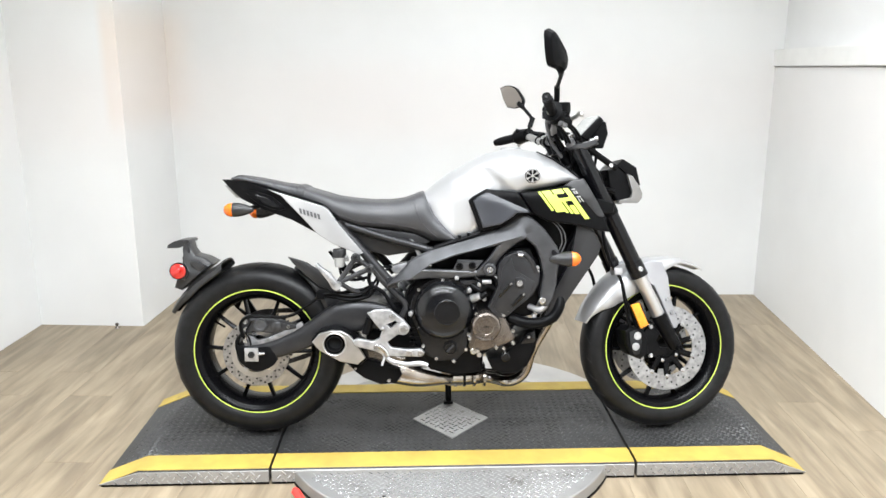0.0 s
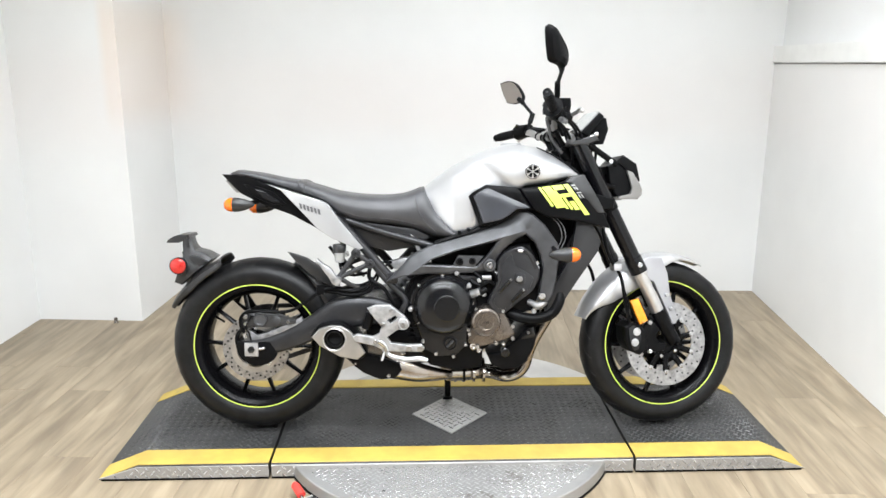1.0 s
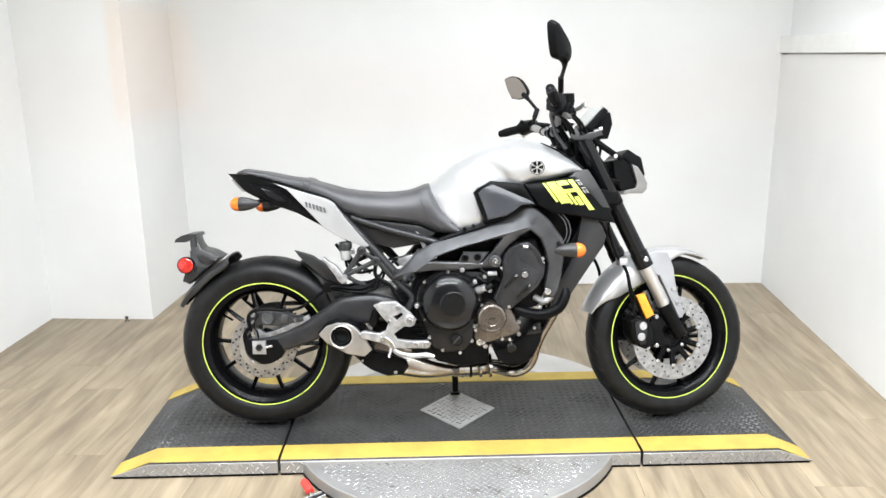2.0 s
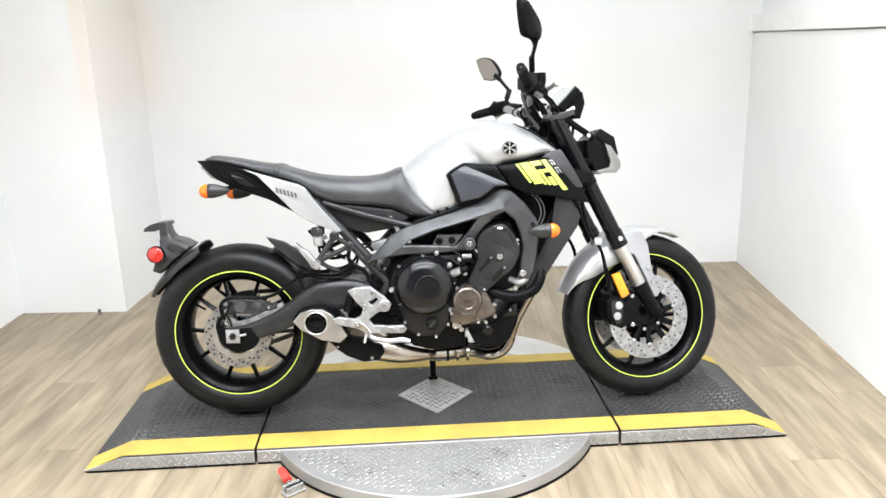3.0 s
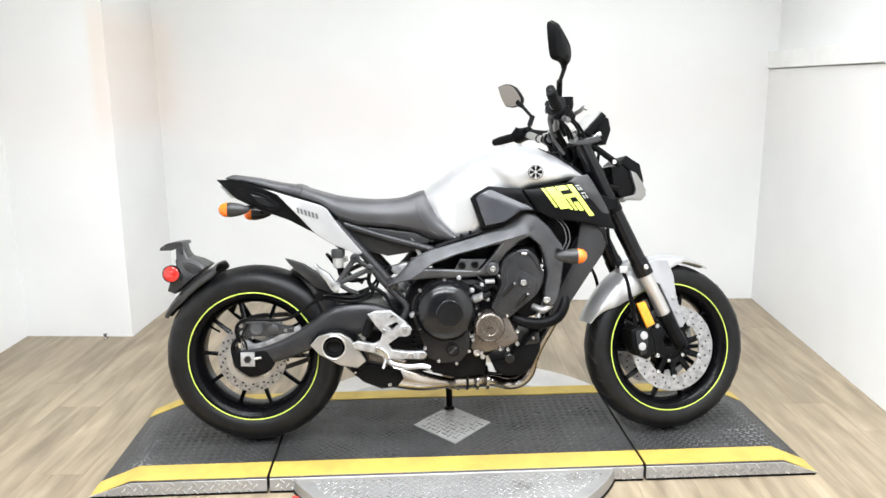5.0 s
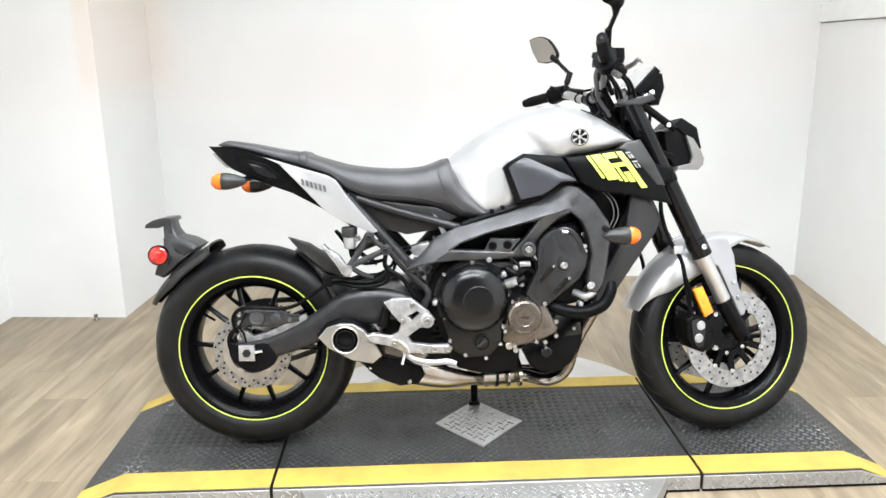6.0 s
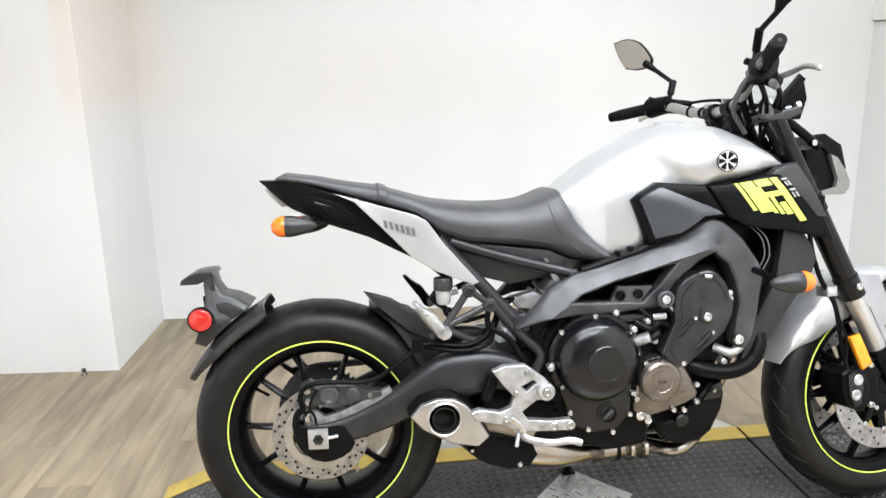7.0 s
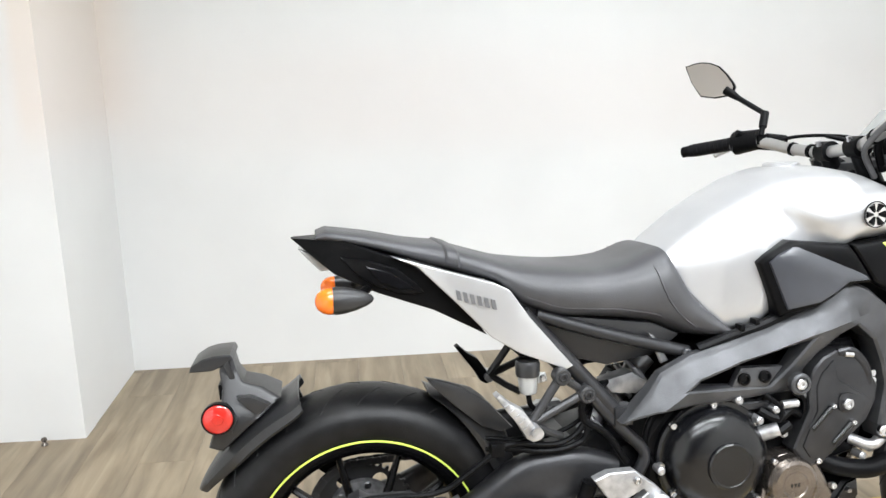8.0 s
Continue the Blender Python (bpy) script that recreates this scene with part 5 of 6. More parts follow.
# passenger pegs and brake fluid cup
for s in (-1, 1):
    peg = part("passenger_peg_bracket", tube([(-0.425, s * 0.165, 0.557), (-0.366, s * 0.16, 0.64)], 0.0085, 1, 10), M_YOKE, moto, "grey cast passenger peg bracket")
    part("bracket_arm", tube([(-0.425, s * 0.165, 0.557), (-0.319, s * 0.155, 0.603)], 0.0085, 1, 10), M_YOKE, peg)
    part("bracket_web", tube([(-0.366, s * 0.158, 0.64), (-0.319, s * 0.152, 0.603)], 0.0075, 1, 10), M_YOKE, peg)
    part("bracket_foot", tube([(-0.42, s * 0.163, 0.556), (-0.39, s * 0.155, 0.535), (-0.36, s * 0.14, 0.52)], 0.0075, 1, 10), M_YOKE, peg)
    y0, y1 = (-0.2, -0.17) if s < 0 else (0.17, 0.2)
    rest = part("passenger_peg", slab([(-0.497, 0.622), (-0.49, 0.627), (-0.472, 0.61), (-0.447, 0.594), (-0.43, 0.569), (-0.417, 0.55), (-0.418, 0.538), (-0.43, 0.535), (-0.443, 0.543), (-0.455, 0.565), (-0.479, 0.597)], y0, y1, 0.005, 2), M_ALU if s < 0 else M_BLACK, peg, "folded cast passenger footrest")
    if s < 0:
        for k in range(6):
            p0, p1 = Vector((-0.482 + 0.0085 * k, 0, 0.603 - 0.0106 * k)), Vector((-0.472 + 0.0085 * k, 0, 0.609 - 0.0098 * k))
            part("peg_rib", tube([(p0.x, y0 - 0.001, p0.z), (p1.x, y0 - 0.001, p1.z)], 0.0016, 1, 6), M_ALU, rest)
    for bx, bz in ((-0.366, 0.64), (-0.319, 0.603)):
        part("bracket_eye", lathe([(0.0155, s * 0.15), (0.0155, s * 0.172), (0.013, s * 0.175), (0.009, s * 0.175), (0.009, s * 0.17), (0, s * 0.17)], (bx, 0, bz), 22), M_YOKE, peg)
        bolt(bx, s * 0.172, bz, 0.0085, peg, M_SWING)
    part("pivot", lathe([(0.011, s * 0.205), (0.011, s * 0.16), (0, s * 0.16)], (-0.424, 0, 0.552), 14), M_ALU, peg)
cup = part("fluid_cup", lathe([(0.0, 0.607), (0.014, 0.607), (0.0165, 0.612), (0.0185, 0.642)], (-0.422, -0.14, 0), 24, "z"), M_CUP, moto, "white brake fluid cup with black lid")
part("lid", lathe([(0.0215, 0.64), (0.0225, 0.643), (0.0225, 0.664), (0.0205, 0.668), (0, 0.668)], (-0.422, -0.14, 0), 24, "z"), M_CARR, cup, "dark ribbed screw lid")
part("cup_hose", tube([(-0.422, -0.14, 0.606), (-0.415, -0.138, 0.58), (-0.38, -0.125, 0.56), (-0.32, -0.12, 0.57)], 0.005), M_BLACK, cup)
part("cup_tab", slab([(-0.408, 0.645), (-0.392, 0.647), (-0.388, 0.63), (-0.405, 0.626)], -0.152, -0.146, 0.002, 1), M_CUP, cup)
bolt(-0.398, -0.154, 0.637, 0.006, cup)

# rider footrest, right side
BR = [(-0.327, 0.463), (-0.30, 0.474), (-0.252, 0.474), (-0.205, 0.437), (-0.186, 0.412), (-0.2, 0.39), (-0.228, 0.39), (-0.262, 0.365), (-0.25, 0.347), (-0.2, 0.34), (-0.15, 0.34), (-0.138, 0.328), (-0.15, 0.314),
      (-0.21, 0.316), (-0.265, 0.318), (-0.31, 0.338), (-0.37, 0.352), (-0.378, 0.37), (-0.36, 0.377), (-0.31, 0.368), (-0.288, 0.378), (-0.28, 0.402), (-0.303, 0.428)]
SLOT = [(-0.262, 0.424), (-0.235, 0.437), (-0.228, 0.43), (-0.25, 0.412)]
rest = part("footrest_bracket", slab(BR, -0.222, -0.198, 0.005, 3, holes=[SLOT]), M_ALU, moto, "polished aluminium footrest bracket")
part("footrest_pivot", lathe([(0.0195, -0.215), (0.0195, -0.236), (0.016, -0.24), (0.011, -0.24), (0.011, -0.236), (0, -0.236)], (-0.208, 0, 0.412), 24), M_ALU, rest)
bolt(-0.208, -0.238, 0.412, 0.01, rest)
for bx, bz, br in ((-0.275, 0.41, 0.007), (-0.248, 0.456, 0.007), (-0.19, 0.328, 0.011), (-0.152, 0.328, 0.011), (-0.30, 0.352, 0.008)):
    bolt(bx, -0.224, bz, br, rest)
part("brake_pedal", tube([(-0.275, -0.21, 0.325), (-0.25, -0.225, 0.303), (-0.2, -0.235, 0.294), (-0.155, -0.235, 0.296), (-0.13, -0.235, 0.288)], 0.0085, 4, 10, flat=0.8), M_ALU, rest, "silver brake pedal")
part("return_spring", tube([(-0.29, -0.226, 0.355), (-0.27, -0.226, 0.338), (-0.262, -0.226, 0.32)], 0.008, 3, 10), M_BOLT, rest)
part("feeler_pin", tube([(-0.272, -0.225, 0.318), (-0.28, -0.235, 0.29)], 0.005, 1, 8), M_BOLT, rest)
part("master_cylinder", tube([(-0.335, -0.17, 0.385), (-0.318, -0.175, 0.44)], 0.015, 1, 14), M_BLACK, rest)
part("bracket_far", slab(BR, 0.198, 0.222, 0.005, 2), M_ALU, moto)

# engine
CRANK = [(-0.205, 0.50), (-0.16, 0.565), (-0.02, 0.58), (0.06, 0.56), (0.16, 0.50), (0.17, 0.40), (0.12, 0.345), (0.062, 0.3), (0.058, 0.24), (-0.03, 0.228), (-0.12, 0.25), (-0.17, 0.33), (-0.2, 0.42)]
crank = part("crankcase", slab(CRANK, -0.155, 0.155, 0.02, 3), M_ENGINE, moto, "black engine crankcase")
cyl = part("cylinder_block", slab([(0.02, 0.56), (0.12, 0.665), (0.22, 0.67), (0.275, 0.56), (0.23, 0.44), (0.14, 0.42)], -0.165, 0.165, 0.014, 3), M_ENGINE, moto, "black cylinder block")
part("rear_crankcase", slab([(-0.335, 0.43), (-0.3, 0.47), (-0.2, 0.49), (-0.12, 0.45), (-0.11, 0.25), (-0.2, 0.245), (-0.27, 0.28), (-0.34, 0.35)], -0.125, 0.14, 0.015, 2), M_ENGINE, crank)
bm = bmesh.new()
for k in range(5):
    box(-0.19, 0.03, -0.157, -0.15, 0.33 + 0.016 * k, 0.336 + 0.016 * k, 0.001, bm)
part("case_ribs", bm, M_ENGINE, crank)
# clutch cover: flange, dome, raised boss
cover = part("clutch_cover", lathe([(0.113, -0.15), (0.113, -0.168), (0.109, -0.172), (0.1, -0.172), (0.098, -0.184), (0.092, -0.197), (0.08, -0.207), (0.06, -0.213), (0, -0.2155)], (-0.073, 0, 0.462), 56), M_CASE, moto, "round dark engine clutch cover", sharp=28)
part("cover_boss", lathe([(0.045, -0.21), (0.044, -0.2185), (0.0415, -0.2205), (0.038, -0.2205), (0.037, -0.2195), (0, -0.2195)], (-0.063, 0, 0.46), 40), M_CASE, cover)
part("lower_cover", slab([(-0.165, 0.40), (-0.135, 0.31), (-0.09, 0.288), (-0.03, 0.292), (0.005, 0.33), (0.012, 0.42), (-0.08, 0.45)], -0.185, -0.15, 0.01, 3), M_CASE, cover)
part("filler_recess", lathe([(0.021, -0.183), (0.021, -0.188), (0.018, -0.188), (0.016, -0.182), (0, -0.182)], (-0.052, 0, 0.334), 24), M_ENGINE, cover)
part("filler_plug", slab([(-0.066, 0.324), (-0.06, 0.321), (-0.04, 0.341), (-0.045, 0.346)], -0.196, -0.181, 0.002, 1), M_YOKE, cover)
part("filler_seat", lathe([(0.019, -0.18), (0.026, -0.184), (0.026, -0.188), (0.0205, -0.1885)], (-0.052, 0, 0.334), 26, closed=True), M_CASE, cover)
for bx, bz in ((-0.157, 0.532), (-0.181, 0.457), (-0.157, 0.401), (-0.077, 0.566), (0.003, 0.519), (0.022, 0.47)):
    bolt(bx, -0.175, bz, 0.0068, cover)
for bx, bz in ((-0.143, 0.343), (-0.1, 0.3), (-0.041, 0.29), (0.0, 0.33), (0.014, 0.367), (0.008, 0.38)):
    bolt(bx, -0.187, bz, 0.0068, cover)
# generator cover
gen = part("generator_cover", slab([(0.008, 0.342), (0.015, 0.39), (0.026, 0.436), (0.052, 0.462), (0.105, 0.46), (0.13, 0.438), (0.156, 0.39), (0.16, 0.36), (0.1, 0.335), (0.034, 0.322)], -0.196, -0.15, 0.01, 3, soft=2), M_BRONZE, moto, "bronze-tinted round generator cover")
part("cover_dome", lathe([(0.05, -0.192), (0.05, -0.21), (0.046, -0.218), (0.04, -0.221), (0.026, -0.221), (0.024, -0.2195), (0, -0.2195)], (0.066, 0, 0.412), 44), M_BRONZE, gen, sharp=25)
for k in range(3):
    part("mark_bar", box(0.057 + 0.007 * k, 0.061 + 0.007 * k, -0.2202, -0.2195, 0.408, 0.415, 0.0), M_CASE, gen)
for bx, bz in ((0.039, 0.326), (0.101, 0.337), (0.126, 0.335), (0.157, 0.353), (0.157, 0.394), (0.124, 0.447), (0.039, 0.436), (0.034, 0.453), (0.012, 0.37)):
    bolt(bx, -0.2, bz, 0.0068, gen)
bolt(0.026, -0.19, 0.325, 0.012, crank), bolt(0.045, -0.185, 0.31, 0.009, crank)
# cylinder side cover with ribs
SIDE = [(0.073, 0.473), (0.106, 0.548), (0.103, 0.6), (0.112, 0.625), (0.131, 0.645), (0.157, 0.657), (0.197, 0.655), (0.225, 0.622), (0.247, 0.585), (0.244, 0.553), (0.225, 0.515), (0.165, 0.466), (0.132, 0.438), (0.099, 0.437)]
sidec = part("cylinder_cover", slab(SIDE, -0.202, -0.16, 0.008, 3), M_SWING, moto, "dark ribbed cylinder side cover")
part("cover_panel", slab([(0.17 + (x - 0.165) * 0.86, 0.545 + (z - 0.548) * 0.88) for x, z in SIDE[:5]] + [(0.15, 0.64), (0.163, 0.6), (0.205, 0.575), (0.226, 0.56), (0.212, 0.52), (0.16, 0.478), (0.128, 0.452), (0.106, 0.455)], -0.205, -0.198, 0.003, 2), M_SWING, sidec)
for (ax, az), (bx, bz) in (((0.11, 0.512), (0.145, 0.55)), ((0.153, 0.48), (0.188, 0.516))):
    part("rib_pocket", tube([(ax - 0.003, -0.2045, az - 0.003), (bx + 0.003, -0.2045, bz + 0.003)], 0.0085, 1, 12, flat=0.16), M_HOLE, sidec)
    part("rib", tube([(ax, -0.204, az), (bx, -0.206, bz)], 0.0055, 1, 10, r1=0.0068), M_CASE, sidec)
part("bolt_boss", slab([(0.16, 0.552), (0.165, 0.575), (0.196, 0.571), (0.194, 0.538), (0.167, 0.541)], -0.2085, -0.2, 0.003, 2, soft=2), M_SWING, sidec)
bolt(0.177, -0.2105, 0.556, 0.0105, sidec), bolt(0.148, -0.208, 0.554, 0.005, sidec), bolt(0.191, -0.208, 0.519, 0.005, sidec)
part("cap_ring", tube([(0.163, -0.196, 0.652), (0.185, -0.2, 0.655), (0.205, -0.2, 0.642), (0.221, -0.198, 0.62), (0.23, -0.195, 0.592), (0.232, -0.19, 0.566)], 0.0085, 4, 10), M_SWING, sidec, "curved breather cap")
part("cap_clip", tube([(0.172, -0.204, 0.65), (0.188, -0.206, 0.648)], 0.0055, 1, 8), M_BOLT, sidec)
for bx, bz in ((0.237, 0.607), (0.238, 0.593)):
    part("plug", lathe([(0.0065, -0.19), (0.0065, -0.2), (0, -0.2)], (bx, 0, bz), 12), M_BOLT, sidec)
bm = bmesh.new()
tube([(0.02, -0.17, 0.545), (0.05, -0.185, 0.53), (0.075, -0.185, 0.545), (0.1, -0.18, 0.53)], 0.009, 3, 8, bm)
tube([(0.03, -0.17, 0.50), (0.045, -0.19, 0.505), (0.07, -0.19, 0.52)], 0.01, 3, 8, bm)
part("coolant_pipe", bm, M_BLACK, moto)
part("thermostat", tube([(0.012, -0.17, 0.495), (0.05, -0.19, 0.512)], 0.014, 1, 12), M_ALU, moto)
part("valve_clamp", tube([(0.055, -0.19, 0.558), (0.085, -0.192, 0.56)], 0.008, 1, 10), M_ALU, moto)
part("throttle_body", slab([(-0.02, 0.545), (0.05, 0.545), (0.06, 0.56), (-0.02, 0.562)], -0.17, 0.15, 0.003, 1), M_SWING, moto)
part("sprocket_cover", slab([(-0.25, 0.47), (-0.17, 0.5), (-0.1, 0.45), (-0.13, 0.33), (-0.22, 0.36)], 0.15, 0.19, 0.012, 2), M_CASE, moto)
# small hoses and fittings between frame and engine
for pts, r in (([(-0.12, -0.15, 0.575), (-0.06, -0.165, 0.588), (0.0, -0.165, 0.575), (0.04, -0.17, 0.585)], 0.0055), ([(-0.16, -0.14, 0.56), (-0.19, -0.145, 0.53), (-0.2, -0.15, 0.49), (-0.185, -0.155, 0.455)], 0.006),
               ([(0.03, -0.175, 0.575), (0.055, -0.19, 0.55), (0.05, -0.19, 0.525)], 0.005), ([(0.085, -0.18, 0.585), (0.1, -0.19, 0.565), (0.105, -0.185, 0.53)], 0.0045)):
    part("small_hose", tube(pts, r, 4, 8), M_BLACK, moto)
for x, z in ((-0.03, 0.572), (0.046, 0.548), (0.062, 0.5), (0.1, 0.572), (-0.185, 0.452), (0.012, 0.53), (0.245, 0.455), (0.23, 0.44)):
    part("fitting", lathe([(0.008, -0.165), (0.008, -0.188), (0.005, -0.191), (0, -0.191)], (x, 0, z), 10), M_ALU, moto)
part("radiator_cap_pipe", tube([(0.215, -0.165, 0.47), (0.245, -0.19, 0.462), (0.27, -0.19, 0.478)], 0.011, 4, 12), M_ALU, moto)
# oil cooler guard and lower belly
belly = part("lower_belly", slab([(0.072, 0.293), (0.118, 0.297), (0.18, 0.347), (0.208, 0.385), (0.238, 0.396), (0.244, 0.352), (0.238, 0.316), (0.212, 0.262), (0.18, 0.238), (0.125, 0.235), (0.09, 0.253)], -0.165, 0.1, 0.014, 3, soft=1), M_ENGINE, moto, "black lower engine guard")
part("belly_rib", slab([(0.185, 0.34), (0.212, 0.378), (0.234, 0.386), (0.238, 0.352), (0.23, 0.345)], -0.169, -0.16, 0.004, 2), M_CASE, belly)
bolt(0.214, -0.17, 0.366, 0.005, belly)
part("pan_boss", lathe([(0.016, -0.15), (0.016, -0.17), (0.012, -0.173), (0, -0.173)], (0.136, 0, 0.296), 20), M_CASE, belly)
part("radiator_hose", tube([(0.15, -0.165, 0.432), (0.19, -0.182, 0.42), (0.24, -0.195, 0.418), (0.29, -0.195, 0.437), (0.313, -0.19, 0.475), (0.316, -0.18, 0.50)], 0.0185, 4, 14), M_BLACK, moto, "thick black radiator hose")
part("radiator", slab([(0.27, 0.44), (0.31, 0.44), (0.43, 0.68), (0.42, 0.74), (0.38, 0.74), (0.31, 0.60)], -0.165, 0.165, 0.006, 2), M_ENGINE, moto, "black radiator core")
for s in (-1, 1):
    y0, y1 = (-0.195, -0.168) if s < 0 else (0.168, 0.195)
    part("radiator_guard", slab([(0.368, 0.752), (0.419, 0.735), (0.437, 0.708), (0.451, 0.676), (0.441, 0.643), (0.378, 0.55), (0.318, 0.459), (0.306, 0.421), (0.262, 0.423), (0.29, 0.518), (0.35, 0.629)], y0, y1, 0.006, 2), M_GUARD, moto, "grey radiator side guard")
bm = bmesh.new()
for k in (0.0, 0.012):
    tube([(0.285 + k, -0.19, 0.76), (0.31 + k, -0.2, 0.73), (0.318 + k, -0.2, 0.69), (0.305 + k, -0.195, 0.655)], 0.0016, 4, 6, bm)
part("signal_wire", bm, M_GREY, moto)

# exhaust
EXH = [(0.335, 0.465), (0.293, 0.388), (0.253, 0.319), (0.233, 0.273), (0.218, 0.222), (0.19, 0.192), (0.15, 0.182), (0.105, 0.182), (0.04, 0.192)]
for k, yy in enumerate((-0.065, 0.0, 0.065)):
    part("header_pipe", tube([(x, yy + (0.02 - yy) * (0.5 if i > 6 else 0), z) for i, (x, z) in enumerate(EXH)], 0.0185, 4, 14), M_PIPE, moto, "steel exhaust header pipe")
coll = part("collector", tube([(0.06, -0.03, 0.206), (0.0, -0.05, 0.205), (-0.06, -0.07, 0.21)], 0.036, 4, 18, flat=1.7), M_PIPE, moto, "heat-tinted exhaust collector")
for bx in (-0.03, 0.0, 0.035, 0.07):
    part("pipe_clamp", tube([(bx - 0.004, -0.05, 0.206), (bx + 0.004, -0.05, 0.206)], 0.041, 1, 20, flat=1.65), M_PIPE if bx else M_ENGINE, coll)
part("mid_pipe", tube([(-0.055, -0.09, 0.199), (-0.11, -0.11, 0.208), (-0.17, -0.122, 0.22), (-0.26, -0.125, 0.246)], 0.016, 5, 22, r1=0.044, flat=0.8), M_PIPE, moto, "polished exhaust mid pipe")
part("exhaust_box", slab([(-0.20, 0.29), (-0.245, 0.20), (-0.29, 0.195), (-0.35, 0.22), (-0.40, 0.265), (-0.46, 0.33), (-0.43, 0.36), (-0.30, 0.33)], -0.14, 0.12, 0.02, 3), M_PIPE, moto)
guard = part("heat_guard", slab([(-0.40, 0.292), (-0.345, 0.296), (-0.29, 0.283), (-0.225, 0.262), (-0.215, 0.238), (-0.235, 0.212), (-0.285, 0.208), (-0.335, 0.225), (-0.375, 0.252)], -0.168, -0.14, 0.008, 3), M_BLACK, moto, "black exhaust heat guard")
bolt(-0.26, -0.171, 0.222, 0.007, guard), bolt(-0.372, -0.171, 0.265, 0.005, guard)
MUF = [(-0.512, 0.366), (-0.488, 0.393), (-0.45, 0.404), (-0.415, 0.402), (-0.386, 0.385), (-0.36, 0.353), (-0.336, 0.31), (-0.362, 0.288), (-0.42, 0.299), (-0.487, 0.337)]
OUT = (-0.437, 0.358)
ring = [(OUT[0] + 0.036 * math.cos(k), OUT[1] + 0.036 * math.sin(k)) for k in np.linspace(0, 2 * math.pi, 32, endpoint=False)]
muf = part("muffler", slab(MUF, -0.212, -0.06, 0.005, 3, holes=[ring]), M_MUFF, moto, "short brushed steel muffler")
part("muffler_trim", slab([(x - (x + 0.43) * -0.07, z + (z - 0.35) * 0.12) for x, z in MUF], -0.196, -0.07, 0.005, 2, holes=[ring]), M_ENGINE, muf)
part("outlet_rim", lathe([(0.0345, -0.2), (0.035, -0.214), (0.0375, -0.2155), (0.0395, -0.214), (0.04, -0.209), (0.036, -0.208)], (OUT[0], 0, OUT[1]), 40, closed=True), M_MUFF, muf)
part("outlet", lathe([(0.0355, -0.211), (0.0335, -0.16), (0.0, -0.155), (0.0, -0.15), (0.036, -0.15)], (OUT[0], 0, OUT[1]), 36, closed=True), M_HOLE, muf, "dark exhaust outlet")
part("outlet_tube", lathe([(0.0275, -0.165), (0.0275, -0.21), (0.0245, -0.21), (0.0245, -0.165)], (OUT[0], 0, OUT[1]), 36, closed=True), M_CASE, muf)
part("tube_end", lathe([(0.0245, -0.17), (0, -0.168)], (OUT[0], 0, OUT[1]), 24), M_HOLE, muf)

# side stand on the far side, foot under the bike
stand = part("side_stand", tube([(-0.09, 0.13, 0.25), (-0.05, 0.19, 0.12), (-0.045, 0.205, 0.03)], 0.012, 3, 10), M_BLACK, moto, "black side stand")
part("stand_foot", box(-0.065, -0.028, 0.18, 0.23, 0.022, 0.032, 0.004), M_BLACK, stand)

# fork and steering
AX = Vector((0.5, 0, -1.0)).normalized()
TOP = Vector((0.3625, 0, 1.012))
BEFORE_FORK = {o.name for o in moto.children_recursive}


def along(d, y):
    p = TOP + AX * d
    return (p.x, y, p.z)


for s in (-1, 1):
    leg = part("fork_leg", tube([along(-0.015, s * 0.104), along(0.5, s * 0.104)], 0.0275, 1, 24), M_FORK, moto, "black upper fork tube")
    part("fork_cap", tube([along(-0.03, s * 0.104), along(-0.015, s * 0.104)], 0.02, 1, 16), M_BOLT, leg)
    part("fork_collar", tube([along(0.235, s * 0.104), along(0.275, s * 0.104)], 0.031, 1, 24), M_BLACK, leg)
    part("fork_seal", tube([along(0.46, s * 0.104), along(0.515, s * 0.104)], 0.0305, 1, 24), M_FORK, leg)
    part("stanchion", tube([along(0.5, s * 0.104), along(0.70, s * 0.104)], 0.0222, 1, 24), M_BAR, leg, "bright silver fork slider")
    part("fork_foot", tube([along(0.668, s * 0.104), along(0.715, s * 0.107), (FX + 0.012, s * 0.112, FZ + 0.01)], 0.026, 3, 18, r1=0.023), M_ENGINE, leg, "black fork foot")
    part("axle_end", lathe([(0.011, s * 0.112), (0.011, s * 0.144), (0.006, s * 0.144), (0.005, s * 0.138), (0, s * 0.138)], (FX + 0.014, 0, FZ + 0.008), 14), M_ENGINE, leg)
    bolt(along(0.485, 0)[0], s * 0.138, along(0.485, 0)[2], 0.009, leg)
bm = slab([(0.328, 0.985), (0.34, 1.001), (0.425, 1.02), (0.438, 1.004), (0.39, 0.986)], -0.132, 0.132, 0.008, 3)
yoke = part("upper_yoke", bm, M_YOKE, moto, "dark upper triple clamp")
part("yoke_bolt", tube([(0.422, -0.085, 1.018), (0.434, -0.088, 1.021)], 0.0095, 1, 12), M_BOLT, yoke)
part("yoke_bolt", tube([(0.425, -0.118, 1.022), (0.436, -0.12, 1.025)], 0.0085, 1, 12), M_BOLT, yoke)
part("yoke_nut", lathe([(0.0, 1.026), (0.010, 1.026), (0.012, 1.02)], (0.385, 0, 0), 6, "z"), M_BOLT, yoke)
part("lower_yoke", slab([(0.41, 0.795), (0.43, 0.822), (0.492, 0.805), (0.487, 0.77), (0.435, 0.765)], -0.138, 0.138, 0.01, 3), M_ENGINE, moto, "black lower triple clamp")
part("steering_stem", tube([(0.355, 0, 1.0), (0.46, 0, 0.79)], 0.028, 1, 16), M_ENGINE, moto)


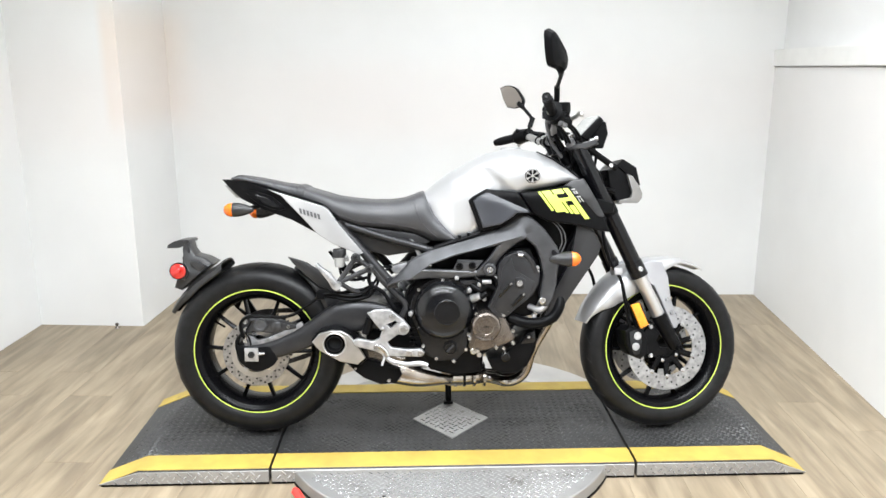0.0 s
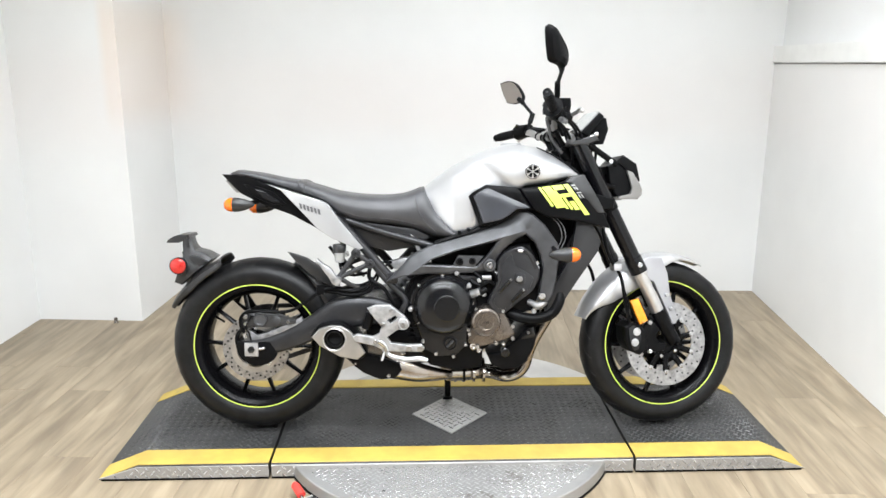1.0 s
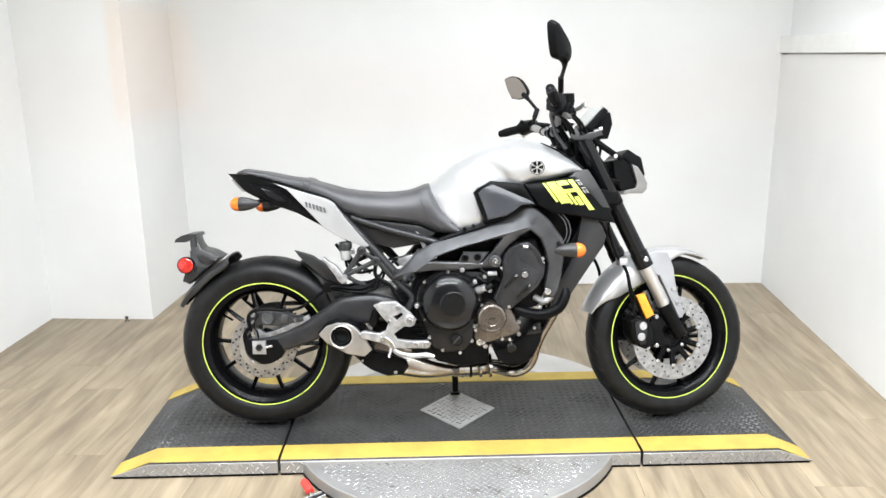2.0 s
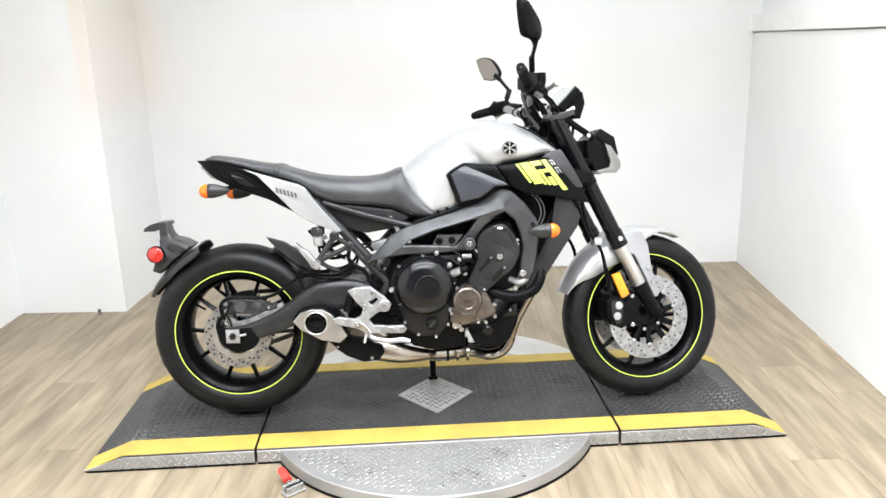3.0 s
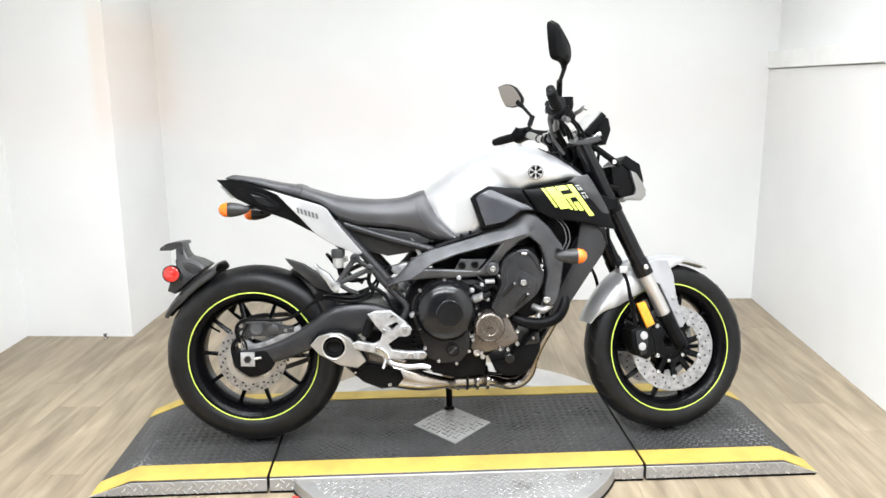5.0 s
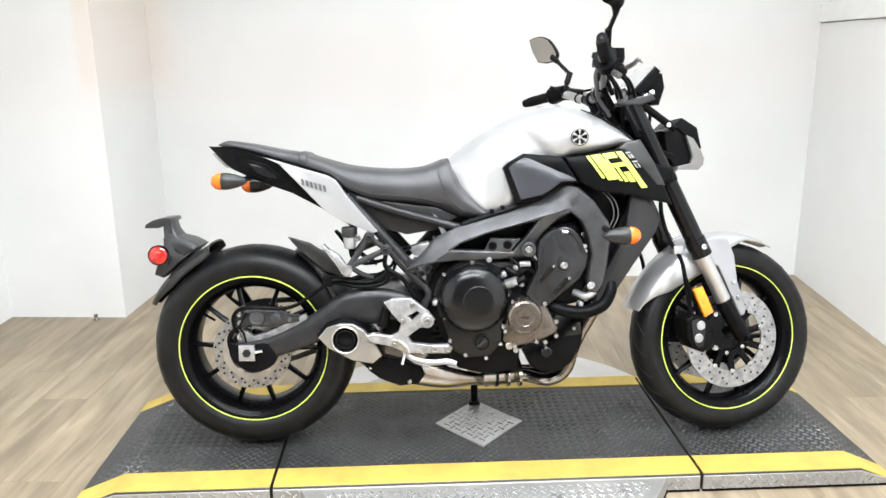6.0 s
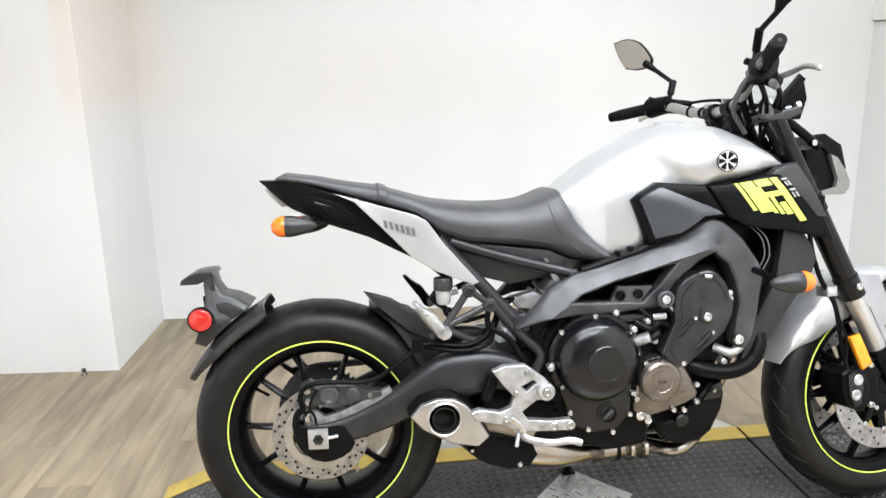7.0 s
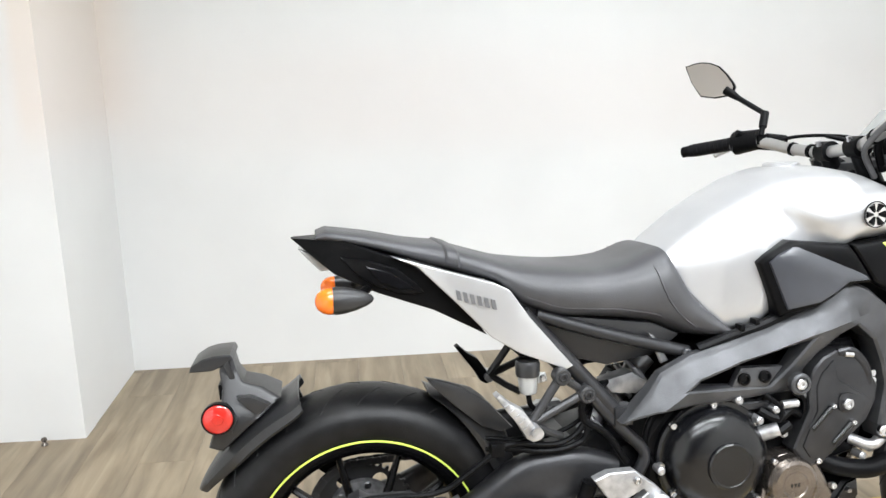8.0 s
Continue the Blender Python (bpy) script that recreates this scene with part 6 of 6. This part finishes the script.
def mudguard():
    """The front mudguard, a rounded shell with side skirts."""
    rings = []
    for a in np.linspace(radians(162), radians(59), 26):
        d = math.degrees(a)
        skirt = lerp(d, [(58, 0.0), (80, 0.003), (95, 0.03), (118, 0.06), (132, 0.05), (142, 0.034), (150, 0.014), (157, 0.002), (162, 0.0)])
        drop = lerp(d, [(58, 0.004), (80, 0.012), (100, 0.03), (144, 0.03), (155, 0.012), (162, 0.004)])
        hw = lerp(d, [(59, 0.022), (66, 0.042), (80, 0.058), (110, 0.075), (145, 0.07), (162, 0.05)])
        r = FR + 0.024 + lerp(d, [(62, 0.004), (110, 0.006), (162, 0.0)])
        prof = [(-hw - 0.004, r - drop - skirt - 0.001), (-hw - 0.004, r - drop), (-hw * 0.86, r - 0.4 * drop), (-hw * 0.5, r - 0.002), (0, r + 0.003), (hw * 0.5, r - 0.002), (hw * 0.86, r - 0.4 * drop), (hw + 0.004, r - drop), (hw + 0.004, r - drop - skirt - 0.001)]
        inner = [(y * 0.95, q - 0.004) for y, q in reversed(prof)]
        rings.append([(FX + q * math.cos(a), y, FZ + q * math.sin(a)) for y, q in prof + inner])
    return loft(rings)


guard = part("front_mudguard", mudguard(), M_SILVER, moto, "silver painted front mudguard", sharp=50)
for s in (-1, 1):
    y0, y1 = (-0.098, -0.078) if s < 0 else (0.078, 0.098)
    part("mudguard_stay", slab([(0.588, 0.585), (0.63, 0.602), (0.682, 0.598), (0.703, 0.545), (0.713, 0.468), (0.742, 0.383), (0.736, 0.366), (0.722, 0.363), (0.682, 0.45), (0.65, 0.516), (0.615, 0.53)], y0, y1, 0.005, 3), M_SATIN, guard, "silver mudguard stay")
    for bx, bz in ((0.698, 0.468), (0.714, 0.42)):
        bolt(bx, s * 0.099, bz, 0.007, guard)
    rf = part("fork_reflector", slab([(0.54, 0.457), (0.569, 0.464), (0.604, 0.388), (0.576, 0.375)], *((-0.15, -0.138) if s < 0 else (0.138, 0.15)), 0.002, 2), M_AMBER, moto, "amber fork reflector")
    part("reflector_mount", slab([(0.547, 0.452), (0.579, 0.462), (0.609, 0.402), (0.629, 0.392), (0.569, 0.372)], *((-0.137, -0.11) if s < 0 else (0.11, 0.137)), 0.003, 1), M_BLACK, rf)
    cp = part("front_caliper", slab([(0.524, 0.367), (0.547, 0.382), (0.589, 0.372), (0.609, 0.332), (0.609, 0.287), (0.579, 0.267), (0.544, 0.282), (0.527, 0.317)], *((-0.14, -0.055) if s < 0 else (0.055, 0.14)), 0.012, 3), M_ENGINE, moto, "black front brake caliper")
    for bx, bz in ((0.565, 0.35), (0.558, 0.3135)):
        part("piston_cap", lathe([(0.0145, s * 0.13), (0.0145, s * 0.145), (0.012, s * 0.148), (0.007, s * 0.148), (0.006, s * 0.1465), (0, s * 0.1465)], (bx, 0, bz), 24), M_ALU, cp, "silver caliper piston cap")
    part("caliper_bridge", slab([(0.535, 0.364), (0.553, 0.372), (0.569, 0.364), (0.581, 0.332), (0.573, 0.288), (0.554, 0.282), (0.539, 0.312)], *((-0.146, -0.136) if s < 0 else (0.136, 0.146)), 0.004, 2), M_CASE, cp)
    part("bleed_nipple", tube([(0.569, s * 0.125, 0.38), (0.571, s * 0.125, 0.392)], 0.004, 1, 8), M_BOLT, cp)
    for bx, bz in ((0.624, 0.377), (0.624, 0.277)):
        bolt(bx, s * 0.121, bz, 0.008, cp)
    part("caliper_mount", slab([(0.598, 0.352), (0.628, 0.39), (0.664, 0.352), (0.648, 0.328), (0.662, 0.302), (0.688, 0.3), (0.684, 0.276), (0.649, 0.27), (0.598, 0.288), (0.612, 0.32)], *((-0.118, -0.1) if s < 0 else (0.1, 0.118)), 0.005, 2), M_ENGINE, cp)
    part("front_brake_hose", tube([(0.475, s * 0.11, 0.80), (0.452, s * 0.125, 0.70), (0.472, s * 0.13, 0.61), (0.512, s * 0.132, 0.54), (0.528, s * 0.13, 0.46), (0.544, s * 0.13, 0.38)], 0.006), M_BLACK, moto, "black front brake hose")
part("hose_bracket", box(0.485, 0.515, -0.14, -0.1, 0.56, 0.585, 0.005), M_ALU, moto)
part("wheel_sensor_wire", tube([(0.51, -0.128, 0.55), (0.522, -0.142, 0.49), (0.536, -0.142, 0.44), (0.53, -0.142, 0.395)], 0.0032), M_BLACK, moto)

# headlamp and dial
lampb = part("headlamp", slab([(0.493, 0.922), (0.533, 0.937), (0.568, 0.922), (0.595, 0.842), (0.586, 0.820), (0.528, 0.814), (0.503, 0.852)], -0.062, 0.062, 0.012, 3), M_ENGINE, moto, "black headlamp with pale side cowls")
part("lamp_visor", slab([(0.522, 0.934), (0.552, 0.959), (0.6, 0.93), (0.614, 0.868), (0.606, 0.866), (0.583, 0.9), (0.558, 0.91), (0.54, 0.926)], -0.07, 0.07, 0.006, 2), M_BLACK, lampb)
for s in (-1, 1):
    part("lamp_cowl", slab([(0.562, 0.908), (0.584, 0.899), (0.607, 0.866), (0.619, 0.84), (0.617, 0.82), (0.602, 0.805), (0.53, 0.806), (0.535, 0.816), (0.575, 0.824), (0.582, 0.845)], *((-0.075, -0.06) if s < 0 else (0.06, 0.075)), 0.004, 2), M_COWL, lampb, "pale silver headlamp cowl")
part("lamp_lens", slab([(0.590, 0.892), (0.602, 0.892), (0.616, 0.837), (0.605, 0.814), (0.590, 0.817)], -0.055, 0.055, 0.004, 2), M_CLEAR, lampb, "clear headlamp lens")
for s in (-1, 1):
    part("lamp_bracket", tube([(0.41, s * 0.1, 0.992), (0.445, s * 0.1, 0.968), (0.515, s * 0.088, 0.925)], 0.011, 3, 10), M_BLACK, lampb)
    part("lamp_screw", tube([(0.491, s * 0.104, 0.934), (0.491, s * 0.088, 0.934)], 0.0075, 1, 12), M_BOLT, lampb)
    part("lamp_stay", tube([(0.42, s * 0.11, 0.89), (0.455, s * 0.1, 0.86), (0.51, s * 0.085, 0.845)], 0.008, 3, 8), M_BLACK, lampb)
STEER = Matrix.Translation((FX, 0, FZ)) @ Matrix.Rotation(radians(-10), 4, AX) @ Matrix.Translation((-FX, 0, -FZ))
for ob in moto.children_recursive:
    if ob.name not in BEFORE_FORK or ob == front or front in (ob.parent, ob.parent.parent):
        ob.data.transform(STEER)


def steered(x, y, z):
    """The bars stand turned a little to the far side."""
    return (x - 0.12 * y, y, z)


dial = part("instrument", slab([(0.387, 1.04), (0.452, 1.108), (0.468, 1.094), (0.412, 1.024)], -0.09, 0.06, 0.006, 3, warp=steered), M_BLACK, moto, "black digital instrument box")
part("instrument_back", slab([(0.455, 1.098), (0.486, 1.09), (0.494, 1.05), (0.478, 1.0), (0.45, 1.0), (0.43, 1.04)], -0.06, 0.04, 0.008, 3, warp=steered), M_BLACK, dial)
part("instrument_screen", slab([(0.384, 1.043), (0.449, 1.111), (0.453, 1.109), (0.389, 1.039)], -0.084, 0.054, 0.001, 1, warp=steered), M_GLASS, dial, "glossy instrument screen with a pale painted reflection")
part("wire_bundle", tube([(0.42, -0.05, 0.99), (0.44, -0.08, 0.94), (0.47, -0.07, 0.89), (0.46, -0.05, 0.83)], 0.012, 4, 10), M_BLACK, moto)
part("clutch_cable", tube([(0.36, 0.12, 1.06), (0.44, 0.06, 1.03), (0.46, -0.05, 0.98), (0.44, -0.05, 0.88), (0.40, -0.05, 0.80)], 0.005), M_BLACK, moto)
part("throttle_cable", tube([(0.30, -0.24, 1.085), (0.345, -0.2, 1.06), (0.38, -0.12, 1.025), (0.405, -0.06, 0.94), (0.38, -0.05, 0.84)], 0.005), M_BLACK, moto)

part("switch_cable", tube([(0.295, -0.215, 1.075), (0.335, -0.165, 1.04), (0.366, -0.11, 0.99), (0.375, -0.06, 0.93), (0.36, -0.05, 0.87)], 0.0055, 5, 10), M_BLACK, moto)
part("brake_line", tube([(0.325, -0.215, 1.08), (0.36, -0.18, 1.06), (0.392, -0.125, 1.025), (0.418, -0.07, 0.95), (0.44, -0.06, 0.88), (0.46, -0.06, 0.80)], 0.005, 6, 10), M_BLACK, moto, "black brake line from the handlebar")
part("loom_sleeve", tube([(0.285, -0.225, 1.078), (0.318, -0.185, 1.05), (0.335, -0.14, 1.03), (0.368, -0.08, 0.975), (0.385, -0.05, 0.91)], 0.0045, 5, 10), M_BLACK, moto)
part("loom_sleeve", tube([(0.25, 0.24, 1.04), (0.295, 0.17, 1.032), (0.335, 0.09, 1.02), (0.37, 0.03, 0.985)], 0.0045, 5, 10), M_BLACK, moto)
part("clutch_line", tube([(0.28, 0.23, 1.048), (0.34, 0.17, 1.062), (0.42, 0.09, 1.05), (0.46, 0.02, 0.99), (0.43, -0.03, 0.92)], 0.004, 5, 10), M_BLACK, moto)
mc = part("brake_master", tube([(0.285, -0.235, 1.092), (0.335, -0.205, 1.082)], 0.017, 1, 14), M_ENGINE, moto, "black front brake master cylinder")
part("master_clamp", box(0.283, 0.318, -0.245, -0.215, 1.072, 1.115, 0.006), M_BLACK, mc)
for pts, r in (([(0.268, -0.262, 1.098), (0.272, -0.2, 1.083), (0.292, -0.14, 1.062), (0.318, -0.095, 1.03), (0.35, -0.07, 0.985)], 0.0085), ([(0.285, -0.25, 1.118), (0.292, -0.19, 1.098), (0.306, -0.14, 1.075), (0.335, -0.1, 1.03)], 0.0065), ([(0.262, -0.24, 1.1), (0.266, -0.185, 1.076), (0.285, -0.12, 1.048), (0.3, -0.08, 1.02), (0.34, -0.06, 0.97)], 0.006)):
    part("cable_sheath", tube(pts, r, 5, 10), M_GREY if r < 0.0062 else M_BLACK, moto)
part("lever_bracket", tube([(0.298, -0.256, 1.076), (0.318, -0.232, 1.07)], 0.009, 1, 10), M_CAST, moto)
part("cable_tie", tube([(0.352, -0.128, 1.022), (0.36, -0.123, 1.012)], 0.017, 1, 12), M_GREY, moto)

# handlebar with grips, levers, mirrors
BARP = [(0.234, -0.385, 1.142), (0.264, -0.27, 1.112), (0.28, -0.2, 1.09), (0.302, -0.105, 1.05), (0.311, -0.045, 1.033), (0.311, 0.0, 1.028), (0.308, 0.06, 1.024), (0.29, 0.14, 1.033), (0.266, 0.215, 1.05), (0.24, 0.275, 1.051), (0.17, 0.385, 1.036)]
hbar = part("handlebar", tube(BARP, 0.013, 6, 14), M_BAR, moto, "silver tapered handlebar")
for yy, zz in ((-0.045, 1.033), (0.05, 1.025)):
    clamp = part("bar_clamp", tube([(0.311, yy - 0.017, zz), (0.311, yy + 0.017, zz)], 0.0225, 1, 20), M_BLACK, hbar, "black handlebar clamp")
    part("clamp_foot", tube([(0.33, yy, 0.985), (0.313, yy, zz - 0.006)], 0.018, 1, 14), M_BLACK, clamp)
    for dx in (-0.016, 0.016):
        part("clamp_bolt", tube([(0.309 + dx, yy, zz + 0.012), (0.306 + dx, yy, zz + 0.022)], 0.0055, 1, 8), M_BOLT, clamp)
for (ax, ay, az), (bx, by, bz) in (((0.292, 0.134, 1.032), (0.29, 0.141, 1.0335)), ((0.302, 0.083, 1.0265), (0.301, 0.091, 1.0275)), ((0.302, -0.104, 1.05), (0.3, -0.112, 1.053))):
    part("cable_band", tube([(ax, ay, az), (bx, by, bz)], 0.0155, 1, 16), M_BLACK, hbar)
part("ignition_lock", lathe([(0.0, 1.04), (0.012, 1.04), (0.019, 1.034), (0.021, 1.0)], (0.405, 0.0, 0), 20, "z"), M_BLACK, moto, "black ignition lock")


def grip_parts(end, inner, s):
    e, i = Vector(end), Vector(inner)
    out = (e - i).normalized()
    g = part("grip", tube([e, i], 0.0155, 1, 18), M_GRIP, hbar, "ribbed black rubber grip")
    for k in range(9):
        p = e.lerp(i, 0.1 + 0.09 * k)
        part("grip_rib", tube([p - out * 0.002, p + out * 0.002], 0.0167, 1, 18), M_GRIP, g)
    part("bar_end", tube([e + out * 0.02, e], 0.014, 1, 16), M_BLACK, g)
    part("bar_end_cap", tube([e + out * 0.0215, e + out * 0.019], 0.0045, 1, 12), M_CASE, g)
    sw = part("switch_box", tube([i + out * 0.004, i - out * 0.02, i - out * 0.055], 0.029, 1, 14, r1=0.024, flat=1.2), M_BLACK, hbar, "black switch housing")
    part("switch", tube([i - out * 0.03 + Vector((-0.02, 0, 0.015)), i - out * 0.03 + Vector((-0.035, 0, 0.02))], 0.008, 1, 8), M_BLACK, sw)
    part("switch_button", tube([i - out * 0.015 + Vector((-0.018, 0, -0.01)), i - out * 0.015 + Vector((-0.034, 0, -0.012))], 0.007, 1, 8), M_GREY, sw)
    base = i - out * 0.075
    perch = part("lever_perch", tube([base + Vector((-0.005, 0, 0.0)), base + Vector((0.045, 0, -0.006))], 0.016 if s < 0 else 0.011, 1, 12), M_BLACK, hbar)
    piv = base + Vector((0.045, 0, -0.006))
    tip = Vector((0.346, -0.348, 1.097)) if s < 0 else e + Vector((0.082, 0.02, -0.012))
    reach = tip - piv
    lev = part("lever", tube([piv, piv + reach * 0.3 + Vector((0.014, 0, 0.009)), piv + reach * 0.65 + Vector((0.008, 0, 0.012)), tip], 0.0072, 5, 10, r1=0.0056, flat=1.2), M_BAR, perch, "silver lever")
    part("lever_ball", lathe([(0, -0.0075), (0.005, -0.0055), (0.0075, 0), (0.005, 0.0055), (0, 0.0075)], tip, 14), M_BAR, lev)
    return base


nb = grip_parts((0.234, -0.385, 1.142), (0.27, -0.268, 1.112), -1)
fb = grip_parts((0.17, 0.385, 1.036), (0.238, 0.278, 1.052), 1)
part("master_cup", lathe([(0.0, 1.145), (0.022, 1.145), (0.023, 1.12), (0.02, 1.105), (0, 1.105)], (0.318, -0.2, 0), 20, "z"), M_BLACK, hbar, "front brake fluid reservoir")


def mirror(base, elbow, joint, centre, u, shape):
    stem = part("mirror_stem", tube([base, elbow, joint], 0.0065, 1, 10), M_BLACK, hbar, "black mirror stem")
    part("stem_base", tube([Vector(base) - Vector((0, 0, 0.02)), base], 0.011, 1, 12), M_BLACK, stem)
    part("stem_boot", tube([Vector(elbow) + (Vector(elbow) - Vector(base)) * 0.08, Vector(elbow).lerp(Vector(base), 0.6)], 0.0095, 1, 12), M_BLACK, stem)
    part("stem_collar", tube([Vector(joint).lerp(Vector(centre), 0.25), Vector(joint).lerp(Vector(elbow), 0.22)], 0.0125, 1, 12, r1=0.007), M_BLACK, stem)
    uu, c, up = Vector(u).normalized(), Vector(centre), Vector((0, 0, 1))
    n = uu.cross(up) * (1 if uu.cross(up).x < 0 else -1)
    outline = rounded(shape, 2)
    rings = []
    for k, (sc, off) in enumerate(((0.55, -0.026), (0.85, -0.018), (0.98, -0.006), (1.0, 0.002), (0.97, 0.005), (0.94, 0.0045))):
        rings.append([c + uu * a * sc + up * b * sc + n * off for a, b in outline])
    shell = part("mirror_shell", loft(rings), M_BLACK, stem, "faceted black mirror housing", sharp=30)
    glass = bmesh.new()
    a = [glass.verts.new(c + uu * p * 0.93 + up * q * 0.93 + n * 0.0062) for p, q in outline]
    b = [glass.verts.new(c + uu * p * 0.93 + up * q * 0.93 + n * 0.0048) for p, q in outline]
    glass.faces.new(a), glass.faces.new(b)
    for i in range(len(a)):
        glass.faces.new((a[i], a[(i + 1) % len(a)], b[(i + 1) % len(a)], b[i]))
    part("mirror_glass", glass, M_MIRROR, shell, "mirror glass")


mirror((0.301, -0.17, 1.125), (0.296, -0.2, 1.192), (0.294, -0.298, 1.23), (0.266, -0.33, 1.283), (0.66, 0.75, 0), [(-0.06, 0.052), (-0.05, 0.065), (-0.03, 0.068), (0.014, 0.036), (0.046, 0.006), (0.056, -0.02), (0.05, -0.044), (0.034, -0.058), (0.008, -0.046), (-0.032, -0.042), (-0.048, -0.02)])
mirror((0.262, 0.218, 1.066), (0.281, 0.234, 1.118), (0.254, 0.336, 1.174), (0.223, 0.377, 1.214), (0.61, -0.79, 0), [(-0.067, 0.032), (-0.062, 0.04), (-0.026, 0.046), (0.02, 0.032), (0.058, -0.014), (0.06, -0.03), (0.046, -0.045), (-0.028, -0.041)])


# ---------------------------------------------------------------- floor planks
PW, PLEN, TURN = 0.182, 1.22, radians(-3.3)
bm = bmesh.new()
lo = [bm.verts.new((x, y, -0.008)) for x, y in ((0.0002, 0.0002), (PW - 0.0002, 0.0002), (PW - 0.0002, PLEN - 0.0002), (0.0002, PLEN - 0.0002))]
hi = [bm.verts.new((v.co.x, v.co.y, 0.0)) for v in lo]
bm.faces.new(hi)
for i in range(4):
    bm.faces.new((lo[i], lo[(i + 1) % 4], hi[(i + 1) % 4], hi[i]))
bmesh.ops.bevel(bm, geom=[e for e in bm.edges if e.verts[0].co.z == 0 and e.verts[1].co.z == 0], offset=0.0007, segments=1, affect="EDGES")
first = part("plank", bm, M_WOOD, floor)
shared = first.data
turn = Matrix.Rotation(TURN, 4, "Z")
count = 0
for col in range(-13, 12):
    shift = random.choice((0.0, 0.3, 0.55, 0.8, 1.05))
    for row in range(-6, 2):
        p = turn @ Vector((col * PW, row * PLEN + shift - 0.2, 0))
        ob = first if count == 0 else new("plank", shared)
        ob.parent = floor
        ob.matrix_local = Matrix.Translation((p.x, p.y, 0)) @ turn
        count += 1
